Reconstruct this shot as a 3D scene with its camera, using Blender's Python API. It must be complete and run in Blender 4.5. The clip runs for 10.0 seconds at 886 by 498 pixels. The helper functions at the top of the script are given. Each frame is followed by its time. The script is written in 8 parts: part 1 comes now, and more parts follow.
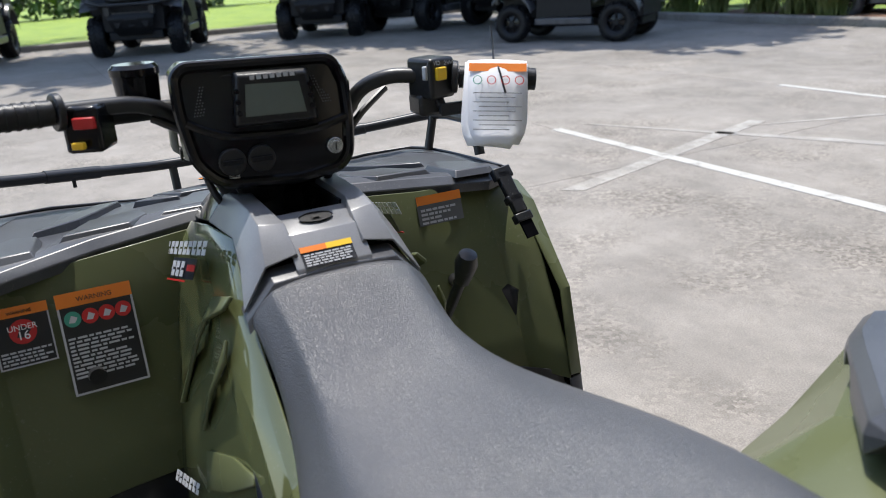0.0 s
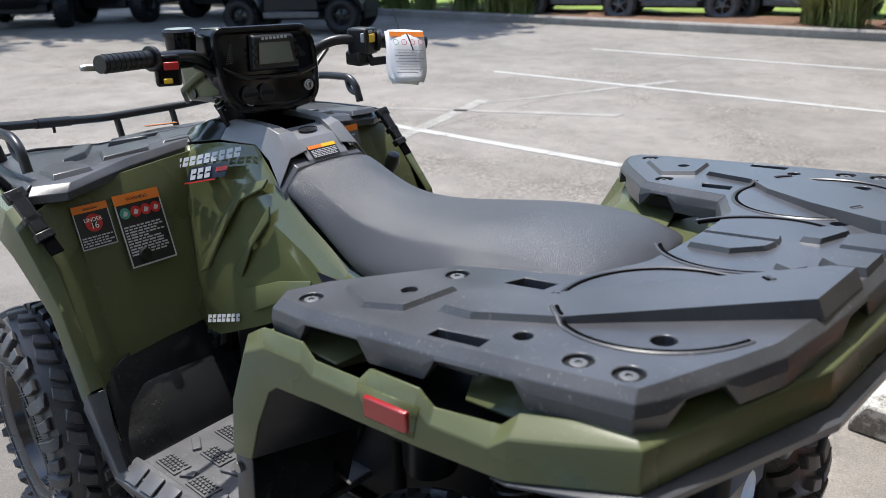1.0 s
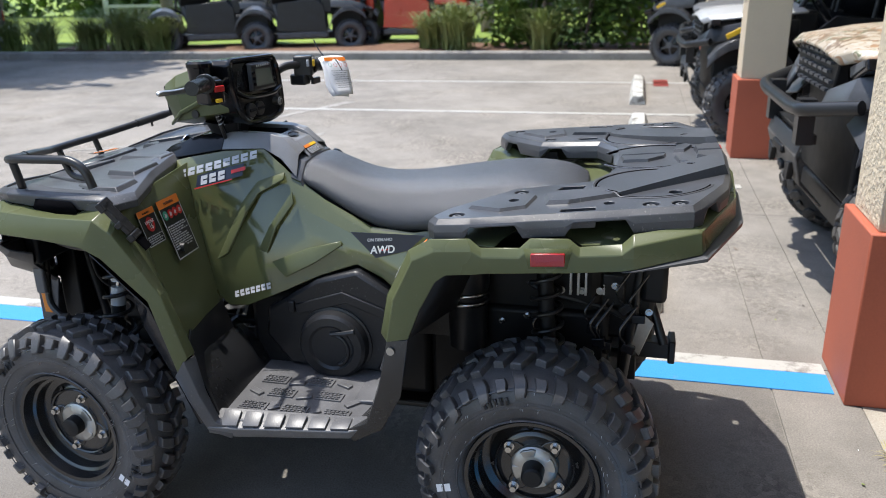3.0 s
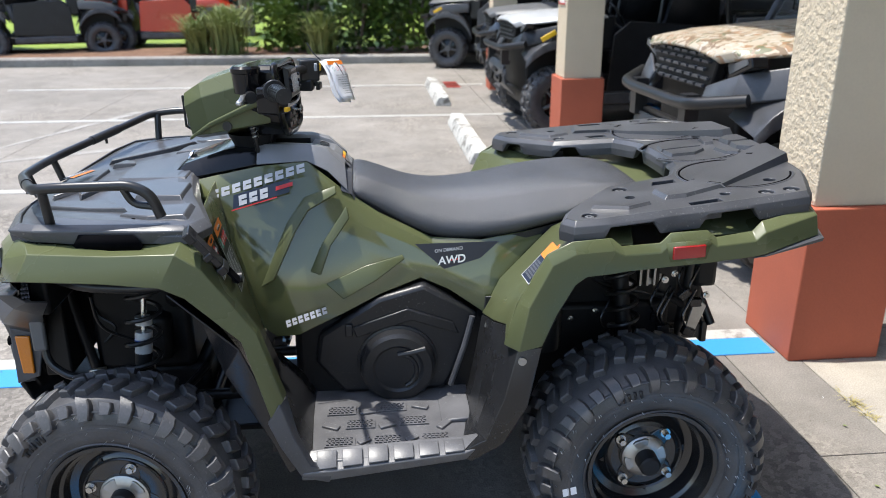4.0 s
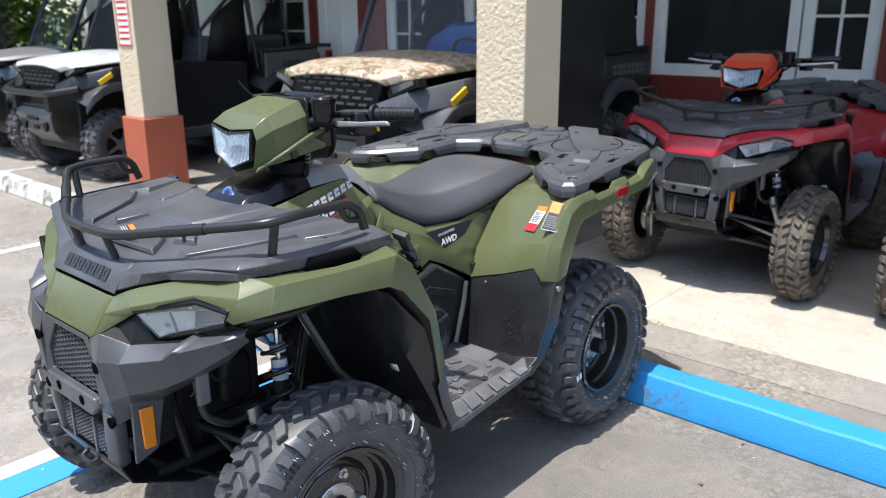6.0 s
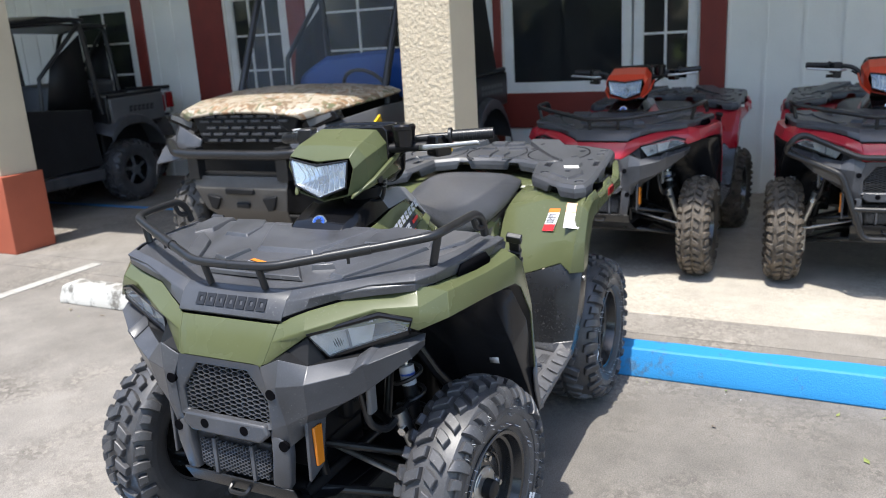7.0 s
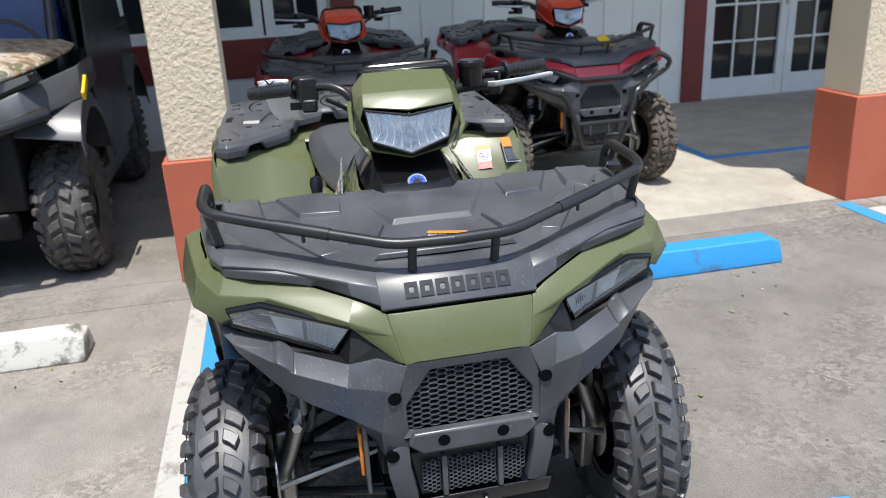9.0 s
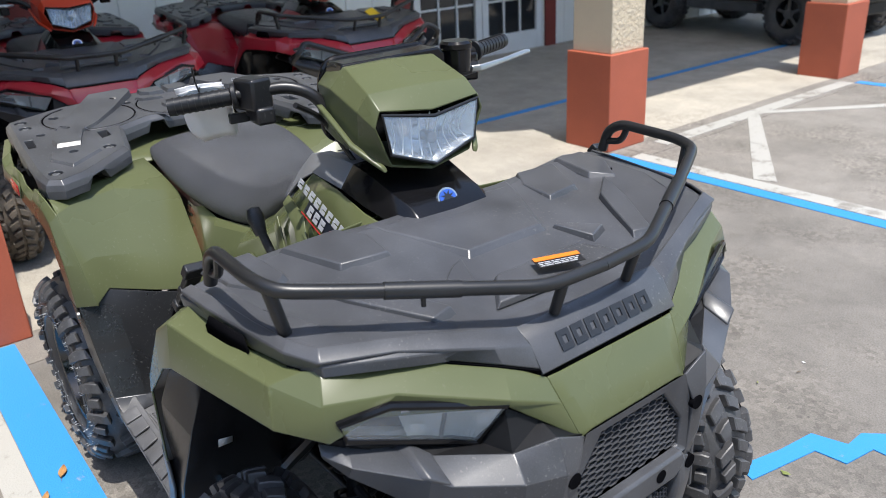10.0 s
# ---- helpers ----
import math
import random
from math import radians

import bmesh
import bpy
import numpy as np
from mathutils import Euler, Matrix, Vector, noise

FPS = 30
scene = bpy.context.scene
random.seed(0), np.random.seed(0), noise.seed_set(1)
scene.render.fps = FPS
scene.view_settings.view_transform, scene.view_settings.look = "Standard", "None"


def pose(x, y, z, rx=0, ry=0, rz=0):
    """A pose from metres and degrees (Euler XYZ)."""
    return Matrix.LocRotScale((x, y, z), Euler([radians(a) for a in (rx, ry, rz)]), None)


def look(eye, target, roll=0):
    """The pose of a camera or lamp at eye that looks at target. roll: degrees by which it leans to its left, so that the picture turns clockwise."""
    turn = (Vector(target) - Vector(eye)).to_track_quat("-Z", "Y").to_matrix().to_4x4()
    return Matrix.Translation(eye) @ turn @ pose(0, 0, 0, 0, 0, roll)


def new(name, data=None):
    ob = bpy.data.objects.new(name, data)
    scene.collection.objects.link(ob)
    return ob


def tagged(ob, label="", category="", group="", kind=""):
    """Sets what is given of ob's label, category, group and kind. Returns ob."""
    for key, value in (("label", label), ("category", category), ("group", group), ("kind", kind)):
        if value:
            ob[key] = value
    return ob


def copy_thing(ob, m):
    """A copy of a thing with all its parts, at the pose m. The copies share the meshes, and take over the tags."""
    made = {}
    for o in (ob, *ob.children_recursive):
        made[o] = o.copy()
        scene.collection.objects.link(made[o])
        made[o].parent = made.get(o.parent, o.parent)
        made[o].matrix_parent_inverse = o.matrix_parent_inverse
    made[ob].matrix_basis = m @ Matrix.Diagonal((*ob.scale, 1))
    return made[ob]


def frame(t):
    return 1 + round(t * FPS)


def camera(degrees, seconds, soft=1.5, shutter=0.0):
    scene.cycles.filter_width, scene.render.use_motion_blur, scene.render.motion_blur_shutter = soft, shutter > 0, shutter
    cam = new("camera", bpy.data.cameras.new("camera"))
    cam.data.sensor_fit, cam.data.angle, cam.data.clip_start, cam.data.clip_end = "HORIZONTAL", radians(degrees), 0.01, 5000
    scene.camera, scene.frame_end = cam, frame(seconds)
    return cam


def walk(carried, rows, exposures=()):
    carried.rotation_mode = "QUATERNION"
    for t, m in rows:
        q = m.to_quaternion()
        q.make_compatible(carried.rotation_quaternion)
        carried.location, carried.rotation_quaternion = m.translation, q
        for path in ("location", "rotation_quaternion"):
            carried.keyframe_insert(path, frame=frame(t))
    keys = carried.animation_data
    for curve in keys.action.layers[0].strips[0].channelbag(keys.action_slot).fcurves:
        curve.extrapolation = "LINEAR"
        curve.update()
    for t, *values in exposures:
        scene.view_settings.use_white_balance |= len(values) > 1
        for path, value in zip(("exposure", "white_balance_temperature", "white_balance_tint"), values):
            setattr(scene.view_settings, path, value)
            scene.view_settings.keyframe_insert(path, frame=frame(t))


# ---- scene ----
cam = camera(59.0, 10.0, 0.6)
cam.data.dof.use_dof, cam.data.dof.focus_distance, cam.data.dof.aperture_fstop = True, 1.7, 5.2
PATH = [
    (0, (-0.936, 0.339, 1.375), (0.747, -0.504, 0.7), -3.7),
    (0.5, (-1.155, 0.684, 1.395), (0.306, -0.492, 0.701), -1.8),
    (1, (-1.284, 1.138, 1.418), (-0.031, -0.249, 0.705), -1.2),
    (1.5, (-1.438, 1.511, 1.434), (-0.364, -0.021, 0.73), -0.9),
    (2, (-1.461, 1.829, 1.466), (-0.578, 0.175, 0.771), -0.7),
    (2.5, (-1.242, 2.099, 1.481), (-0.572, 0.338, 0.81), -1.0),
    (3, (-0.84, 2.176, 1.473), (-0.381, 0.344, 0.815), -1.4),
    (3.2, (-0.682, 2.179, 1.485), (-0.317, 0.326, 0.824), -1.3),
    (4.5, (0.507, 2.174, 1.464), (-0.048, 0.361, 0.826), 0.6),
    (5, (0.961, 2.161, 1.466), (0.067, 0.481, 0.85), 0.8),
    (5.5, (1.39, 2.043, 1.46), (0.199, 0.55, 0.867), 0.5),
    (6, (1.733, 1.879, 1.478), (0.303, 0.604, 0.906), -0.5),
    (6.2, (1.883, 1.804, 1.503), (0.385, 0.611, 0.927), -1.2),
    (7.3, (2.554, 1.139, 1.51), (0.768, 0.421, 0.967), -3.8),
    (7.5, (2.619, 1.012, 1.57), (0.808, 0.397, 0.983), -3.9),
    (8, (2.623, 0.572, 1.541), (0.744, 0.252, 0.933), -3.8),
    (8.5, (2.595, 0.111, 1.53), (0.702, 0.13, 0.885), -3.2),
    (9, (2.398, -0.326, 1.52), (0.559, 0.051, 0.828), -3.0),
    (9.5, (2.085, -0.677, 1.521), (0.388, 0.076, 0.777), -2.9),
    (10, (1.694, -0.906, 1.526), (0.233, 0.21, 0.737), -3.0),
]
walk(cam, [(t, look(eye, target, roll)) for t, eye, target, roll in PATH],
     [(0, 1.30), (2, 1.33), (3.2, 1.42), (4.5, 1.56), (5.5, 1.63), (6.2, 1.62), (7.5, 1.49), (8.5, 1.40), (10, 1.28)])

# ---- light ----
SUN_FROM = Vector((0.30, -0.05, 1.0)).normalized()
world = bpy.data.worlds.new("sky")
scene.world = world
world.use_nodes = True
wn = world.node_tree
wn.nodes.clear()
sky = wn.nodes.new("ShaderNodeTexSky")
sky.sky_type, sky.sun_disc = "NISHITA", False
sky.sun_elevation = math.asin(SUN_FROM.z)
sky.sun_rotation = math.atan2(SUN_FROM.x, SUN_FROM.y)
sky.air_density, sky.dust_density, sky.ozone_density = 1.0, 1.0, 1.0
back = wn.nodes.new("ShaderNodeBackground")
back.inputs["Strength"].default_value = 0.13
wout = wn.nodes.new("ShaderNodeOutputWorld")
wn.links.new(sky.outputs[0], back.inputs[0])
wn.links.new(back.outputs[0], wout.inputs[0])
sun_data = bpy.data.lights.new("sun", "SUN")
sun_data.energy, sun_data.angle, sun_data.color = 2.40, radians(0.53), (1.0, 0.965, 0.905)
sun = new("sun", sun_data)
sun.matrix_world = look(SUN_FROM * 30, (0, 0, 0))


# ---- materials ----
def material(name, color, rough=0.5, metal=0.0, vary=0.15, scale=6.0, fine=90.0, bump=0.1, coat=0.0, color2=None, spec=0.5, relief=0.002):
    """Noise at two scales on colour and gloss, and a fine relief."""
    m = bpy.data.materials.new(name)
    m.use_nodes = True
    nt = m.node_tree
    b = nt.nodes["Principled BSDF"]
    tc = nt.nodes.new("ShaderNodeTexCoord")
    big = nt.nodes.new("ShaderNodeTexNoise")
    big.inputs["Scale"].default_value, big.inputs["Detail"].default_value = scale, 5.0
    small = nt.nodes.new("ShaderNodeTexNoise")
    small.inputs["Scale"].default_value, small.inputs["Detail"].default_value = fine, 3.0
    for n in (big, small):
        nt.links.new(tc.outputs["Object"], n.inputs["Vector"])
    add = nt.nodes.new("ShaderNodeMath")
    add.operation = "MULTIPLY_ADD"
    nt.links.new(small.outputs["Fac"], add.inputs[0])
    add.inputs[1].default_value = 0.4
    nt.links.new(big.outputs["Fac"], add.inputs[2])
    ramp = nt.nodes.new("ShaderNodeValToRGB")
    ramp.color_ramp.elements[0].position, ramp.color_ramp.elements[1].position = 0.45, 0.95
    other = color2 or tuple(c * (1 + vary) for c in color)
    first = color if color2 else tuple(c * (1 - vary) for c in color)
    ramp.color_ramp.elements[0].color, ramp.color_ramp.elements[1].color = (*first, 1), (*other, 1)
    nt.links.new(add.outputs[0], ramp.inputs[0])
    nt.links.new(ramp.outputs[0], b.inputs["Base Color"])
    rr = nt.nodes.new("ShaderNodeMapRange")
    rr.inputs["To Min"].default_value, rr.inputs["To Max"].default_value = max(0.0, rough - 0.08), min(1.0, rough + 0.08)
    nt.links.new(big.outputs["Fac"], rr.inputs["Value"])
    nt.links.new(rr.outputs[0], b.inputs["Roughness"])
    b.inputs["Metallic"].default_value = metal
    b.inputs["Coat Weight"].default_value = coat
    b.inputs["Coat Roughness"].default_value = 0.06
    b.inputs["Specular IOR Level"].default_value = spec
    if bump:
        bp = nt.nodes.new("ShaderNodeBump")
        bp.inputs["Strength"].default_value, bp.inputs["Distance"].default_value = bump, relief
        nt.links.new(small.outputs["Fac"], bp.inputs["Height"])
        nt.links.new(bp.outputs[0], b.inputs["Normal"])
    return m


def glass(name, tint, rough=0.02, alpha=0.25):
    m = bpy.data.materials.new(name)
    m.use_nodes = True
    b = m.node_tree.nodes["Principled BSDF"]
    b.inputs["Base Color"].default_value = (*tint, 1)
    b.inputs["Roughness"].default_value = rough
    b.inputs["Alpha"].default_value = alpha
    b.inputs["Specular IOR Level"].default_value = 0.8
    return m


GREEN = material("army_green_plastic", (0.094, 0.106, 0.050), 0.28, vary=0.06, scale=2.5, fine=14, bump=0.025, spec=0.34, relief=0.0015)
FLANK = material("smooth_army_green_plastic", (0.097, 0.109, 0.048), 0.085, vary=0.06, scale=2.5, fine=10, bump=0.10, spec=0.75, relief=0.0015)
RED = material("orange_red_plastic", (0.58, 0.050, 0.018), 0.3, vary=0.08, scale=3, bump=0.03, coat=0.3)
CRIMSON = material("crimson_plastic", (0.38, 0.014, 0.028), 0.3, vary=0.08, bump=0.03, coat=0.3)
BLACK = material("black_moulded_plastic", (0.062, 0.064, 0.071), 0.33, vary=0.28, scale=9, fine=420, bump=0.14, spec=0.46, relief=0.001)
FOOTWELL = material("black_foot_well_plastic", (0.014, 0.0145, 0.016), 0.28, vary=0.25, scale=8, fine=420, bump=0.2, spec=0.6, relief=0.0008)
BINGREY = material("grey_textured_bin_plastic", (0.19, 0.193, 0.205), 0.34, vary=0.15, scale=9, fine=420, bump=0.25, spec=0.7, relief=0.0008)
FOOT = material("dark_grey_foot_rubber", (0.100, 0.100, 0.105), 0.40, vary=0.25, scale=14, fine=260, bump=0.3, relief=0.001)
SKID = material("brown_grey_skid_plate", (0.105, 0.097, 0.088), 0.55, vary=0.2, scale=5, bump=0.1)
GRAIN = material("black_grained_plastic", (0.014, 0.0145, 0.0165), 0.34, vary=0.3, scale=6, fine=500, bump=0.3, relief=0.001, spec=0.42)
RIM = material("satin_black_rim", (0.013, 0.0135, 0.015), 0.20, vary=0.2, scale=12, fine=300, bump=0.08, spec=0.8, relief=0.0008)
SHEEN = material("sheen_black_plastic", (0.014, 0.014, 0.016), 0.22, vary=0.25, scale=5, fine=400, bump=0.1, relief=0.0008)
GLOSSBLACK = material("gloss_black", (0.006, 0.006, 0.007), 0.14, vary=0.2, bump=0.02, spec=0.34)
# near-black without gloss, painted on for the shade inside slots, holes and gaps
HOLE = material("opening_shade", (0.005, 0.005, 0.006), 0.95, vary=0.2, bump=0.0, spec=0.0)
DUSTY = material("dusty_tyre_rubber", (0.035, 0.035, 0.035), 0.65, scale=14, bump=0.2, color2=(0.12, 0.11, 0.10))
DARK = material("dark_chassis", (0.008, 0.008, 0.009), 0.5, vary=0.3, scale=12, bump=0.1, spec=0.3)
TUBE = material("black_powder_coat", (0.015, 0.015, 0.016), 0.35, vary=0.2, fine=300, bump=0.15, relief=0.0006)
VINYL = material("black_seat_vinyl", (0.060, 0.062, 0.070), 0.34, vary=0.14, scale=7, fine=600, bump=0.5, relief=0.0011, spec=0.65)
RUBBER = material("black_tyre_rubber", (0.056, 0.056, 0.060), 0.44, vary=0.40, scale=11, fine=210, bump=0.2, spec=0.6)
MUDDY = material("muddy_tyre_rubber", (0.034, 0.031, 0.028), 0.75, scale=14, bump=0.3, color2=(0.17, 0.138, 0.105))
STEEL = material("bright_steel", (0.55, 0.55, 0.54), 0.25, metal=1.0, vary=0.1, bump=0.04)
ALLOY = material("dull_aluminium", (0.42, 0.42, 0.41), 0.42, metal=1.0, vary=0.15, scale=15, bump=0.1)
GREY = material("grey_plastic", (0.11, 0.113, 0.118), 0.45, vary=0.12, fine=300, bump=0.15, relief=0.001)
LIGHTGREY = material("light_grey_plastic", (0.45, 0.46, 0.47), 0.35, vary=0.08, bump=0.05, coat=0.2)
WHITE = material("white_paint", (0.78, 0.78, 0.76), 0.5, vary=0.06, bump=0.05)
PAPER = material("white_paper", (0.82, 0.82, 0.84), 0.6, vary=0.03, scale=12, bump=0.1)
ORANGE = material("orange_print", (0.75, 0.20, 0.02), 0.4, vary=0.04, bump=0.0)
YELLOW = material("yellow_print", (0.80, 0.50, 0.02), 0.4, vary=0.05, bump=0.0)
PRINT = material("black_print", (0.015, 0.015, 0.017), 0.35, vary=0.1, bump=0.0)
PALEPRINT = material("silver_print", (0.46, 0.47, 0.49), 0.35, vary=0.1, bump=0.0)
REDPRINT = material("red_print", (0.50, 0.02, 0.02), 0.35, vary=0.06, bump=0.0)
TEALPRINT = material("teal_print", (0.05, 0.28, 0.20), 0.4, vary=0.06, bump=0.0)
BLUEPRINT = material("blue_print", (0.03, 0.10, 0.45), 0.3, vary=0.06, bump=0.0)
NAVY = material("dark_navy_print", (0.012, 0.016, 0.03), 0.3, vary=0.1, bump=0.0)
REFLECT = material("red_reflector", (0.30, 0.010, 0.013), 0.15, vary=0.1, fine=250, bump=0.3, coat=0.6)
AMBER = material("amber_reflector", (0.65, 0.20, 0.015), 0.15, vary=0.1, fine=250, bump=0.3, coat=0.6)
CHROME = material("lamp_reflector", (0.72, 0.76, 0.82), 0.16, metal=0.88, vary=0.05, fine=60, bump=0.5, relief=0.004)
SILVERED = material("silvered_lamp_bowl", (0.66, 0.68, 0.68), 0.26, metal=0.35, vary=0.08, fine=70, bump=0.4, relief=0.003)
# pale tint painted into the lens in place of reflected sky
LENS = glass("sky_pale_lens", (0.55, 0.58, 0.60), 0.03, 0.30)
# milky blue tint paints the sky's reflection onto the pod lens
LENSBLUE = glass("sky_tinted_lens", (0.60, 0.73, 0.90), 0.03, 0.30)
SCREEN = material("lcd_screen", (0.13, 0.15, 0.13), 0.18, vary=0.05, bump=0.0)
CAMO_A = material("camo_print", (0.32, 0.24, 0.15), 0.45, scale=9, color2=(0.10, 0.085, 0.05), bump=0.05)
CLEAR = glass("clear_windscreen", (0.3, 0.33, 0.35), 0.03, 0.06)


def camo_pattern(m):
    """Leaf-like blotches of tan, brown and grey-green."""
    nt = m.node_tree
    b = nt.nodes["Principled BSDF"]
    tc = nt.nodes.new("ShaderNodeTexCoord")
    warp = nt.nodes.new("ShaderNodeTexNoise")
    warp.inputs["Scale"].default_value = 7.0
    nt.links.new(tc.outputs["Object"], warp.inputs["Vector"])
    mix = nt.nodes.new("ShaderNodeVectorMath")
    mix.operation = "MULTIPLY_ADD"
    nt.links.new(warp.outputs["Color"], mix.inputs[0])
    mix.inputs[1].default_value = (0.35, 0.35, 0.35)
    nt.links.new(tc.outputs["Object"], mix.inputs[2])
    vor = nt.nodes.new("ShaderNodeTexVoronoi")
    vor.inputs["Scale"].default_value = 24.0
    nt.links.new(mix.outputs[0], vor.inputs["Vector"])
    ramp = nt.nodes.new("ShaderNodeValToRGB")
    ramp.color_ramp.interpolation = "CONSTANT"
    tones = [(0.0, (0.33, 0.26, 0.18)), (0.3, (0.19, 0.13, 0.08)), (0.40, (0.41, 0.35, 0.27)), (0.62, (0.14, 0.145, 0.08)), (0.70, (0.30, 0.18, 0.10)), (0.77, (0.45, 0.41, 0.35))]
    while len(ramp.color_ramp.elements) < len(tones):
        ramp.color_ramp.elements.new(0.5)
    for e, (p, c) in zip(ramp.color_ramp.elements, tones):
        e.position, e.color = p, (*c, 1)
    nt.links.new(vor.outputs["Color"], ramp.inputs[0])
    nt.links.new(ramp.outputs[0], b.inputs["Base Color"])


camo_pattern(CAMO_A)


def dusted(m, amount, scale=150.0):
    """Small specks of pale dust on a material's colour."""
    nt = m.node_tree
    b = nt.nodes["Principled BSDF"]
    source = b.inputs["Base Color"].links[0].from_socket
    tc = nt.nodes.new("ShaderNodeTexCoord")
    speck = nt.nodes.new("ShaderNodeTexNoise")
    speck.inputs["Scale"].default_value, speck.inputs["Detail"].default_value = scale, 3.0
    film = nt.nodes.new("ShaderNodeTexNoise")
    film.inputs["Scale"].default_value, film.inputs["Detail"].default_value = 5.0, 5.0
    for n in (speck, film):
        nt.links.new(tc.outputs["Object"], n.inputs["Vector"])
    cut = nt.nodes.new("ShaderNodeMapRange")
    cut.inputs["From Min"].default_value, cut.inputs["From Max"].default_value = 0.62, 0.72
    nt.links.new(speck.outputs["Fac"], cut.inputs["Value"])
    spread = nt.nodes.new("ShaderNodeMapRange")
    spread.inputs["From Min"].default_value, spread.inputs["From Max"].default_value, spread.inputs["To Max"].default_value = 0.42, 0.68, amount
    nt.links.new(film.outputs["Fac"], spread.inputs["Value"])
    both = nt.nodes.new("ShaderNodeMath")
    both.operation = "MULTIPLY"
    nt.links.new(cut.outputs[0], both.inputs[0])
    nt.links.new(spread.outputs[0], both.inputs[1])
    mix = nt.nodes.new("ShaderNodeMix")
    mix.data_type = "RGBA"
    nt.links.new(both.outputs[0], mix.inputs[0])
    nt.links.new(source, mix.inputs[6])
    mix.inputs[7].default_value = (0.34, 0.33, 0.31, 1)
    nt.links.new(mix.outputs[2], b.inputs["Base Color"])


for m, amount in ((BLACK, 0.40), (FOOT, 0.55), (FOOTWELL, 0.30), (GRAIN, 0.20), (RUBBER, 0.30), (GREEN, 0.16), (FLANK, 0.10)):
    dusted(m, amount)


def pebble_grain(m, scale, depth):
    """A leather-like grain of small rounded cells."""
    nt = m.node_tree
    bump = next(n for n in nt.nodes if n.type == "BUMP")
    tc = next(n for n in nt.nodes if n.type == "TEX_COORD")
    cells = nt.nodes.new("ShaderNodeTexVoronoi")
    cells.inputs["Scale"].default_value = scale
    nt.links.new(tc.outputs["Object"], cells.inputs["Vector"])
    nt.links.new(cells.outputs["Distance"], bump.inputs["Height"])
    bump.inputs["Strength"].default_value, bump.inputs["Distance"].default_value, bump.invert = 1.0, depth, True


pebble_grain(VINYL, 640.0, 0.0008)


def concrete(name, base, stain, pale, grit=1.0, pebbles=0.55):
    m = bpy.data.materials.new(name)
    m.use_nodes = True
    nt = m.node_tree
    b = nt.nodes["Principled BSDF"]
    geo = nt.nodes.new("ShaderNodeNewGeometry")
    def noise_node(scale, detail, rough=0.6):
        n = nt.nodes.new("ShaderNodeTexNoise")
        n.inputs["Scale"].default_value, n.inputs["Detail"].default_value, n.inputs["Roughness"].default_value = scale, detail, rough
        nt.links.new(geo.outputs["Position"], n.inputs["Vector"])
        return n
    def ramped(n, a, c, lo, hi):
        r = nt.nodes.new("ShaderNodeValToRGB")
        r.color_ramp.elements[0].position, r.color_ramp.elements[1].position = lo, hi
        r.color_ramp.elements[0].color, r.color_ramp.elements[1].color = a, c
        nt.links.new(n.outputs["Fac"], r.inputs[0])
        return r
    def mixed(kind, f, a, c):
        x = nt.nodes.new("ShaderNodeMix")
        x.data_type, x.blend_type = "RGBA", kind
        if isinstance(f, float):
            x.inputs[0].default_value = f
        else:
            nt.links.new(f, x.inputs[0])
        nt.links.new(a, x.inputs[6])
        if isinstance(c, tuple):
            x.inputs[7].default_value = c
        else:
            nt.links.new(c, x.inputs[7])
        return x.outputs[2]
    patches = ramped(noise_node(0.55, 6, 0.65), (*stain, 1), (*base, 1), 0.38, 0.62)
    mott = ramped(noise_node(3.2, 8, 0.7), (0.78, 0.78, 0.78, 1), (1.16, 1.16, 1.16, 1), 0.3, 0.7)
    col = mixed("MULTIPLY", 1.0, patches.outputs[0], mott.outputs[0])
    white = ramped(noise_node(1.7, 9, 0.75), (0, 0, 0, 1), (1, 1, 1, 1), 0.60, 0.74)
    col = mixed("MIX", white.outputs[0], col, (*pale, 1))
    sand = noise_node(170.0, 2)
    grain = ramped(sand, (0.74, 0.74, 0.74, 1), (1.20, 1.20, 1.20, 1), 0.3, 0.7)
    col = mixed("MULTIPLY", grit, col, grain.outputs[0])
    # worn patches where dark and pale stones show
    worn = ramped(noise_node(0.9, 7, 0.7), (0, 0, 0, 1), (1, 1, 1, 1), 0.46, 0.62)
    stones = nt.nodes.new("ShaderNodeTexVoronoi")
    stones.inputs["Scale"].default_value = 55.0
    nt.links.new(geo.outputs["Position"], stones.inputs["Vector"])
    tone = nt.nodes.new("ShaderNodeValToRGB")
    tone.color_ramp.elements[0].position, tone.color_ramp.elements[1].position = 0.25, 0.8
    tone.color_ramp.elements[0].color, tone.color_ramp.elements[1].color = (0.50, 0.48, 0.46, 1), (1.32, 1.3, 1.26, 1)
    nt.links.new(stones.outputs["Color"], tone.inputs[0])
    pebbly = mixed("MULTIPLY", pebbles, col, tone.outputs[0])
    col = mixed("MIX", worn.outputs[0], col, pebbly)
    nt.links.new(col, b.inputs["Base Color"])
    b.inputs["Roughness"].default_value = 0.85
    bp = nt.nodes.new("ShaderNodeBump")
    bp.inputs["Strength"].default_value, bp.inputs["Distance"].default_value = 0.5, 0.004
    nt.links.new(sand.outputs["Fac"], bp.inputs["Height"])
    nt.links.new(bp.outputs[0], b.inputs["Normal"])
    return m


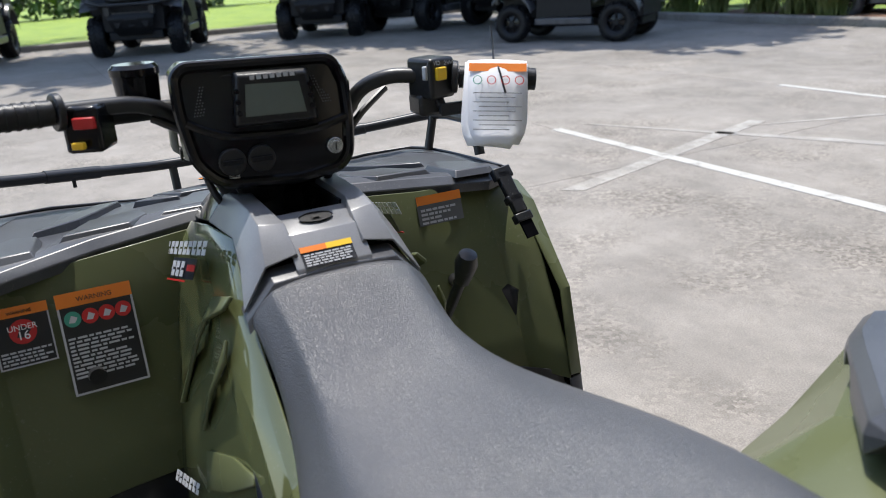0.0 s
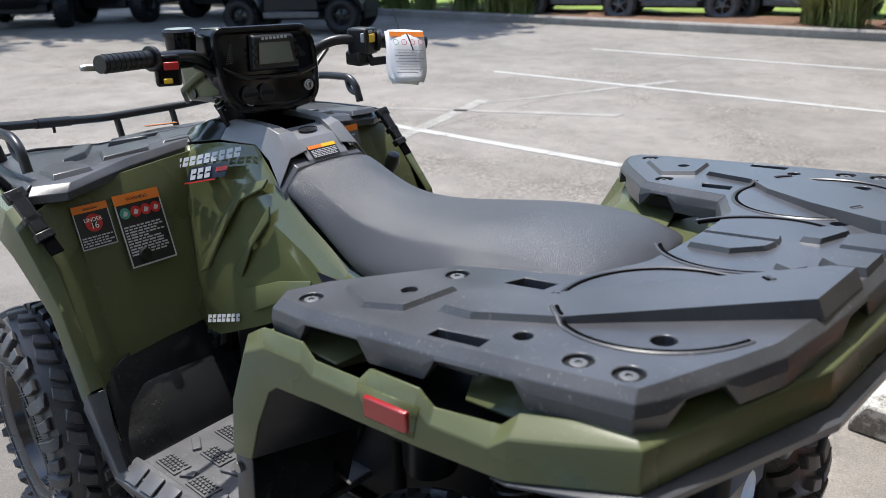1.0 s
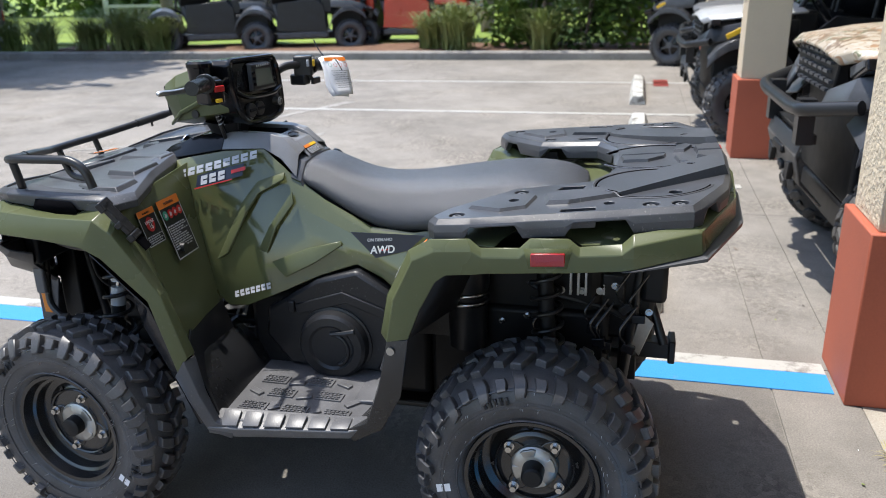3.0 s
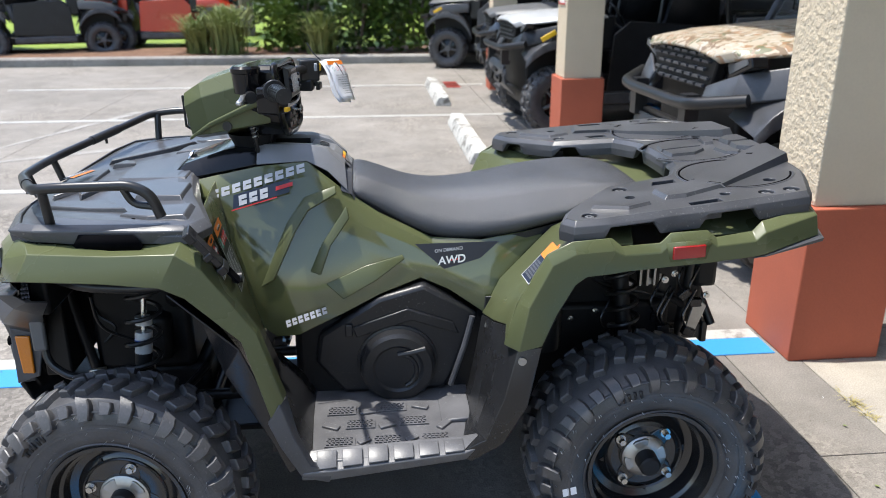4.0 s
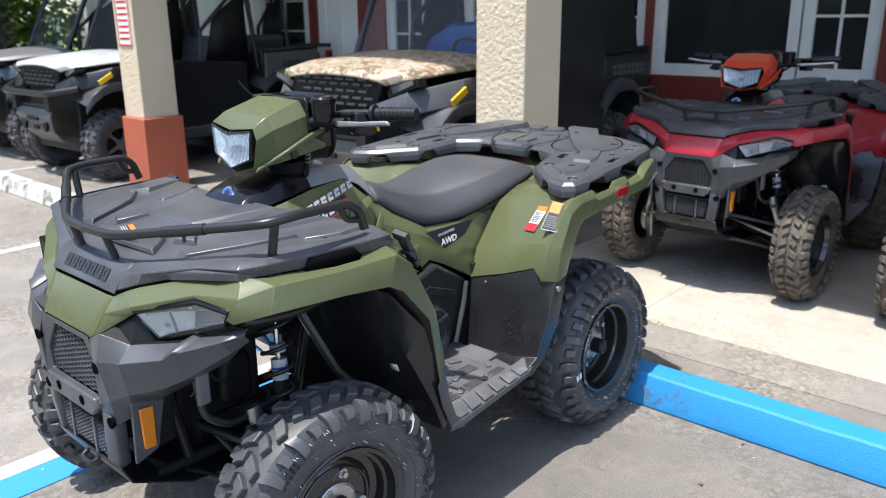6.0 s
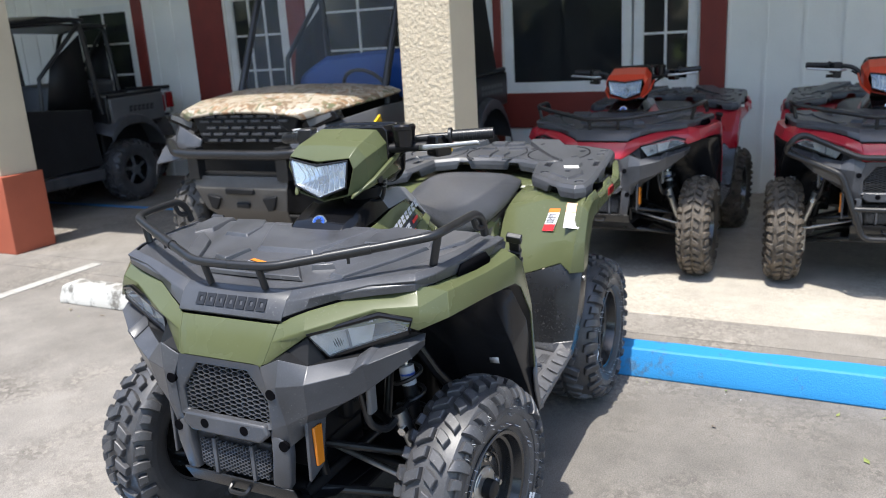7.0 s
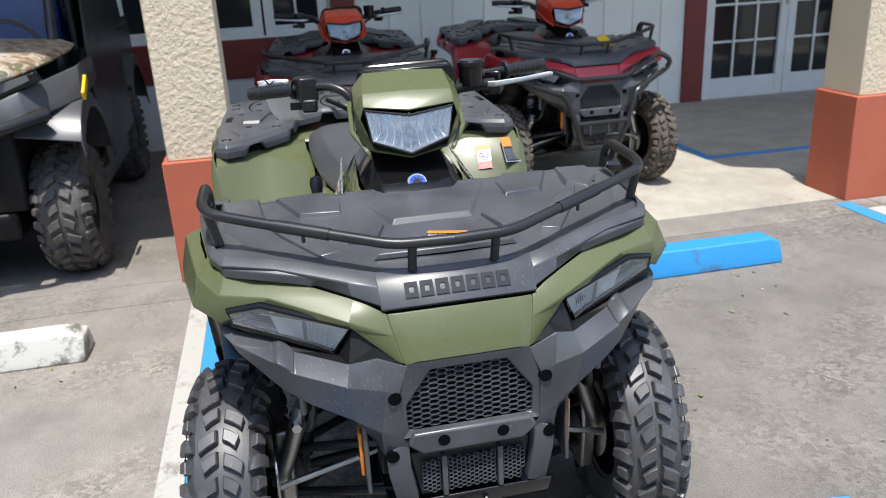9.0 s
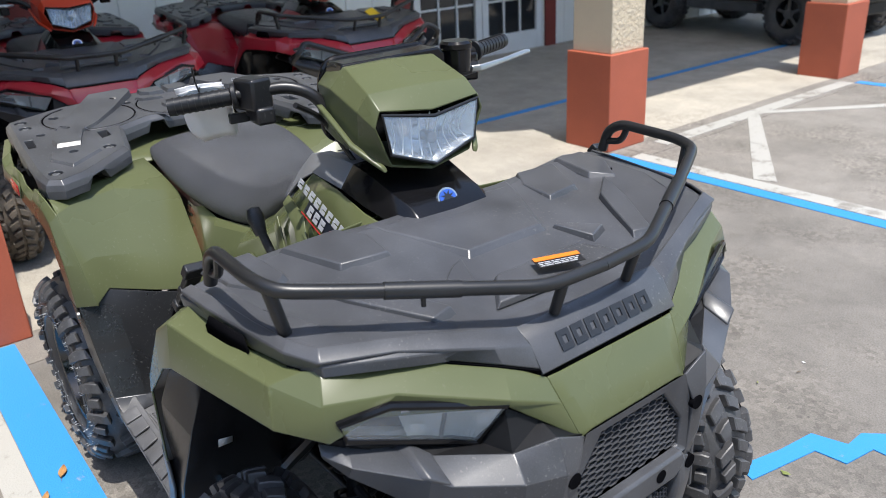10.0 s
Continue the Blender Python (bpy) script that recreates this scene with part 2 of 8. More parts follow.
CONCRETE = concrete("worn_concrete", (0.268, 0.245, 0.218), (0.198, 0.181, 0.160), (0.320, 0.294, 0.262), 1.0, 0.75)
STALL = concrete("stained_stall_concrete", (0.212, 0.194, 0.173), (0.150, 0.138, 0.123), (0.262, 0.241, 0.215), 1.0, 0.75)
WALKWAY = concrete("pale_walkway_concrete", (0.45, 0.411, 0.348), (0.37, 0.338, 0.287), (0.49, 0.448, 0.378), 0.8, 0.35)
KERBSTONE = concrete("kerb_concrete", (0.36, 0.34, 0.31), (0.24, 0.22, 0.20), (0.44, 0.42, 0.38))


def paint_on(name, color, under, wear=0.62):
    """Worn paint through which the concrete shows in patches."""
    m = concrete(name, under, tuple(c * 0.8 for c in under), under)
    nt = m.node_tree
    b = nt.nodes["Principled BSDF"]
    link = b.inputs["Base Color"].links[0]
    src = link.from_socket
    geo = nt.nodes.new("ShaderNodeNewGeometry")
    n = nt.nodes.new("ShaderNodeTexNoise")
    n.inputs["Scale"].default_value, n.inputs["Detail"].default_value, n.inputs["Roughness"].default_value = 5.0, 9.0, 0.75
    nt.links.new(geo.outputs["Position"], n.inputs["Vector"])
    r = nt.nodes.new("ShaderNodeValToRGB")
    r.color_ramp.elements[0].position, r.color_ramp.elements[1].position = wear, wear + 0.08
    nt.links.new(n.outputs["Fac"], r.inputs[0])
    x = nt.nodes.new("ShaderNodeMix")
    x.data_type = "RGBA"
    nt.links.new(r.outputs[0], x.inputs[0])
    x.inputs[6].default_value = (*color, 1)
    nt.links.new(src, x.inputs[7])
    nt.links.new(x.outputs[2], b.inputs["Base Color"])
    b.inputs["Roughness"].default_value = 0.6
    return m


LINEWHITE = paint_on("worn_white_road_paint", (0.415, 0.403, 0.373), (0.285, 0.265, 0.236), 0.53)
LINEBLUE = paint_on("worn_blue_road_paint", (0.03, 0.25, 0.60), (0.33, 0.33, 0.33), 0.63)
LINEFADED = paint_on("faded_white_road_paint", (0.335, 0.316, 0.287), (0.30, 0.28, 0.25), 0.44)
STOPBLUE = paint_on("blue_painted_concrete", (0.02, 0.24, 0.55), (0.07, 0.17, 0.30), 0.58)
STOPWHITE = paint_on("white_painted_concrete", (0.55, 0.54, 0.50), (0.20, 0.187, 0.165), 0.50)
STUCCO = material("cream_stucco", (0.60, 0.50, 0.36), 0.85, vary=0.05, scale=3, fine=46, bump=1.0, relief=0.010)
PLAINSTUCCO = material("smooth_cream_stucco", (0.58, 0.49, 0.36), 0.85, vary=0.06, scale=3, fine=120, bump=0.3)
TERRACOTTA = material("terracotta_painted_render", (0.42, 0.105, 0.055), 0.7, vary=0.12, scale=2.5, fine=150, bump=0.25)
SIDING = material("white_metal_siding", (0.84, 0.83, 0.78), 0.5, vary=0.06, scale=2, bump=0.05)
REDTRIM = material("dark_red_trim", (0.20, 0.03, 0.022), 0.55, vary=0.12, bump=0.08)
ROOF = material("porch_soffit", (0.66, 0.63, 0.57), 0.7, vary=0.08, bump=0.05)
PANE = material("dark_window_glass", (0.02, 0.022, 0.024), 0.04, vary=0.2, scale=1.5, bump=0.0)
GRASSM = material("lawn_grass", (0.13, 0.21, 0.02), 0.8, scale=1.2, fine=40, color2=(0.25, 0.33, 0.035), bump=0.8, relief=0.03)
MULCH = material("brown_mulch", (0.12, 0.06, 0.035), 0.95, scale=6, fine=60, color2=(0.22, 0.13, 0.08), bump=0.9, relief=0.02)
LEAF = material("green_leaves", (0.05, 0.11, 0.015), 0.55, scale=1.3, fine=20, color2=(0.13, 0.20, 0.03), bump=0.1)
LEAFDARK = material("dark_green_leaves", (0.025, 0.055, 0.012), 0.6, scale=1.1, fine=20, color2=(0.07, 0.12, 0.025), bump=0.1)
BLADE = material("ornamental_grass_blades", (0.13, 0.19, 0.04), 0.6, scale=2.0, fine=20, color2=(0.27, 0.27, 0.10), bump=0.05)
STRAW = material("straw_dry_grass", (0.30, 0.25, 0.09), 0.7, scale=6, fine=30, color2=(0.42, 0.36, 0.16), bump=0.05)
RUSTLEAF = material("rust_dry_leaf", (0.34, 0.16, 0.05), 0.7, scale=20, fine=120, color2=(0.46, 0.27, 0.11), bump=0.2)
BARK = material("grey_brown_bark", (0.14, 0.11, 0.085), 0.9, scale=8, fine=50, color2=(0.24, 0.20, 0.16), bump=0.8, relief=0.02)
SLATE = material("blue_grey_plastic", (0.045, 0.06, 0.085), 0.35, vary=0.1, bump=0.03)
BLUEHOOD = material("blue_plastic", (0.03, 0.10, 0.36), 0.35, vary=0.1, bump=0.03)


# ---- mesh helpers ----
def part(name, bm, mat, parent=None, label="", bevel=0.0, solid=0.0, smooth=35, sub=0, at=None):
    me = bpy.data.meshes.new(name)
    bmesh.ops.recalc_face_normals(bm, faces=bm.faces)
    bm.to_mesh(me)
    bm.free()
    for m in mat if isinstance(mat, (list, tuple)) else [mat]:
        me.materials.append(m)
    if smooth:
        me.shade_smooth()
        me.set_sharp_from_angle(angle=radians(smooth))
    ob = new(name, me)
    if parent:
        ob.parent = parent
    if label:
        ob["label"] = label
    if at is not None:
        ob.matrix_basis = at
    if solid:
        s = ob.modifiers.new("thickness", "SOLIDIFY")
        s.thickness, s.offset = solid, -1.0
    if sub:
        s = ob.modifiers.new("round", "SUBSURF")
        s.levels = s.render_levels = sub
    if bevel:
        b = ob.modifiers.new("edge", "BEVEL")
        b.width, b.segments, b.limit_method, b.angle_limit = bevel, 2, "ANGLE", radians(25)
    return ob


def polys(verts, faces):
    bm = bmesh.new()
    vs = [bm.verts.new(v) for v in verts]
    for f in faces:
        bm.faces.new([vs[i] for i in f])
    return bm


def grid(rows, close=False, caps=False):
    """A skin through rows of equally many points. close: each row is a ring."""
    n = len(rows[0])
    verts = [p for r in rows for p in r]
    faces = []
    for a in range(len(rows) - 1):
        for b in range(n if close else n - 1):
            c = (b + 1) % n
            faces.append((a * n + b, a * n + c, (a + 1) * n + c, (a + 1) * n + b))
    if caps:
        faces += [tuple(range(n))[::-1], tuple(range((len(rows) - 1) * n, len(rows) * n))]
    return polys(verts, faces)


def box(x0, x1, y0, y1, z0, z1):
    v = [(x, y, z) for x in (x0, x1) for y in (y0, y1) for z in (z0, z1)]
    return polys(v, [(0, 1, 3, 2), (4, 6, 7, 5), (0, 4, 5, 1), (2, 3, 7, 6), (0, 2, 6, 4), (1, 5, 7, 3)])


def prism(outline, lo, hi, axis="z"):
    """A flat outline given thickness along an axis."""
    def place(p, h):
        return {"z": (p[0], p[1], h), "y": (p[0], h, p[1]), "x": (h, p[0], p[1])}[axis]
    n = len(outline)
    verts = [place(p, lo) for p in outline] + [place(p, hi) for p in outline]
    faces = [tuple(range(n))[::-1], tuple(range(n, 2 * n))] + [(i, (i + 1) % n, n + (i + 1) % n, n + i) for i in range(n)]
    return polys(verts, faces)


def joined(*bms):
    out = bmesh.new()
    for b in bms:
        me = bpy.data.meshes.new("piece")
        b.to_mesh(me)
        b.free()
        out.from_mesh(me)
        bpy.data.meshes.remove(me)
    return out


def moved(bm, m):
    bmesh.ops.transform(bm, matrix=m, verts=bm.verts)
    return bm


def tube(points, r, segs=10, closed=False, rounded=0.0):
    """A round bar along points; rounded: radius of the bends."""
    pts = [Vector(p) for p in points]
    if rounded:
        soft = []
        n = len(pts)
        for i, p in enumerate(pts):
            if not closed and i in (0, n - 1):
                soft.append(p)
                continue
            a, b = pts[i - 1], pts[(i + 1) % n]
            da, db = (a - p), (b - p)
            k = min(rounded, da.length * 0.45, db.length * 0.45)
            pa, pb = p + da.normalized() * k, p + db.normalized() * k
            for s in (0.0, 0.25, 0.5, 0.75, 1.0):
                soft.append(pa * (1 - s) ** 2 + p * 2 * s * (1 - s) + pb * s ** 2)
        pts = soft
    rings, n = [], len(pts)
    side = None
    for i, p in enumerate(pts):
        a = pts[i - 1] if (i or closed) else p
        b = pts[(i + 1) % n] if (i < n - 1 or closed) else p
        d = (b - a).normalized()
        if side is None:
            side = d.orthogonal().normalized()
        side = (side - d * side.dot(d)).normalized()
        up = d.cross(side)
        rings.append([tuple(p + (side * math.cos(q) + up * math.sin(q)) * r) for q in (2 * math.pi * k / segs for k in range(segs))])
    if closed:
        rings.append(rings[0])
    return grid(rings, close=True, caps=not closed)


def lathe(profile, segs=32, axis="y"):
    """Points (along, radius) turned about an axis."""
    rows = []
    for k in range(segs + 1):
        q = 2 * math.pi * k / segs
        c, s = math.cos(q), math.sin(q)
        rows.append([{"y": (r * c, a, r * s), "x": (a, r * c, r * s), "z": (r * c, r * s, a)}[axis] for a, r in profile])
    bm = grid(rows)
    bmesh.ops.remove_doubles(bm, verts=bm.verts, dist=1e-5)
    return bm


def disc(c, r, depth, axis="y", segs=24):
    return moved(lathe([(0, 0), (0, r), (depth, r), (depth, 0)], segs, axis), Matrix.Translation(c))


def flip(p, s):
    return (p[0], p[1] * s, p[2])


def flipped(rows, s):
    return [[flip(p, s) for p in r] for r in rows]


def thing(name, label, category, at=None, group="", kind=""):
    e = new(name)
    e.empty_display_size = 0.1
    if at is not None:
        e.matrix_basis = at
    return tagged(e, label, category, group, kind)


def spring(a, b, r, turns, wire, segs=6):
    a, b = Vector(a), Vector(b)
    d = (b - a).normalized()
    u = d.orthogonal().normalized()
    v = d.cross(u)
    pts = []
    steps = int(turns * 14)
    for i in range(steps + 1):
        q = 2 * math.pi * turns * i / steps
        pts.append(a.lerp(b, i / steps) + (u * math.cos(q) + v * math.sin(q)) * r)
    return tube(pts, wire, segs)


def rod(a, b, r, segs=12):
    return tube([a, b], r, segs)


def plane_frame(o, u, v):
    """A pose with x along u and y along v, at o."""
    o, u, v = Vector(o), Vector(u).normalized(), Vector(v).normalized()
    n = u.cross(v).normalized()
    v = n.cross(u)
    return Matrix(((u.x, v.x, n.x, o.x), (u.y, v.y, n.y, o.y), (u.z, v.z, n.z, o.z), (0, 0, 0, 1)))


def lettering(name, text, size, mat, parent, at, shear=0.0, bold=0.0, align="LEFT"):
    c = bpy.data.curves.new(name, "FONT")
    c.body, c.size, c.shear, c.offset, c.extrude, c.align_x = text, size, shear, bold, 0.0004, align
    c.materials.append(mat)
    ob = new(name, c)
    ob.parent = parent
    ob.matrix_basis = at
    return ob


def bars(rows, at):
    """Flat slanted bars (x, y, width, height, slant) on a plane, as one mesh."""
    verts, faces = [], []
    for x, y, w, h, k in rows:
        i = len(verts)
        verts += [(x, y, 0), (x + w, y, 0), (x + w + k * h, y + h, 0), (x + k * h, y + h, 0)]
        faces.append((i, i + 1, i + 2, i + 3))
    return moved(polys(verts, faces), at)


# ---- the quad bike ----
def tyre_mesh(radius, half, lugs, lug_h=0.017):
    """A smooth carcass, and the tapered, slanting lugs of one pitch that wrap over its shoulders, about y."""
    w = half
    crown = [(0.0, radius - 0.016), (0.40, radius - 0.018), (0.70, radius - 0.026), (0.90, radius - 0.044), (0.985, radius - 0.066), (1.0, radius - 0.092)]
    side = [(1.0, 0.230), (0.95, 0.200), (0.80, 0.170), (0.70, 0.156)]
    half_prof = [(a * w, r) for a, r in crown + side]
    body = lathe([(-a, r) for a, r in half_prof[::-1]] + half_prof[1:], 72)

    def at(t, q, lift):
        """t runs from the middle (0) over the shoulder (about 5); q is the angle."""
        f = min(max(abs(t), 0.0), 4.999)
        k = int(f)
        f -= k
        (a0, r0), (a1, r1) = half_prof[k], half_prof[k + 1]
        n = Vector((r0 - r1, a1 - a0)).normalized()
        a, r = a0 + (a1 - a0) * f + n.x * lift, r0 + (r1 - r0) * f + n.y * lift
        return (r * math.cos(q), a * (1 if t >= 0 else -1), r * math.sin(q))

    pitch = 2 * math.pi / lugs
    # corner points (t, share of a pitch) along one edge and back along the other
    kinds = [
        ([(0.15, 0.46), (0.75, 0.36), (1.35, 0.22)], [(0.20, 0.76), (0.90, 0.66), (1.55, 0.50)]),
        ([(0.10, 1.00), (0.55, 0.92), (1.00, 0.80)], [(0.14, 1.28), (0.70, 1.20), (1.20, 1.06)]),
        ([(1.90, 0.30), (2.70, 0.36), (3.40, 0.38), (4.15, 0.38)], [(1.98, 0.62), (2.70, 0.70), (3.40, 0.70), (4.00, 0.66)]),
        ([(2.30, 0.86), (2.85, 0.90), (3.40, 0.92)], [(2.36, 1.16), (2.85, 1.20), (3.30, 1.18)]),
    ]
    blocks = []
    for sign in (1, -1):
        for one, two in kinds:
            verts, faces = [], []
            ring = one + two[::-1]
            ct, cq = sum(p[0] for p in ring) / len(ring), sum(p[1] for p in ring) / len(ring)
            m = len(ring)
            for shrink, lift in ((1.06, -0.005), (0.92, lug_h * 0.86), (0.78, lug_h)):
                for t, q in ring:
                    verts.append(at(sign * (ct + (t - ct) * shrink), pitch * (cq + (q - cq) * shrink + (0.5 if sign < 0 else 0.0)), lift))
            for a in range(2):
                for b in range(m):
                    c = (b + 1) % m
                    faces.append((a * m + b, a * m + c, (a + 1) * m + c, (a + 1) * m + b))
            for b in range(len(one) - 1):
                faces.append((2 * m + b, 2 * m + b + 1, 2 * m + m - 2 - b, 2 * m + m - 1 - b))
            blocks.append((verts, faces))
    return body, blocks


def whole_tread(tyre, blocks, turns, rubber):
    """All the lugs of a far tyre as one part."""
    verts, faces = [], []
    for turned in turns:
        for vs, fs in blocks:
            i = len(verts)
            verts += [tuple(turned @ Vector(v)) for v in vs]
            faces += [tuple(i + k for k in f) for f in fs]
    tagged(part("tread_lug", polys(verts, faces), rubber, tyre, "blocky lugs of the tread", smooth=28), kind="stuff")


def build_wheel(quad, name, x, y, radius, half, side, turn, rubber, lugs, detail):
    """A wheel standing with its outer face towards side * y."""
    m = Matrix.Translation((x, y, radius)) @ Matrix.Rotation(radians(turn), 4, "Z") @ Matrix.Rotation(radians(17 * (1 + x)), 4, "Y")
    body, blocks = tyre_mesh(radius + 0.004, half, lugs)
    tyre = part(name, body, rubber, quad, "black knobbly all-terrain tyre", at=m, smooth=28)
    turns = [Matrix.Rotation(-2 * math.pi * k / lugs, 4, "Y") for k in range(lugs)]
    if detail:
        for verts, faces in blocks:
            lug = part("tread_lug", polys(verts, faces), rubber, tyre, smooth=28)
            for turned in turns[1:]:
                again = new("tread_lug", lug.data)
                again.parent, again.matrix_basis = tyre, turned
    else:
        whole_tread(tyre, blocks, turns, rubber)
    o = half * side
    rim_prof = [(o * 0.80, 0.168), (o * 0.86, 0.166), (o * 0.84, 0.156), (o * 0.55, 0.148), (o * 0.50, 0.140), (o * 0.20, 0.136), (o * 0.14, 0.118), (o * 0.22, 0.110), (o * 0.30, 0.085), (o * 0.26, 0.05), (o * 0.26, 0.0)]
    rim = part("rim", lathe(rim_prof, 48), RIM, tyre, "satin black steel rim", smooth=30)
    part("rim_back", lathe([(-o * 0.8, 0.166), (-o * 0.3, 0.145), (o * 0.2, 0.137)], 40), RIM, tyre)
    if detail:
        part("hub_ear", prism([((0.066 + 0.030 * math.cos(4 * q)) * math.cos(q + 0.785), (0.066 + 0.030 * math.cos(4 * q)) * math.sin(q + 0.785)) for q in (2 * math.pi * k / 40 for k in range(40))], o * 0.24, o * 0.31, "y"), RIM, rim, "black four-armed wheel carrier", bevel=0.003)
        part("hub_plate", lathe([(o * 0.26, 0.060), (o * 0.36, 0.059), (o * 0.42, 0.050), (o * 0.44, 0.030), (o * 0.44, 0.0)], 32), ALLOY, rim, "bare aluminium hub flange")
        for k in range(4):
            window = prism([(-0.013, 0.032), (0.013, 0.032), (0.021, 0.050), (0.012, 0.0545), (-0.012, 0.0545), (-0.021, 0.050)], o * 0.37, o * 0.435, "y")
            part("hub_boss", moved(window, Matrix.Rotation(k * math.pi / 2 + 0.2, 4, "Y")), ALLOY, rim, "raised boss on the hub flange", bevel=0.002)
        part("rim_label", moved(polys([(0.139, o * 0.30, -0.006), (0.1415, o * 0.46, -0.006), (0.1415, o * 0.46, 0.006), (0.139, o * 0.30, 0.006)], [(0, 1, 2, 3)]), Matrix.Rotation(radians(40), 4, "Y")), PAPER, rim, "small white rim label", solid=0.001)
        part("rim_step", lathe([(o * 0.30, 0.104), (o * 0.33, 0.101), (o * 0.30, 0.097)], 40), RIM, rim)
        # moulding whiskers left on the sidewall; light grey paints the rubber's glint
        rnd = random.Random(int(50 * (x + 3)) + (7 if side > 0 else 0))
        verts, faces = [], []
        for k in range(120):
            q, r = rnd.uniform(0, 6.283), rnd.choice((0.186, 0.214, 0.232, 0.252)) + rnd.uniform(-0.004, 0.004)
            c = Vector((r * math.cos(q), o * (1.0 if r < 0.24 else 0.985), r * math.sin(q)))
            tip = c + Vector((rnd.uniform(-0.003, 0.003), 0.009 * side, rnd.uniform(-0.004, 0.004)))
            i = len(verts)
            verts += [tuple(c + Vector((0.0015, -0.006 * side, 0))), tuple(c + Vector((-0.0015, -0.006 * side, 0.001))), tuple(c + Vector((0, -0.006 * side, -0.0018))), tuple(tip)]
            faces += [(i, i + 1, i + 3), (i + 1, i + 2, i + 3), (i + 2, i, i + 3)]
        tagged(part("sidewall_whisker", polys(verts, faces), LIGHTGREY, tyre, "fine moulding whiskers on the sidewall, pale for their glint", smooth=0), kind="stuff")
        for r in (0.180, 0.222, 0.262):
            part("sidewall_ridge", lathe([(o * 0.975, r - 0.0025), (o * (1.006 if r < 0.25 else 0.99), r), (o * 0.975, r + 0.0025)], 56), rubber, tyre)
        part("hub_cap", lathe([(o * 0.3, 0.029), (o * 0.72, 0.027), (o * 0.76, 0.022), (o * 0.76, 0.0)], 24), DARK, rim, "black hub cap")
        for k in range(4):
            q = math.pi / 4 + k * math.pi / 2
            c = (0.082 * math.cos(q), 0, 0.082 * math.sin(q))
            nut = joined(disc((c[0], o * 0.29, c[2]), 0.013, o * 0.05, segs=16), disc((c[0], o * 0.34, c[2]), 0.0085, o * 0.14, segs=6))
            part("wheel_nut", nut, STEEL, rim, "bright steel wheel nut")
        for k in range(4):
            q = k * math.pi / 2
            c = (0.104 * math.cos(q), o * 0.25, 0.104 * math.sin(q))
            part("rim_hole", disc(c, 0.010, o * 0.02, segs=3), PRINT, rim)
        # moulded letters on the sidewall, drawn as raised bars
        verts, faces = [], []
        for k in range(9):
            q = 1.2 + k * 0.060 + (2.4 if k > 4 else 0)
            i = len(verts)
            for dr in (0.228, 0.247):
                for dq in (-0.016, 0.016):
                    verts.append((dr * math.cos(q + dq), o * 1.012, dr * math.sin(q + dq)))
            faces.append((i, i + 1, i + 3, i + 2))
        tagged(part("sidewall_mark", polys(verts, faces), GRAIN, tyre, "raised sidewall marking bars", solid=0.003), kind="stuff")
        lab = polys([(0.20, o * 0.99, -0.01), (0.235, o * 1.008, -0.01), (0.235, o * 1.008, 0.012), (0.20, o * 0.99, 0.012)], [(0, 1, 2, 3)])
        part("barcode_label", lab, PAPER, tyre, "small white barcode label", at=Matrix.Rotation(radians(3 if x < 0 else 120), 4, "Y"))
    return tyre


def hexnet(u0, u1, v0, v1, step, tall, wire, keep):
    """A net of wide hexagon openings in the y-z plane, thickened along x."""
    verts, faces = [], []
    a, b, c = step * 0.335, step * 0.165, step * tall
    row = 0
    v = v0
    while v < v1:
        u = u0 + (step / 2 if row % 2 else 0)
        while u < u1:
            if keep(u, v):
                i = len(verts)
                for d, x in ((wire, 0.0), (0.0, 0.0), (wire, -0.010)):
                    p, q, r = a - d * 1.3, b - d * 0.6, c - d
                    verts += [(x, u - p, v), (x, u - q, v + r), (x, u + q, v + r), (x, u + p, v), (x, u + q, v - r), (x, u - q, v - r)]
                for k in range(6):
                    n = (k + 1) % 6
                    faces.append((i + k, i + n, i + 6 + n, i + 6 + k))
                    faces.append((i + k, i + 12 + k, i + 12 + n, i + n))
            u += step
        v += c
        row += 1
    return polys(verts, faces)


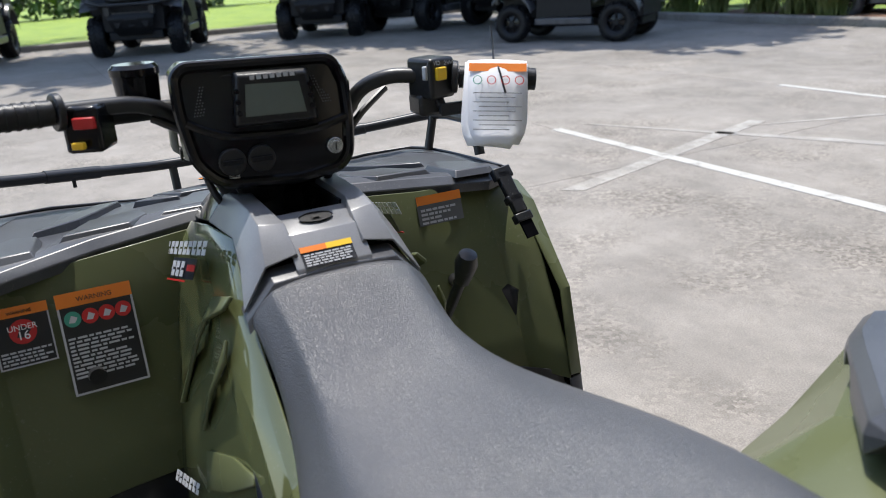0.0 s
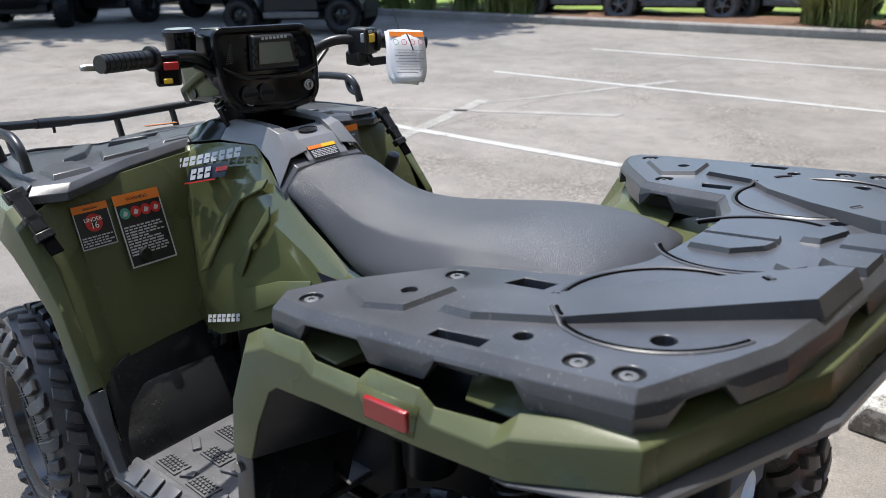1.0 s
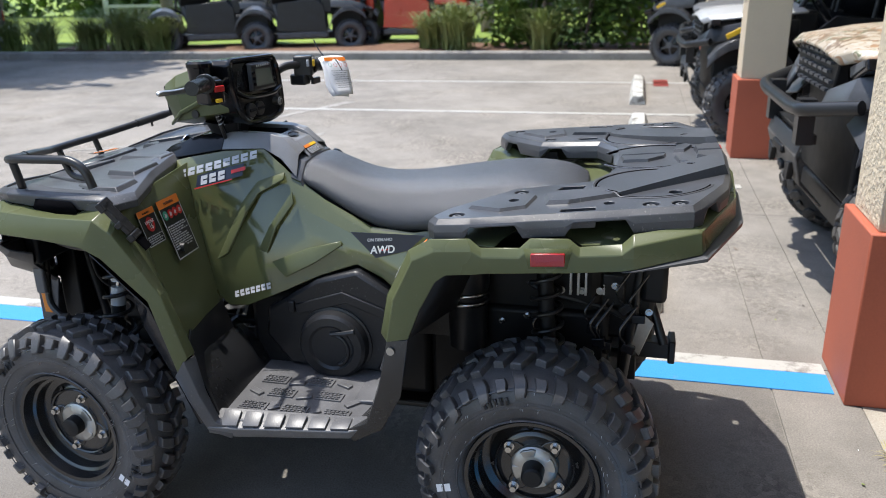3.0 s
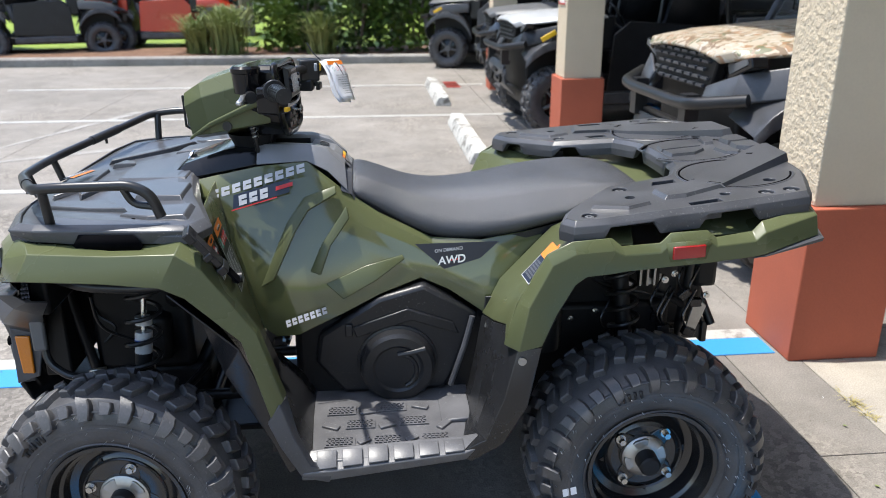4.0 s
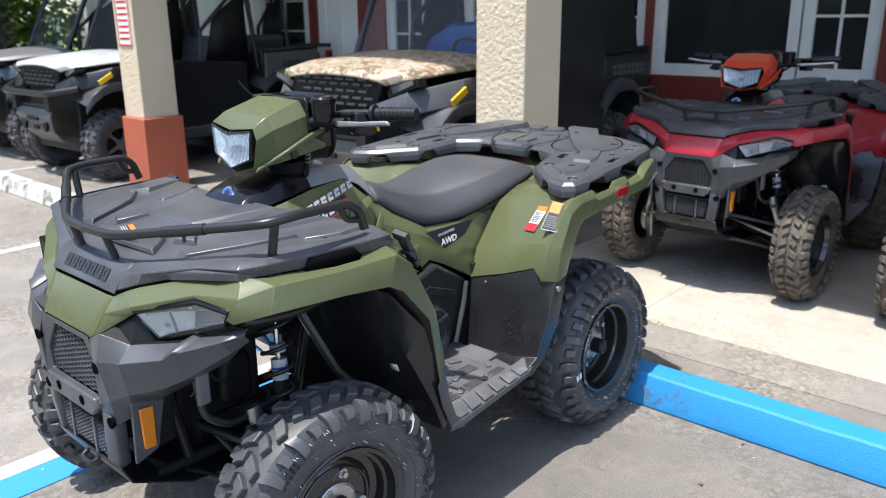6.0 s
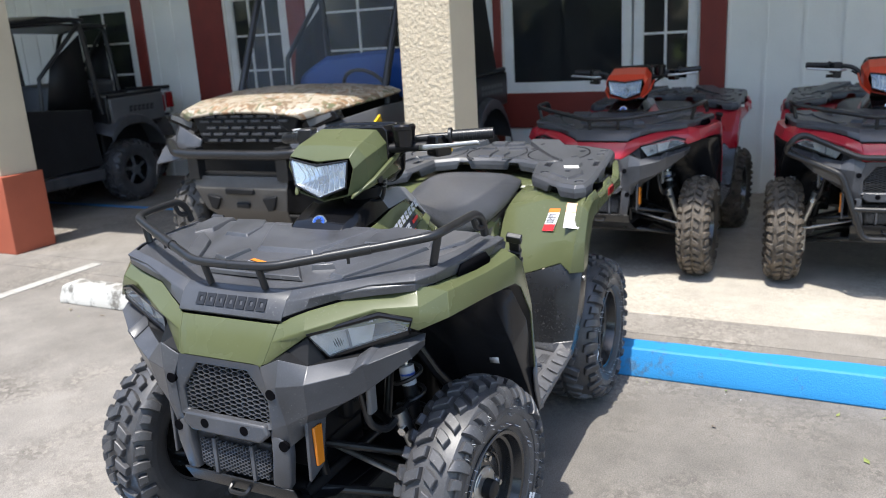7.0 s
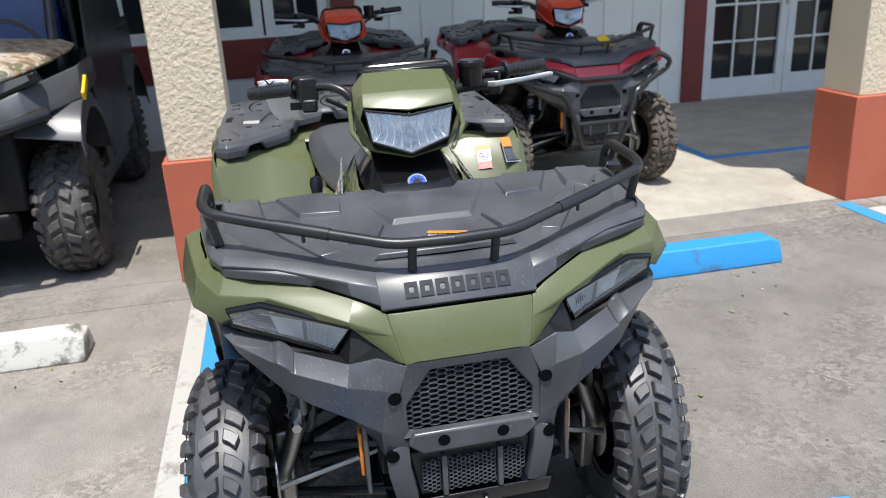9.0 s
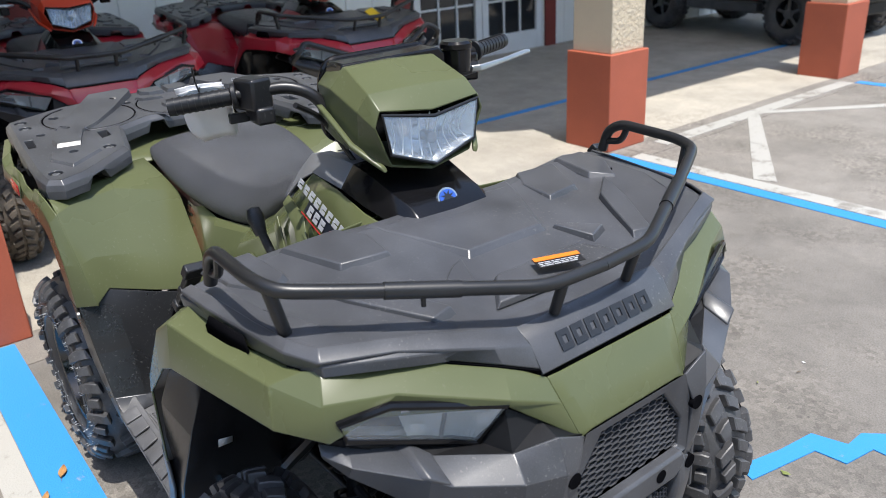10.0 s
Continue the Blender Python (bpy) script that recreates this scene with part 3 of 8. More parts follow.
def warning_label(quad, name, o, u, v, w, h, layout, label):
    """A printed sticker: a base, a coloured head and rows of bars."""
    at = plane_frame(o, u, v)
    base = part(name, polys([(0, 0, 0), (w, 0, 0), (w, h, 0), (0, h, 0)], [(0, 1, 2, 3)]), layout["base"], quad, label, at=at @ Matrix.Translation((0, 0, 0.001)), solid=0.0008, smooth=0)
    up = Matrix.Translation((0, 0, 0.0012))
    e = w * 0.03
    if "rim" in layout:
        part("border", polys([(0, 0, 0), (w, 0, 0), (w, h, 0), (0, h, 0), (e, e, 0), (w - e, e, 0), (w - e, h - e, 0), (e, h - e, 0)], [(0, 1, 5, 4), (1, 2, 6, 5), (2, 3, 7, 6), (3, 0, 4, 7)]), layout["rim"], base, at=up, smooth=0)
    for k, (y0, y1, x0, x1, mt) in enumerate(layout.get("bands", ())):
        part("band", polys([(x0 * w, y0 * h, 0), (x1 * w, y0 * h, 0), (x1 * w, y1 * h, 0), (x0 * w, y1 * h, 0)], [(0, 1, 2, 3)]), mt, base, at=Matrix.Translation((0, 0, 0.0016)), smooth=0)
    for k, (cx, cy, r, mt, inner) in enumerate(layout.get("spots", ())):
        s = part("symbol", disc((cx * w, cy * h, 0.0018), r * w, 0.0003, "z", 20), mt, base, smooth=0)
        part("pictogram", polys([(cx * w - r * w * 0.5, cy * h - r * w * 0.4, 0.0024), (cx * w + r * w * 0.2, cy * h - r * w * 0.5, 0.0024), (cx * w + r * w * 0.6, cy * h + r * w * 0.1, 0.0024), (cx * w - r * w * 0.1, cy * h + r * w * 0.5, 0.0024)], [(0, 1, 2, 3)]), inner, s, smooth=0)
    lines = layout.get("lines")
    if lines:
        x0, x1, y0, y1, n, mt = lines
        rnd = random.Random(int(w * 10000) + n)
        rows = []
        for k in range(n):
            y = y1 - (y1 - y0) * (k + 1) / n
            x = x0
            while x < x1 - 0.04:
                ww = rnd.uniform(0.05, 0.16)
                if x + ww > x1 or (rnd.random() < 0.08 and x > 0.5):
                    break
                rows.append((x * w, y * h, ww * w, (y1 - y0) / n * h * 0.55, 0.0))
                x += ww + 0.025
        part("text_block", bars(rows, Matrix.Translation((0, 0, 0.0019))), mt, base, smooth=0)
    for txt, x, y, size, mt in layout.get("words", ()):
        lettering("lettering", txt, size, mt, base, Matrix.Translation((x * w, y * h, 0.0022)), align="CENTER")
    return base


def wordmark(quad, name, o, u, v, n, cw, h, mat, label, slant=0.25, gaps=(), whole=False):
    """A brand mark as a row of plain slanted blocks on a thin clear backing."""
    fr = plane_frame(o, u, v)
    first = None
    for k in range(n):
        if k in gaps:
            continue
        pieces = [(k * cw, 0, cw * 0.84, h * 0.30, slant), (k * cw, h * 0.70, cw * 0.84, h * 0.30, slant), (k * cw, h * 0.30, cw * 0.28, h * 0.40, slant), (k * cw + cw * 0.58, h * 0.30, cw * 0.26, h * 0.40, slant)] if whole else [(k * cw, 0, cw * 0.74, h * 0.42, slant), (k * cw + slant * h * 0.58, h * 0.58, cw * 0.74, h * 0.42, slant), (k * cw + slant * h * 0.42, h * 0.42, cw * 0.26, h * 0.16, slant)]
        ob = part(name, bars(pieces, fr), mat, quad if first is None else first, label if first is None else "", smooth=0, solid=0.0006)
        first = first or ob
    return first


def build_quad(label, at, paint, nose, rubber, detail=True, group="", pod_paint=None):
    q = thing("quad_bike", label, "quad bike", at, group)
    STEER = Matrix.Translation((0.46, 0, 0)) @ Matrix.Rotation(radians(-5.5 if detail else 4.0), 4, "Z") @ Matrix.Translation((-0.46, 0, 0))
    st = -6.0 if detail else 4.0
    sides = (1, -1)

    # wheels
    for s in sides:
        build_wheel(q, "front_wheel", 0.6415, s * 0.514, 0.303, 0.086, s, st, rubber, 18, detail)
        build_wheel(q, "rear_wheel", -0.6415, s * 0.452, 0.303, 0.130, s, 0, rubber, 18, detail)

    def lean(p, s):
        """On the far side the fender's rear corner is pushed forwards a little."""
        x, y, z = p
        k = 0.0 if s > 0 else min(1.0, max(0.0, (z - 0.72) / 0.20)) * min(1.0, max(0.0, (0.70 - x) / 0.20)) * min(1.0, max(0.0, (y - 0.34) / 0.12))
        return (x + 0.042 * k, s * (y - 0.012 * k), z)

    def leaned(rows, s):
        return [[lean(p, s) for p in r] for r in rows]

    # front fenders: top edge, crease and lower edge, from nose to flare end
    ff = [
        [(0.961, 0.155, 0.855), (0.984, 0.147, 0.816), (1.015, 0.133, 0.757)],
        [(0.925, 0.215, 0.885), (0.962, 0.232, 0.846), (0.950, 0.227, 0.826)],
        [(0.838, 0.351, 0.922), (0.885, 0.385, 0.890), (0.876, 0.425, 0.862)],
        [(0.813, 0.467, 0.936), (0.842, 0.485, 0.893), (0.858, 0.488, 0.838)],
        [(0.790, 0.485, 0.928), (0.772, 0.530, 0.914), (0.800, 0.545, 0.858)],
        [(0.600, 0.505, 0.918), (0.600, 0.560, 0.914), (0.620, 0.580, 0.860)],
        [(0.445, 0.527, 0.944), (0.452, 0.586, 0.922), (0.490, 0.598, 0.852)],
        [(0.405, 0.545, 0.915), (0.402, 0.588, 0.888), (0.440, 0.596, 0.826)],
        [(0.297, 0.548, 0.731), (0.300, 0.574, 0.731), (0.332, 0.584, 0.713)],
        [(0.248, 0.535, 0.556), (0.253, 0.566, 0.552), (0.283, 0.574, 0.512)],
    ]
    for s in sides:
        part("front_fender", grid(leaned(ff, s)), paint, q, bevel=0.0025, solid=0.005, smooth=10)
        # under side of the flare, in black
        arch = [[(a[2][0] - 0.002, a[2][1] - 0.006, a[2][2] + 0.004), (a[2][0] + (0.0 if k < 3 else 0.05), a[2][1] - 0.17, a[2][2] + 0.02)] for k, a in enumerate(ff[3:])]
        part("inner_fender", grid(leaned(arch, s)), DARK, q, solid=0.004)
    part("nose_panel", grid([[(0.961 + d, y, 0.855), (0.984 + d, y * 0.948, 0.816), (1.015 + d, y * 0.858, z)] for y, d, z in ((-0.155, 0.0, 0.757), (-0.128, 0.002, 0.765), (0.128, 0.002, 0.765), (0.155, 0.0, 0.757))]), nose, q, bevel=0.0025, solid=0.005, smooth=4)

    # panels in front of the foot wells, facing the rider
    for s in sides:
        rows = [
            [(0.442, 0.105, 0.975), (0.437, 0.30, 0.958), (0.428, 0.47, 0.945), (0.408, 0.548, 0.918)],
            [(0.410, 0.150, 0.83), (0.400, 0.32, 0.83), (0.392, 0.47, 0.83), (0.345, 0.548, 0.80)],
            [(0.354, 0.170, 0.64), (0.346, 0.34, 0.64), (0.338, 0.47, 0.64), (0.276, 0.543, 0.62)],
            [(0.330, 0.178, 0.582), (0.322, 0.34, 0.574), (0.308, 0.47, 0.566), (0.250, 0.537, 0.546)],
        ]
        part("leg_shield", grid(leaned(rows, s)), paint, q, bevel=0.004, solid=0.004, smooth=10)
        low = [[(0.340, 0.235, 0.590), (0.330, 0.42, 0.580), (0.272, 0.53, 0.560)], [(0.306, 0.24, 0.50), (0.296, 0.42, 0.50), (0.252, 0.53, 0.50)], [(0.250, 0.25, 0.372), (0.240, 0.42, 0.372), (0.205, 0.535, 0.372)]]
        part("leg_shield_lower", grid(flipped(low, s)), GRAIN, q, "black textured lower leg shield", bevel=0.006, solid=0.004)

    # flanks of the tank cover, with a raised swage
    flank = [
        [(0.520, 0.125, 0.965), (0.500, 0.165, 0.93), (0.440, 0.190, 0.86), (0.400, 0.205, 0.76), (0.345, 0.238, 0.60)],
        [(0.440, 0.140, 0.985), (0.430, 0.172, 0.94), (0.390, 0.185, 0.86), (0.350, 0.205, 0.76), (0.300, 0.246, 0.565)],
        [(0.330, 0.132, 1.005), (0.330, 0.152, 0.955), (0.315, 0.165, 0.87), (0.290, 0.205, 0.77), (0.240, 0.250, 0.57)],
        [(0.205, 0.118, 1.012), (0.200, 0.138, 0.965), (0.185, 0.168, 0.885), (0.165, 0.188, 0.78), (0.120, 0.232, 0.62)],
        [(0.128, 0.130, 0.950), (0.120, 0.146, 0.915), (0.100, 0.168, 0.86), (0.080, 0.178, 0.79), (0.020, 0.214, 0.665)],
        [(0.020, 0.134, 0.872), (0.010, 0.150, 0.85), (0.000, 0.168, 0.815), (-0.020, 0.182, 0.77), (-0.090, 0.196, 0.700)],
        [(-0.120, 0.142, 0.800), (-0.125, 0.160, 0.785), (-0.130, 0.178, 0.76), (-0.145, 0.188, 0.73), (-0.165, 0.200, 0.665)],
        [(-0.255, 0.180, 0.800), (-0.255, 0.192, 0.78), (-0.255, 0.205, 0.73), (-0.255, 0.215, 0.68), (-0.255, 0.235, 0.610)],
        [(-0.420, 0.185, 0.830), (-0.420, 0.197, 0.80), (-0.420, 0.208, 0.75), (-0.420, 0.218, 0.69), (-0.420, 0.235, 0.610)],
    ]
    for s in sides:
        body = part("tank_flank", grid(flipped(flank, s)), FLANK if paint is GREEN else paint, q, bevel=0.004, solid=0.005, smooth=14)
        # raised swage running from the seat corner down to the leg shield
        sw = [[(0.132, 0.150, 0.952), (0.130, 0.166, 0.935)], [(0.215, 0.160, 0.925), (0.205, 0.182, 0.895)], [(0.262, 0.182, 0.862), (0.240, 0.198, 0.842)], [(0.335, 0.226, 0.70), (0.300, 0.226, 0.72)]]
        part("swage", grid(flipped(sw, s)), paint, body, bevel=0.002, solid=0.007, smooth=12)
        sw2 = [[(0.105, 0.172, 0.90), (0.098, 0.180, 0.87)], [(0.175, 0.192, 0.80), (0.150, 0.200, 0.80)], [(0.205, 0.214, 0.735), (0.178, 0.216, 0.725)]]
        part("swage", grid(flipped(sw2, s)), paint, body, bevel=0.002, solid=0.006, smooth=12)
        sw3 = [[(0.165, 0.218, 0.700), (0.120, 0.232, 0.660)], [(0.060, 0.196, 0.740), (0.030, 0.214, 0.705)], [(-0.040, 0.188, 0.765), (-0.046, 0.192, 0.755)]]
        part("swage", grid(flipped(sw3, s)), paint, body, bevel=0.002, solid=0.006, smooth=12)

    # centre cover over the tank, with the open storage bin
    cover = []
    for x, zc, w, ze in ((0.56, 0.985, 0.118, 0.962), (0.525, 1.010, 0.122, 0.972), (0.42, 1.045, 0.130, 0.992), (0.335, 1.058, 0.128, 1.008)):
        cover.append([(x, -w, ze), (x, -w * 0.72, zc - 0.004), (x, 0, zc), (x, w * 0.72, zc - 0.004), (x, w, ze)])
    part("tank_cover", grid(cover), GLOSSBLACK, q, "gloss black tank cover", bevel=0.006, solid=0.005)
    # tunnel round the bin
    for s in sides:
        rail = [[(0.335, 0.128, 1.008), (0.335, 0.092, 1.054), (0.335, 0.060, 1.054), (0.335, 0.056, 1.00)], [(0.205, 0.120, 1.013), (0.205, 0.090, 1.052), (0.190, 0.060, 1.048), (0.190, 0.052, 1.00)], [(0.150, 0.126, 0.985), (0.155, 0.090, 1.040), (0.150, 0.052, 1.036), (0.165, 0.046, 1.00)], [(0.100, 0.140, 0.935), (0.105, 0.100, 0.992), (0.105, 0.052, 1.002), (0.110, 0.046, 0.99)]]
        part("bin_rail", grid(flipped(rail, s)), BINGREY, q, "dark grey textured bin rail", bevel=0.005, solid=0.004)
    part("bin_lip", grid([[(0.207, y, 1.016), (0.192, y, 1.038), (0.134, y, 1.022), (0.092, y, 0.982), (0.078, y, 0.945)] for y in (-0.058, 0, 0.058)]), BINGREY, q, bevel=0.006, solid=0.004)
    part("tunnel_skirt", grid([[(x, y, z - dz) for y, z in ((-0.140, 0.935), (-0.095, 0.984), (0, 0.990), (0.095, 0.984), (0.140, 0.935))] for x, dz in ((0.118, 0.0), (0.088, 0.012), (0.060, 0.075))]), BLACK, q, bevel=0.004, solid=0.003)
    part("storage_bin", joined(box(0.20, 0.42, -0.058, 0.058, 0.955, 0.963), box(0.205, 0.212, -0.06, 0.06, 0.955, 1.012), box(0.205, 0.40, 0.054, 0.060, 0.955, 1.04), box(0.205, 0.40, -0.060, -0.054, 0.955, 1.04)), DARK, q, "deep black storage bin")
    if detail:
        cap = joined(disc((0.255, 0.012, 0.963), 0.040, 0.030, "z", 20), box(0.215, 0.295, 0.004, 0.020, 0.99, 1.004), box(0.247, 0.263, -0.026, 0.05, 0.99, 1.004))
        part("filler_cap", cap, GRAIN, q, "black ribbed fuel filler cap", bevel=0.003)
        # oval emblem recess on the lip
        at2 = plane_frame((0.163, 0.0, 1.0325), (0, -1, 0), (0.058, 0, 0.016))
        em = part("moulded_emblem", moved(lathe([(0, 0.0), (0, 0.017), (0.002, 0.018)], 24, "z"), at2 @ Matrix.Diagonal((1.5, 0.75, 1, 1))), GRAIN, q)
        part("emblem_star", moved(polys([(0.012 * math.cos(k * math.pi / 4) * (1 if k % 2 else 0.4), 0.008 * math.sin(k * math.pi / 4) * (1 if k % 2 else 0.4), 0.003) for k in range(8)], [tuple(range(8))]), at2), PRINT, em)
        lay = dict(base=PRINT, bands=[(0.72, 1.0, 0.0, 0.5, ORANGE), (0.72, 1.0, 0.5, 1.0, YELLOW)], lines=(0.04, 0.96, 0.05, 0.66, 5, PALEPRINT))
        warning_label(q, "warning_label", (0.0905, 0.046, 0.9815), (0, -1, 0), (0.042, 0, 0.040), 0.080, 0.034, lay, "orange and yellow warning label on tunnel")
    # blue emblem on the front of the cover
    ef = plane_frame((0.5285, 0.0, 1.004), (0, 1, 0), (-0.55, 0, 1.0))
    badge = part("front_badge", moved(lathe([(0, 0), (0, 0.026), (0.004, 0.024), (0.004, 0)], 24, "z"), ef @ Matrix.Diagonal((1.0, 0.82, 1, 1))), STEEL, q, "small chrome badge with a blue star")
    part("badge_field", moved(lathe([(0.0046, 0), (0.0046, 0.020)], 20, "z"), ef @ Matrix.Diagonal((1.0, 0.8, 1, 1))), BLUEPRINT, badge)
    part("badge_star", moved(polys([(0.018 * math.cos(k * math.pi / 8) * (1 if k % 2 else 0.4), 0.015 * math.sin(k * math.pi / 8) * (1 if k % 2 else 0.4), 0.0054) for k in range(16)], [tuple(range(16))]), ef), PRINT, badge)
    part("cover_front", grid([[(0.60, y * 1.25, 0.930), (0.575, y * 1.1, 0.955), (0.555, y, 0.982 - abs(y) * 0.12)] for y in (-0.115, -0.05, 0, 0.05, 0.115)]), BLACK, q, bevel=0.004, solid=0.004)

    # seat
    rings = []
    for x, zt, w, zb in ((0.098, 0.970, 0.129, 0.919), (0.072, 0.979, 0.127, 0.903), (0.015, 0.962, 0.124, 0.867), (-0.06, 0.931, 0.128, 0.819), (-0.15, 0.918, 0.147, 0.783), (-0.26, 0.926, 0.174, 0.789), (-0.38, 0.944, 0.198, 0.819), (-0.50, 0.959, 0.207, 0.854), (-0.60, 0.958, 0.201, 0.883), (-0.68, 0.942, 0.183, 0.902), (-0.725, 0.912, 0.150, 0.910)):
        ring = []
        for fy, fz in ((0, 1.0), (0.40, 0.998), (0.655, 0.925), (0.82, 0.844), (0.86, 0.755), (1.12, 0.314), (1.0, 0.0), (0.5, -0.05), (0, -0.05)):
            ring.append((x, fy * w, zb + (zt - zb) * fz))
        ring += [(p[0], -p[1], p[2]) for p in ring[-2:0:-1]]
        rings.append(ring)
    seat = part("seat", grid(rings, close=True, caps=True), VINYL, q, "black grained vinyl seat", sub=2, smooth=180)
    part("seat_base", grid([[(r[6][0], r[6][1] * 0.97 * s2, r[6][2] + dz) for s2, dz in ((1, 0.004), (1, -0.014), (-1, -0.014), (-1, 0.004))] for r in rings[1:-1]]), GRAIN, q)

    # rear fenders
    rf = [
        [(-0.262, 0.520, 0.650), (-0.292, 0.566, 0.650), (-0.345, 0.567, 0.662)],
        [(-0.290, 0.535, 0.760), (-0.312, 0.566, 0.760), (-0.375, 0.567, 0.738)],
        [(-0.350, 0.548, 0.882), (-0.362, 0.567, 0.862), (-0.415, 0.568, 0.812)],
        [(-0.405, 0.557, 0.914), (-0.415, 0.567, 0.886), (-0.440, 0.570, 0.832)],
        [(-0.495, 0.557, 0.920), (-0.500, 0.568, 0.892), (-0.505, 0.570, 0.838)],
        [(-0.520, 0.557, 0.900), (-0.525, 0.568, 0.880), (-0.530, 0.570, 0.842)],
        [(-0.608, 0.557, 0.905), (-0.608, 0.568, 0.884), (-0.610, 0.570, 0.848)],
        [(-0.630, 0.557, 0.928), (-0.630, 0.568, 0.904), (-0.632, 0.570, 0.850)],
        [(-0.715, 0.557, 0.932), (-0.715, 0.567, 0.908), (-0.716, 0.568, 0.855)],
        [(-0.738, 0.555, 0.914), (-0.738, 0.566, 0.894), (-0.740, 0.567, 0.857)],
        [(-0.828, 0.542, 0.922), (-0.828, 0.567, 0.904), (-0.830, 0.566, 0.866)],
        [(-0.850, 0.538, 0.944), (-0.852, 0.564, 0.924), (-0.854, 0.569, 0.872)],
        [(-0.968, 0.506, 0.960), (-0.990, 0.524, 0.950), (-0.995, 0.532, 0.903)],
        [(-1.056, 0.240, 0.968), (-1.086, 0.250, 0.957), (-1.088, 0.252, 0.908)],
        [(-1.072, 0.000, 0.970), (-1.102, 0.000, 0.959), (-1.104, 0.000, 0.908)],
    ]
    for s in sides:
        fender = part("rear_fender", grid(flipped(rf, s)), paint, q, bevel=0.0025, solid=0.005, smooth=10)
        face = [
            [(-0.252, 0.235, 0.607), (-0.262, 0.37, 0.645), (-0.274, 0.482, 0.684), (-0.264, 0.522, 0.652)],
            [(-0.300, 0.222, 0.70), (-0.318, 0.37, 0.738), (-0.304, 0.495, 0.765), (-0.288, 0.535, 0.760)],
            [(-0.440, 0.207, 0.840), (-0.458, 0.37, 0.882), (-0.392, 0.505, 0.884), (-0.352, 0.545, 0.882)],
            [(-0.530, 0.225, 0.885), (-0.500, 0.37, 0.902), (-0.425, 0.505, 0.904), (-0.405, 0.545, 0.906)],
            [(-0.640, 0.225, 0.900), (-0.600, 0.37, 0.905), (-0.560, 0.505, 0.905), (-0.55, 0.545, 0.900)],
        ]
        part("fender_front_face", grid(flipped(face, s)), paint, fender, bevel=0.005, solid=0.004, smooth=16)
        # black skirt under the lower edge, running round the tail
        drop = (0.002, 0.005, 0.014, 0.022, 0.024)
        out = (0.001, 0.002, 0.012, 0.018, 0.018)
        lip = [[(a[2][0], a[2][1] - 0.002, a[2][2] - 0.001), (a[2][0] - out[k], a[2][1] + (out[k] * 0.5 if a[2][1] else 0.0), a[2][2] - drop[k] * 0.4), (a[2][0] - out[k] * 0.9, a[2][1] + (out[k] * 0.4 if a[2][1] else 0.0), a[2][2] - drop[k]), (a[2][0] + 0.012, max(0.0, a[2][1] - 0.03), a[2][2] - drop[k] - 0.002)] for k, a in enumerate(rf[10:])]
        part("tail_bumper", grid(flipped(lip, s)), BLACK, fender, "black tail bumper strip", bevel=0.003, solid=0.004, smooth=10)
        arch = [[(a[2][0], a[2][1] - 0.004, a[2][2] + 0.004), (a[2][0] - (0.06 if k < 5 else 0.0), a[2][1] - 0.25, a[2][2] - (0.015 if k < 5 else -0.02))] for k, a in enumerate(rf[:12])]
        part("rear_arch_liner", grid(flipped(arch, s)), DARK, q, solid=0.004)
        pod = polys([flip(p, s) for p in ((-0.618, 0.5695, 0.907), (-0.724, 0.5685, 0.912), (-0.714, 0.5695, 0.866), (-0.630, 0.5705, 0.862))], [(0, 1, 2, 3)])
        part("reflector_pocket", pod, paint, fender, solid=-0.003 * s)
        ref = prism([(-0.634, 0.868), (-0.709, 0.873), (-0.709, 0.902), (-0.634, 0.898)], 0.566 * s, 0.576 * s, "y")
        part("reflector", ref, REFLECT, fender, "red side reflector", bevel=0.002)
    part("rear_deck_skin", grid([[(x, y * w, z) for y in (-1, -0.5, 0, 0.5, 1)] for x, w, z in ((-0.62, 0.30, 0.893), (-0.74, 0.50, 0.900), (-0.88, 0.50, 0.908), (-1.03, 0.22, 0.915))]), paint, q, solid=0.004)
    # tail lamp panel between the fender tips
    part("tail_panel", prism([(-0.30, 0.90), (0.30, 0.90), (0.26, 0.82), (-0.26, 0.82)], -1.055, -1.01, "x"), BLACK, q, "black tail panel", bevel=0.006)
    for s in sides:
        part("tail_lamp", prism([(s * 0.10, 0.888), (s * 0.24, 0.888), (s * 0.22, 0.845), (s * 0.12, 0.845)], -1.064, -1.05, "x"), REFLECT, q, "red tail lamp", bevel=0.003)

    # rear rack: a thick angular deck that rises to the tail, with a U-shaped front and a notched skirt
    def zt(x):
        return 0.957 + (-0.45 - x) * 0.087
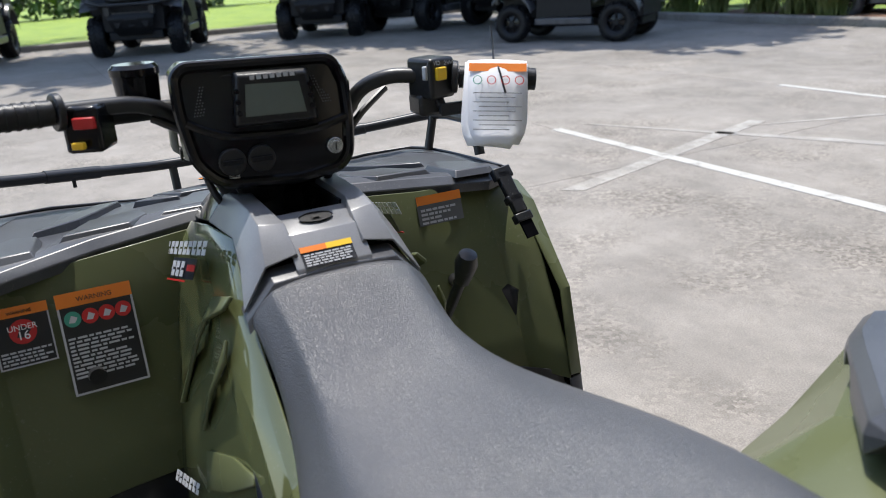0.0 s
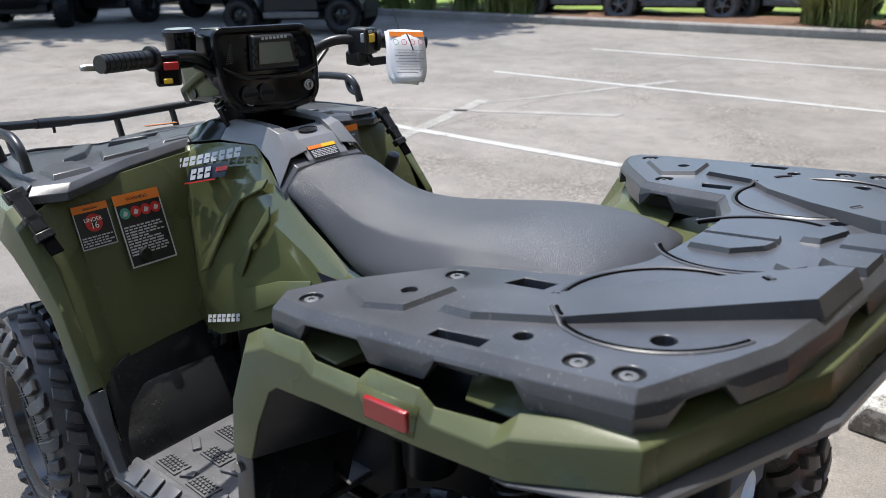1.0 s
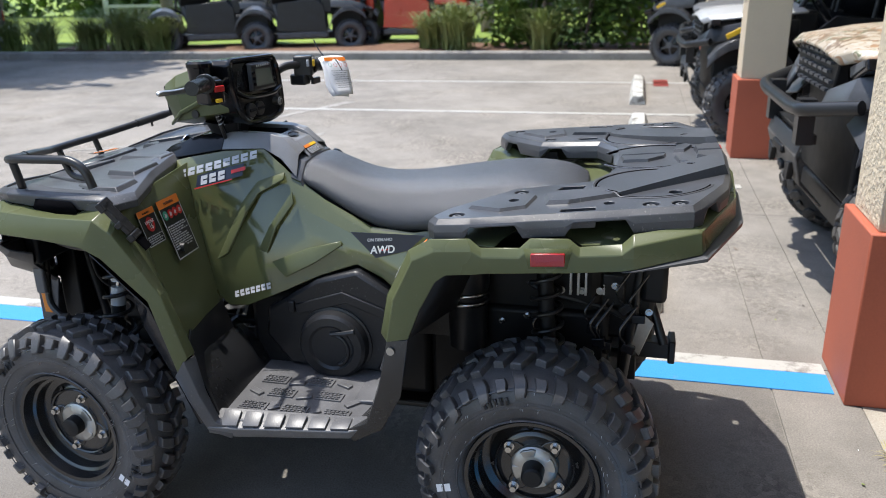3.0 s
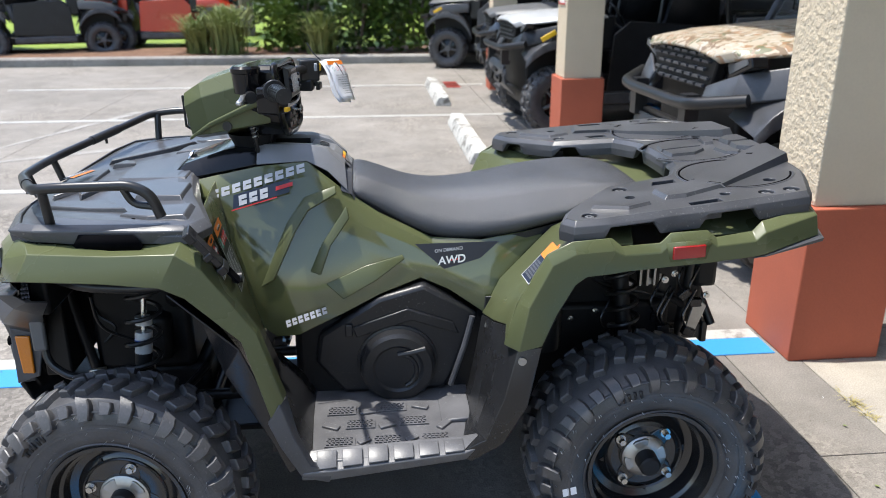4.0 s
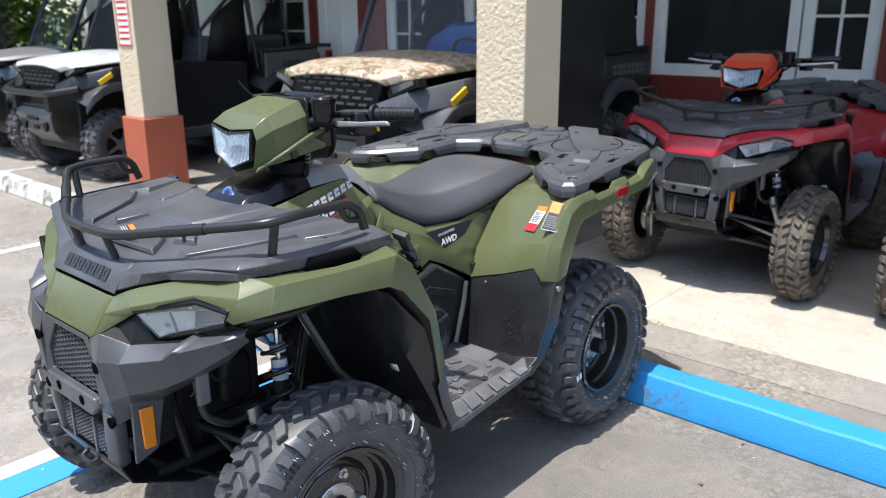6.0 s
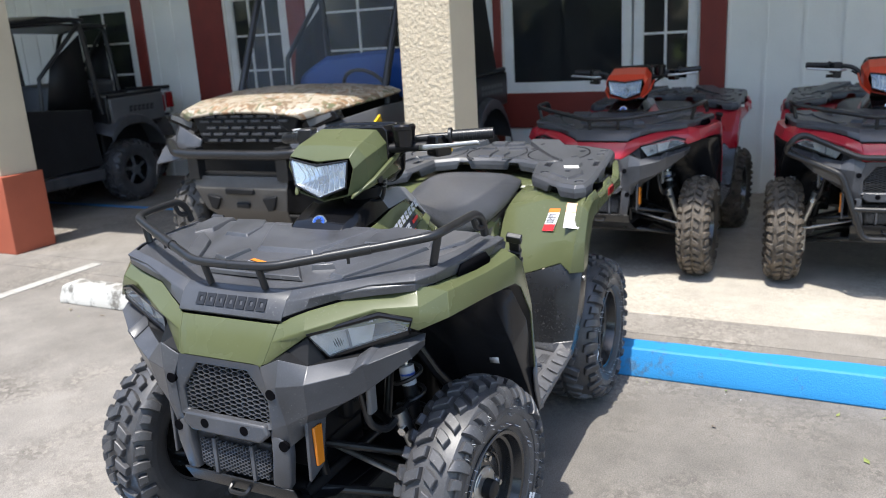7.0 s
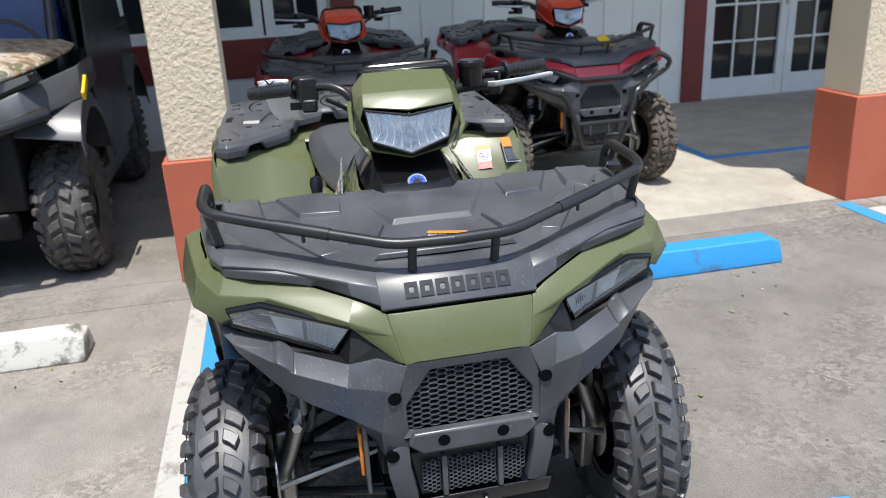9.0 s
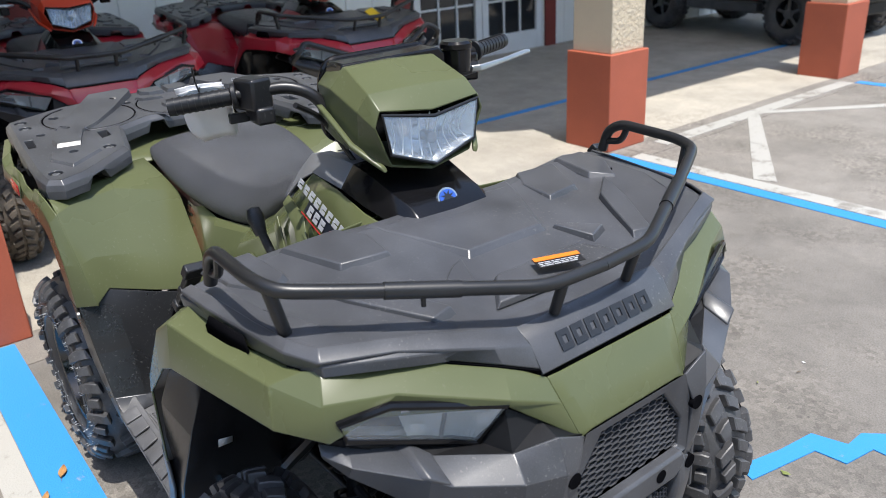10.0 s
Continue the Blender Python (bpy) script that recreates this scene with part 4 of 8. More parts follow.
    half_out = [(-0.792, 0.0, 0), (-0.790, 0.085, 0), (-0.788, 0.098, 1), (-0.785, 0.140, 1), (-0.780, 0.155, 0), (-0.735, 0.242, 0), (-0.640, 0.264, 0), (-0.620, 0.269, 1), (-0.580, 0.279, 1), (-0.552, 0.288, 0), (-0.478, 0.372, 0), (-0.464, 0.388, 1), (-0.430, 0.428, 1), (-0.418, 0.444, 0), (-0.392, 0.506, 0), (-0.414, 0.540, 0), (-0.478, 0.545, 0), (-0.494, 0.5440, 1), (-0.594, 0.539, 1), (-0.612, 0.538, 0), (-0.704, 0.533, 0), (-0.722, 0.532, 1), (-0.832, 0.523, 1), (-0.850, 0.522, 0), (-0.972, 0.510, 0), (-0.990, 0.482, 0), (-0.999, 0.460, 1), (-1.020, 0.412, 1), (-1.030, 0.392, 0), (-1.054, 0.330, 0), (-1.066, 0.240, 0), (-1.070, 0.190, 0), (-1.071, 0.170, 1), (-1.074, 0.110, 1), (-1.076, 0.090, 0), (-1.080, 0.0, 0)]

    def ring_at(grow, low, high):
        pts = []
        n = len(half_out)
        for i, (x, y, cut) in enumerate(half_out):
            x0, y0, _ = half_out[max(0, i - 1)]
            x1, y1, _ = half_out[min(n - 1, i + 1)]
            dx_, dy_ = x1 - x0, y1 - y0
            k = math.hypot(dx_, dy_)
            nx, ny = dy_ / k, -dx_ / k
            pts.append((x + grow * nx, 0.0 if y == 0 else y + grow * ny, zt(x) + (high if cut else low)))
        return pts + [(x, -y, z) for x, y, z in pts[-2:0:-1]]

    def filled(outer, holes, z):
        """A flat top with openings cut through it; each opening has walls going down."""
        bm = bmesh.new()
        edges = []
        for loop in [outer] + [h for h, _ in holes]:
            vs = [bm.verts.new((x, y, z(x))) for x, y in loop]
            edges += [bm.edges.new((vs[i], vs[(i + 1) % len(vs)])) for i in range(len(vs))]
        bmesh.ops.triangle_fill(bm, use_beauty=True, edges=edges)
        walls = [grid([[(x, y, z(x)) for x, y in h], [(x, y, z(x) - depth) for x, y in h]], close=True) for h, depth in holes]
        return joined(bm, *walls)

    def around(cx, cy, r, n=16):
        return [(cx + r * math.cos(2 * math.pi * k / n), cy + r * math.sin(2 * math.pi * k / n)) for k in range(n)]

    skin = [ring_at(-0.014, -0.046, -0.020), ring_at(0.004, -0.050, -0.020), ring_at(0.006, -0.028, -0.018), ring_at(0.003, -0.012, -0.012), ring_at(-0.010, 0.0, 0.0)]
    openings = []
    for s in sides:
        for slot_pts in (((-0.663, 0.323), (-0.677, 0.292), (-0.733, 0.289), (-0.727, 0.318)), ((-0.690, 0.514), (-0.691, 0.493), (-0.766, 0.484), (-0.768, 0.508))):
            openings.append(([(x, y * s) for x, y in slot_pts], 0.040))
        for cx, cy, r in ((-0.794, 0.456, 0.0125), (-0.938, 0.384, 0.0150), (-0.968, 0.148, 0.0135)):
            openings.append((around(cx, cy * s, r), 0.030))
        for cx, cy in ((-0.456, 0.505), (-0.580, 0.328), (-0.884, 0.477), (-0.945, 0.476)):
            openings.append((around(cx, cy * s, 0.018), 0.007))
    deck = joined(grid(skin, close=True), filled([(x, y) for x, y, _ in skin[4]], openings, zt))
    bmesh.ops.remove_doubles(deck, verts=deck.verts, dist=1e-5)
    rack = part("rear_rack", deck, BLACK, q, "black moulded plastic rear rack deck", bevel=0.0022, smooth=12)

    def pad_on(pts, up, s, name="raised_pad", shrink=0.90, hole=None, lift=None):
        cx, cy = sum(a for a, _ in pts) / len(pts), sum(b for _, b in pts) / len(pts)
        inner = [(cx + (x - cx) * shrink, (cy + (y - cy) * shrink) * s) for x, y in pts]
        def z(x):
            return zt(x) + (lift(x) if lift else up)
        side_skin = grid([[(x, y * s, zt(x) - 0.001) for x, y in pts], [(x, y, z(x)) for x, y in inner]], close=True)
        top = filled(inner, [(around(hole[0], hole[1] * s, hole[2]), 0.03)] if hole else [], z)
        return part(name, joined(side_skin, top), BLACK, rack, bevel=0.0012, smooth=8)

    def ring(cx, cy, r, a0, a1, s):
        for dr, dz, mt, nm in ((0.0, -0.0012, HOLE, "ring_groove"), (0.0065, -0.0008, BLACK, "ring_bead")):
            pts = [(cx + (r + dr) * math.cos(t), s * (cy + (r + dr) * math.sin(t))) for t in (radians(k) for k in range(a0, a1 + 1, 6))]
            part(nm, tube([(x, y, zt(x) + dz + lifted(x, abs(y))) for x, y in pts], 0.0032, 6), mt, rack)

    def band_lift(x):
        return 0.009 + 0.016 * max(0.0, (-x - 0.84) / 0.23)

    band = ((-0.640, 0.388), (-0.745, 0.352), (-0.800, 0.290), (-0.905, 0.205), (-1.040, 0.105), (-1.070, 0.105), (-1.064, 0.236), (-0.812, 0.405), (-0.700, 0.452), (-0.650, 0.452))

    def lifted(x, y):
        """Height of the raised band where a bead runs over it."""
        lo, hi = 0.352 + (x + 0.745) * 0.80, 0.405 + (x + 0.812) * 0.67
        return band_lift(x) if lo < y < hi and -1.05 < x < -0.70 else 0.0

    for s in sides:
        for cx, cy in ((-0.456, 0.505), (-0.580, 0.328), (-0.884, 0.477), (-0.945, 0.476)):
            cup = part("bolt_cup", lathe([(-0.0065, 0.0), (-0.0065, 0.0185)], 20, "z"), DARK, rack, at=Matrix.Translation((cx, cy * s, zt(cx))))
            part("bolt_head", lathe([(-0.0066, 0.011), (-0.0030, 0.0105), (-0.0022, 0.0085), (-0.0022, 0.0045), (-0.0045, 0.0040), (-0.0045, 0.0)], 16, "z"), GREY, cup, "grey bolt head")
        pad_on(((-0.470, 0.456), (-0.557, 0.353), (-0.626, 0.378), (-0.612, 0.475), (-0.551, 0.496)), 0.007, s, "raised_pad", 0.90, (-0.575, 0.425, 0.0125))
        pad_on(band, 0.009, s, "raised_band", 0.955, None, band_lift)
        ring(-0.890, 0.290, 0.134, 40, 164, s)
        ring(-0.890, 0.290, 0.134, 226, 382, s)
        part("rack_foot", box(-0.60, -0.54, s * 0.36 - 0.02, s * 0.36 + 0.02, 0.88, 0.925), GRAIN, q)
        pad_on(((-0.805, 0.004), (-0.812, 0.062), (-0.880, 0.066), (-0.922, 0.030), (-0.928, 0.004)), 0.008, s, "raised_pad", 0.92)
        pad_on(((-0.945, 0.030), (-0.955, 0.100), (-0.985, 0.118), (-1.000, 0.095), (-0.975, 0.030)), 0.008, s, "raised_pad", 0.86)
        pad_on(((-1.005, 0.004), (-1.000, 0.060), (-1.030, 0.085), (-1.068, 0.080), (-1.070, 0.004)), 0.012, s, "tail_ridge", 0.88)
    ring(-0.890, 0.0, 0.136, -150, -30, 1)
    ring(-0.890, 0.0, 0.136, 30, 150, 1)
    part("tail_sticker", polys([(-1.0835, -0.150, 0.992), (-1.0835, -0.205, 0.992), (-1.081, -0.205, 0.972), (-1.081, -0.150, 0.972)], [(0, 1, 2, 3)]), REDPRINT, rack, "small dark red sticker", solid=0.001, smooth=0)

    # front rack deck
    fo = [(0.485, 0.0, 0.985), (0.492, 0.135, 0.982), (0.455, 0.300, 0.975), (0.398, 0.470, 0.962), (0.430, 0.540, 0.962), (0.600, 0.518, 0.962), (0.750, 0.490, 0.960), (0.818, 0.462, 0.955), (0.860, 0.360, 0.945), (0.900, 0.220, 0.925), (0.915, 0.165, 0.918), (0.918, 0.0, 0.920)]

    def deck_ring(grow, dz, mono=0.0):
        pts = []
        for x, y, z in fo:
            pts.append((x + grow * (1 if x > 0.65 else -1), y + (grow if y > 0.4 else 0) * (1 if y > 0.02 else 0), z + dz))
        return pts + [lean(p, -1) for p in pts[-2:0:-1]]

    fdeck = grid([deck_ring(0.006, -0.030), deck_ring(0.008, -0.012), deck_ring(-0.010, 0.004), [(x, y, z + 0.002) for x, y, z in deck_ring(-0.045, 0.006)]], close=True, caps=False)
    # closed top in two sheets that fall towards the front
    top = deck_ring(-0.045, 0.006)
    h = len(fo)
    lt, rt = [(x, y, z + 0.002) for x, y, z in top[:h]], [(x, y, z + 0.002) for x, y, z in [top[0]] + top[:h - 1:-1] + [top[h - 1]]]
    sheet = bmesh.new()
    for line in (lt, rt):
        vs = [sheet.verts.new(p) for p in line]
        a, b = 0, len(vs) - 1
        while b - a > 1:
            if (b - a) % 2:
                sheet.faces.new((vs[a], vs[a + 1], vs[b]))
                a += 1
            else:
                sheet.faces.new((vs[a], vs[b - 1], vs[b]))
                b -= 1
    frack = part("front_rack", joined(fdeck, sheet), BLACK, q, "black moulded plastic front rack deck", bevel=0.004)
    def deck_z(x, y):
        return 0.986 - max(0.0, x - 0.5) * 0.125 - abs(y) * 0.030

    def deck_pad(pts, up, s=1, spread=1.16):
        """A raised pad with sloping sides on the deck."""
        n = len(pts)
        cx, cy = sum(x for x, _ in pts) / n, sum(y for _, y in pts) / n
        wide = [(cx + (x - cx) * spread, cy + (y - cy) * spread) for x, y in pts]
        low = [(x, y * s, deck_z(x, y) - 0.005) for x, y in wide]
        high = [(x, y * s, deck_z(x, y) + up) for x, y in pts]
        part("raised_pad", polys(low + high, [tuple(range(n, 2 * n))] + [(i, (i + 1) % n, n + (i + 1) % n, n + i) for i in range(n)]), BLACK, frack, bevel=0.0025, smooth=8)

    deck_pad([(0.510, -0.175), (0.545, -0.165), (0.700, -0.088), (0.700, 0.088), (0.545, 0.165), (0.510, 0.175)], 0.012, 1, 1.14)
    deck_pad([(0.785, -0.100), (0.785, 0.100), (0.850, 0.150), (0.862, 0.0), (0.850, -0.150)], 0.006, 1, 1.06)
    # brand plate and side brows of the deck
    part("nose_plate", grid([[(0.905, y, 0.926), (0.932, y * 0.99, 0.909), (0.962, y * 0.98, 0.864), (0.955, y * 0.96, 0.857)] for y in (-0.168, 0, 0.168)]), BLACK, frack, "black name plate", bevel=0.004, solid=0.004)
    for s in sides:
        brow = [[(0.905, 0.160, 0.926), (0.935, 0.165, 0.905), (0.958, 0.158, 0.868)], [(0.890, 0.215, 0.935), (0.918, 0.222, 0.915), (0.930, 0.218, 0.888)], [(0.845, 0.355, 0.958), (0.862, 0.365, 0.942), (0.848, 0.358, 0.926)], [(0.805, 0.462, 0.966), (0.828, 0.474, 0.952), (0.818, 0.472, 0.938)], [(0.760, 0.485, 0.968), (0.768, 0.500, 0.955), (0.765, 0.494, 0.930)], [(0.670, 0.500, 0.970), (0.670, 0.515, 0.958), (0.670, 0.510, 0.925)], [(0.520, 0.520, 0.972), (0.520, 0.540, 0.960), (0.520, 0.534, 0.930)], [(0.440, 0.530, 0.972), (0.430, 0.548, 0.962), (0.440, 0.540, 0.943)]]
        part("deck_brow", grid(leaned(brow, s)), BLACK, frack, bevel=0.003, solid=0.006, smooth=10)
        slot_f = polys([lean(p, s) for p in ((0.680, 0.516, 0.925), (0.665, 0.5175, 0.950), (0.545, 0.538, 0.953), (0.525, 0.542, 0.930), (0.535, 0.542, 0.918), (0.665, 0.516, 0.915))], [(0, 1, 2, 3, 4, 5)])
        part("side_slot", slot_f, HOLE, frack, solid=0.002)
        deck_pad([(0.485, 0.235), (0.485, 0.345), (0.600, 0.295), (0.615, 0.205), (0.540, 0.200)], 0.012, s)
        deck_pad([(0.600, 0.390), (0.660, 0.310), (0.720, 0.275), (0.815, 0.225), (0.825, 0.268), (0.700, 0.345)], 0.011, s, 1.10)
        deck_pad([(0.712, 0.116), (0.722, 0.146), (0.762, 0.198), (0.785, 0.146)], 0.010, s)
        deck_pad([(0.450, 0.395), (0.450, 0.478), (0.530, 0.472), (0.600, 0.425), (0.560, 0.385)], 0.008, s)
        deck_pad([(0.700, 0.420), (0.680, 0.452), (0.745, 0.440), (0.798, 0.360), (0.825, 0.305), (0.745, 0.345)], 0.008, s, 1.08)
        strap = [(0.560, 0.452), (0.562, 0.478), (0.660, 0.462), (0.668, 0.438)]
        part("strap_slot", polys([(x, y * s, deck_z(x, y) + 0.0015) for x, y in strap], [(0, 1, 2, 3)]), HOLE, frack, "black sheet for the shade in a strap slot", solid=0.002)
        # black tube painted in for the shaded gap between deck and fender
        part("deck_gap_shade", tube([lean((r[2][0] - 0.004, r[2][1] - 0.004, r[2][2] - 0.004), s) for r in brow[:5]], 0.0045, 8), HOLE, frack, "black tube for the shade in the gap under the deck edge")
        run = plane_frame((0.413, 0.570, 0.956), (-0.056, -0.018, -0.076), (0.0, 1.0, 0.0)) if s > 0 else plane_frame((0.412, -0.487, 0.962), (-0.083, -0.017, -0.117), (0.0, 1.0, 0.0))
        latch = joined(moved(box(-0.012, 0.085, -0.015, 0.015, -0.006, 0.010), run), moved(box(0.044, 0.060, -0.018, 0.018, -0.006, 0.016), run), moved(box(0.085, 0.104, -0.020, 0.020, -0.006, 0.015), run), moved(box(-0.020, 0.006, -0.022, 0.022, -0.006, 0.012), run))
        part("rack_latch", latch, GRAIN, q, "black rubber rack latch", bevel=0.003)
        part("latch_recess", moved(box(0.104, 0.140, -0.014, 0.014, -0.002, 0.003), run), HOLE, q)
    if detail:
        at3 = plane_frame((0.9495, -0.112, 0.872), (0, 1, 0), (-0.027, 0, 0.039))
        wordmark(frack, "name_mark", at3 @ Vector((0.0, 0.004, 0.0085)), (0, 1, 0), (-0.027, 0, 0.039), 7, 0.0325, 0.033, PRINT, "dark plain blocks on the name plate", 0.0, (), True)
        lay = dict(base=PRINT, bands=[(0.62, 1.0, 0.0, 1.0, ORANGE)], lines=(0.04, 0.96, 0.05, 0.55, 3, PALEPRINT))
        warning_label(q, "warning_label", (0.832, -0.042, 0.9605), (0.35, 1.0, 0), (-1.0, 0.35, 0.08), 0.088, 0.034, lay, "orange and black load warning label on rack")
    # tubular rail on the front rack
    for s in sides:
        rail_pts = [(0.934, 0.0, 0.988), (0.928, 0.124, 0.989), (0.800, 0.400, 1.030), (0.755, 0.490, 1.045), (0.700, 0.505, 1.052), (0.545, 0.512, 1.056), (0.505, 0.513, 1.035), (0.488, 0.513, 0.985)]
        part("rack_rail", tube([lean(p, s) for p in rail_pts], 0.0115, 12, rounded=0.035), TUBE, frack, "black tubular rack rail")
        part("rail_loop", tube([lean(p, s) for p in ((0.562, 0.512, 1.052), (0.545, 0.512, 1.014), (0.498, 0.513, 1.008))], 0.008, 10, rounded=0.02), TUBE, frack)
        part("rail_post", rod(flip((0.735, 0.476, 0.965), s), flip((0.735, 0.494, 1.045), s), 0.0105), TUBE, frack)
        part("rail_post", rod(flip((0.911, 0.088, 0.926), s), flip((0.930, 0.088, 0.986), s), 0.0095), TUBE, frack)
        part("rail_sleeve", rod(flip((0.871, 0.247, 1.0073), s), flip((0.822, 0.353, 1.0230), s), 0.0135), TUBE, frack)
        part("sleeve_screw", rod(flip((0.846, 0.300, 1.012), s), flip((0.846, 0.300, 0.988), s), 0.004), TUBE, frack)

    # lamp pod, turning with the bars
    def S(bm):
        return moved(bm, STEER)
    hood = [
        [(0.496, 0.112, 1.192), (0.494, 0.124, 1.160), (0.490, 0.092, 1.078), (0.492, 0.0, 1.056)],
        [(0.455, 0.112, 1.218), (0.445, 0.134, 1.185), (0.430, 0.128, 1.092), (0.430, 0.0, 1.066)],
        [(0.350, 0.104, 1.254), (0.340, 0.136, 1.215), (0.340, 0.134, 1.110), (0.345, 0.0, 1.075)],
        [(0.275, 0.098, 1.252), (0.268, 0.130, 1.215), (0.275, 0.128, 1.120), (0.285, 0.0, 1.08)],
    ]
    pod = part("lamp_pod", S(grid([[flip(p, -1) for p in r[::-1]] + [(r[0][0] + 0.008, 0.0, r[0][2] - (0.012 if r[0][0] > 0.48 else -0.004))] + list(r) for r in hood])), pod_paint or paint, q, "green headlamp pod" if detail else "red headlamp pod", bevel=0.004, solid=0.005, smooth=12)
    part("pod_back", S(grid([[(0.345, y, 1.258 - abs(y) * 0.06), (0.30, y * 1.02, 1.262 - abs(y) * 0.06), (0.255, y * 1.02, 1.252 - abs(y) * 0.06)] for y in (-0.106, -0.05, 0, 0.05, 0.106)])), GRAIN, pod, "black pod top", bevel=0.005, solid=0.010)
    for s in sides:
        trim = [[(0.490, 0.098, 1.072), (0.486, 0.104, 1.084)], [(0.430, 0.134, 1.110), (0.428, 0.138, 1.124)], [(0.340, 0.138, 1.150), (0.335, 0.140, 1.168)], [(0.300, 0.136, 1.165), (0.290, 0.138, 1.182)]]
        part("pod_ridge", S(grid(flipped(trim, s))), pod_paint or paint, pod, bevel=0.003, solid=0.012)
        part("pod_side_hole", S(moved(disc((0, 0, 0), 0.012, 0.004, "y", 20), Matrix.Translation((0.385, s * 0.1335, 1.112)))), PRINT, pod)
    lens_pts = [(0.500, 0.108, 1.184), (0.510, 0.0, 1.168), (0.500, -0.108, 1.184), (0.502, -0.096, 1.106), (0.508, 0.0, 1.072), (0.502, 0.096, 1.106)]
    part("lamp_surround", S(tube(lens_pts, 0.0036, 8, closed=True)), GRAIN, pod)
    bowl = polys([(x - 0.060, y * 0.42, 1.124 + (z - 1.124) * 0.35) for i, (x, y, z) in enumerate(lens_pts)] + [(x - 0.004, y * 0.99, z) for x, y, z in lens_pts], [(0, 1, 2, 3, 4, 5)] + [(i, (i + 1) % 6, 6 + (i + 1) % 6, 6 + i) for i in range(6)])
    part("lamp_reflector", S(bowl), CHROME, pod, "bright headlamp reflector", smooth=0)
    for k in range(9):
        y = -0.088 + 0.022 * k
        part("lamp_rib", S(tube([(0.492, y, 1.172 - abs(y) * 0.02), (0.474, y * 0.8, 1.125), (0.492, y, 1.082 + abs(y) * 0.25)], 0.0016, 6, rounded=0.02)), SILVERED, pod)
    part("lamp_bulb", S(moved(lathe([(-0.03, 0.0), (-0.03, 0.012), (0.0, 0.012), (0.008, 0)], 16, "x"), Matrix.Translation((0.497, 0, 1.122)))), GREY, pod)
    lens_ob = part("lamp_lens", S(polys([(x + 0.002, y, z) for x, y, z in lens_pts], [(0, 1, 4, 5), (1, 2, 3, 4)])), LENSBLUE, pod, "headlamp lens with a blue tint for reflected sky")
    lens_ob.visible_shadow = False
    part("pod_neck", S(joined(lathe([(0.99, 0.055), (1.03, 0.045), (1.08, 0.07)], 20, "z"))), DARK, q, at=Matrix.Translation((0.345, 0, 0)))
    for s in sides:
        part("steering_cable", tube([flip(p, s) for p in ((0.34, 0.05, 0.99), (0.30, 0.075, 1.06), (0.275, 0.12, 1.15), (0.30, 0.19, 1.19))], 0.006, 8, rounded=0.04), TUBE, q)

    # dash on the rider's side of the pod
    dx = 0.262
    face = [(-0.104, 1.258), (0.125, 1.264), (0.140, 1.250), (0.141, 1.200), (0.128, 1.118), (0.094, 1.082), (-0.030, 1.074), (-0.098, 1.084), (-0.115, 1.104), (-0.121, 1.155), (-0.120, 1.220)]
    dash_shape = grid([[(dx + 0.06 + 0.018, y, z) for y, z in face], [(dx + (1.25 - z) * -0.10, y * 0.98, z) for y, z in face], [(dx - 0.006 + (1.25 - z) * -0.10, y * 0.90, 1.175 + (z - 1.175) * 0.9) for y, z in face]], close=True, caps=True)
    dash = part("dash", S(dash_shape), GLOSSBLACK, q, "gloss black dash housing", bevel=0.004)

    rim_pts = [(dx - 0.004 + (1.25 - z) * -0.10, y * 0.965, 1.175 + (z - 1.175) * 0.965) for y, z in face]
    part("dash_rim", S(tube(rim_pts, 0.009, 10, closed=True, rounded=0.02)), GLOSSBLACK, dash, "raised gloss black rim")

    def D(y, z, out=0.0):
        return (dx - 0.007 + (1.25 - z) * -0.10 - out, y, z)
    if detail:
        ridge = S(tube([D(0.128, 1.182, 0.002), D(0.112, 1.172, 0.004), D(0.075, 1.156, 0.006), D(-0.010, 1.151, 0.006), D(-0.066, 1.152, 0.006), D(-0.112, 1.164, 0.002)], 0.0065, 8, rounded=0.02))
        part("dash_ridge", ridge, GLOSSBLACK, dash)
        gauge = S(polys([D(0.062, 1.168, 0.004), D(-0.068, 1.166, 0.004), D(-0.060, 1.246, 0.004), D(0.052, 1.250, 0.004), D(0.058, 1.172, 0.018), D(-0.063, 1.170, 0.018), D(-0.055, 1.240, 0.018), D(0.048, 1.244, 0.018)], [(0, 1, 5, 4), (1, 2, 6, 5), (2, 3, 7, 6), (3, 0, 4, 7), (4, 5, 6, 7)]))
        gob = part("gauge", gauge, GRAIN, dash, "black digital gauge", bevel=0.004)
        part("gauge_screen", S(polys([D(0.044, 1.184, 0.0205), D(-0.048, 1.182, 0.0205), D(-0.042, 1.228, 0.0205), D(0.038, 1.231, 0.0205)], [(0, 1, 2, 3)])), SCREEN, gob, "grey-green switched-off display", smooth=0)
        for y in (0.052, -0.058):
            for z in (1.190, 1.206, 1.222):
                part("gauge_button", S(joined(rod(D(y, z, 0.018), D(y, z, 0.023), 0.004, 8))), GLOSSBLACK, gob)
        for k in range(7):
            part("gauge_mark", S(bars([(-0.032 + k * 0.010, 0, 0.007, 0.006, 0.0)], plane_frame(D(-0.002, 1.2365, 0.0205), (0, -1, 0), (0.10, 0, 1.0)))), PALEPRINT, gob, smooth=0)
        for y in (0.072, 0.028):
            k = part("socket_cap", S(joined(rod(D(y, 1.118, -0.002), D(y, 1.118, 0.010), 0.021, 24))), GRAIN, dash, "round black socket cap", bevel=0.002)
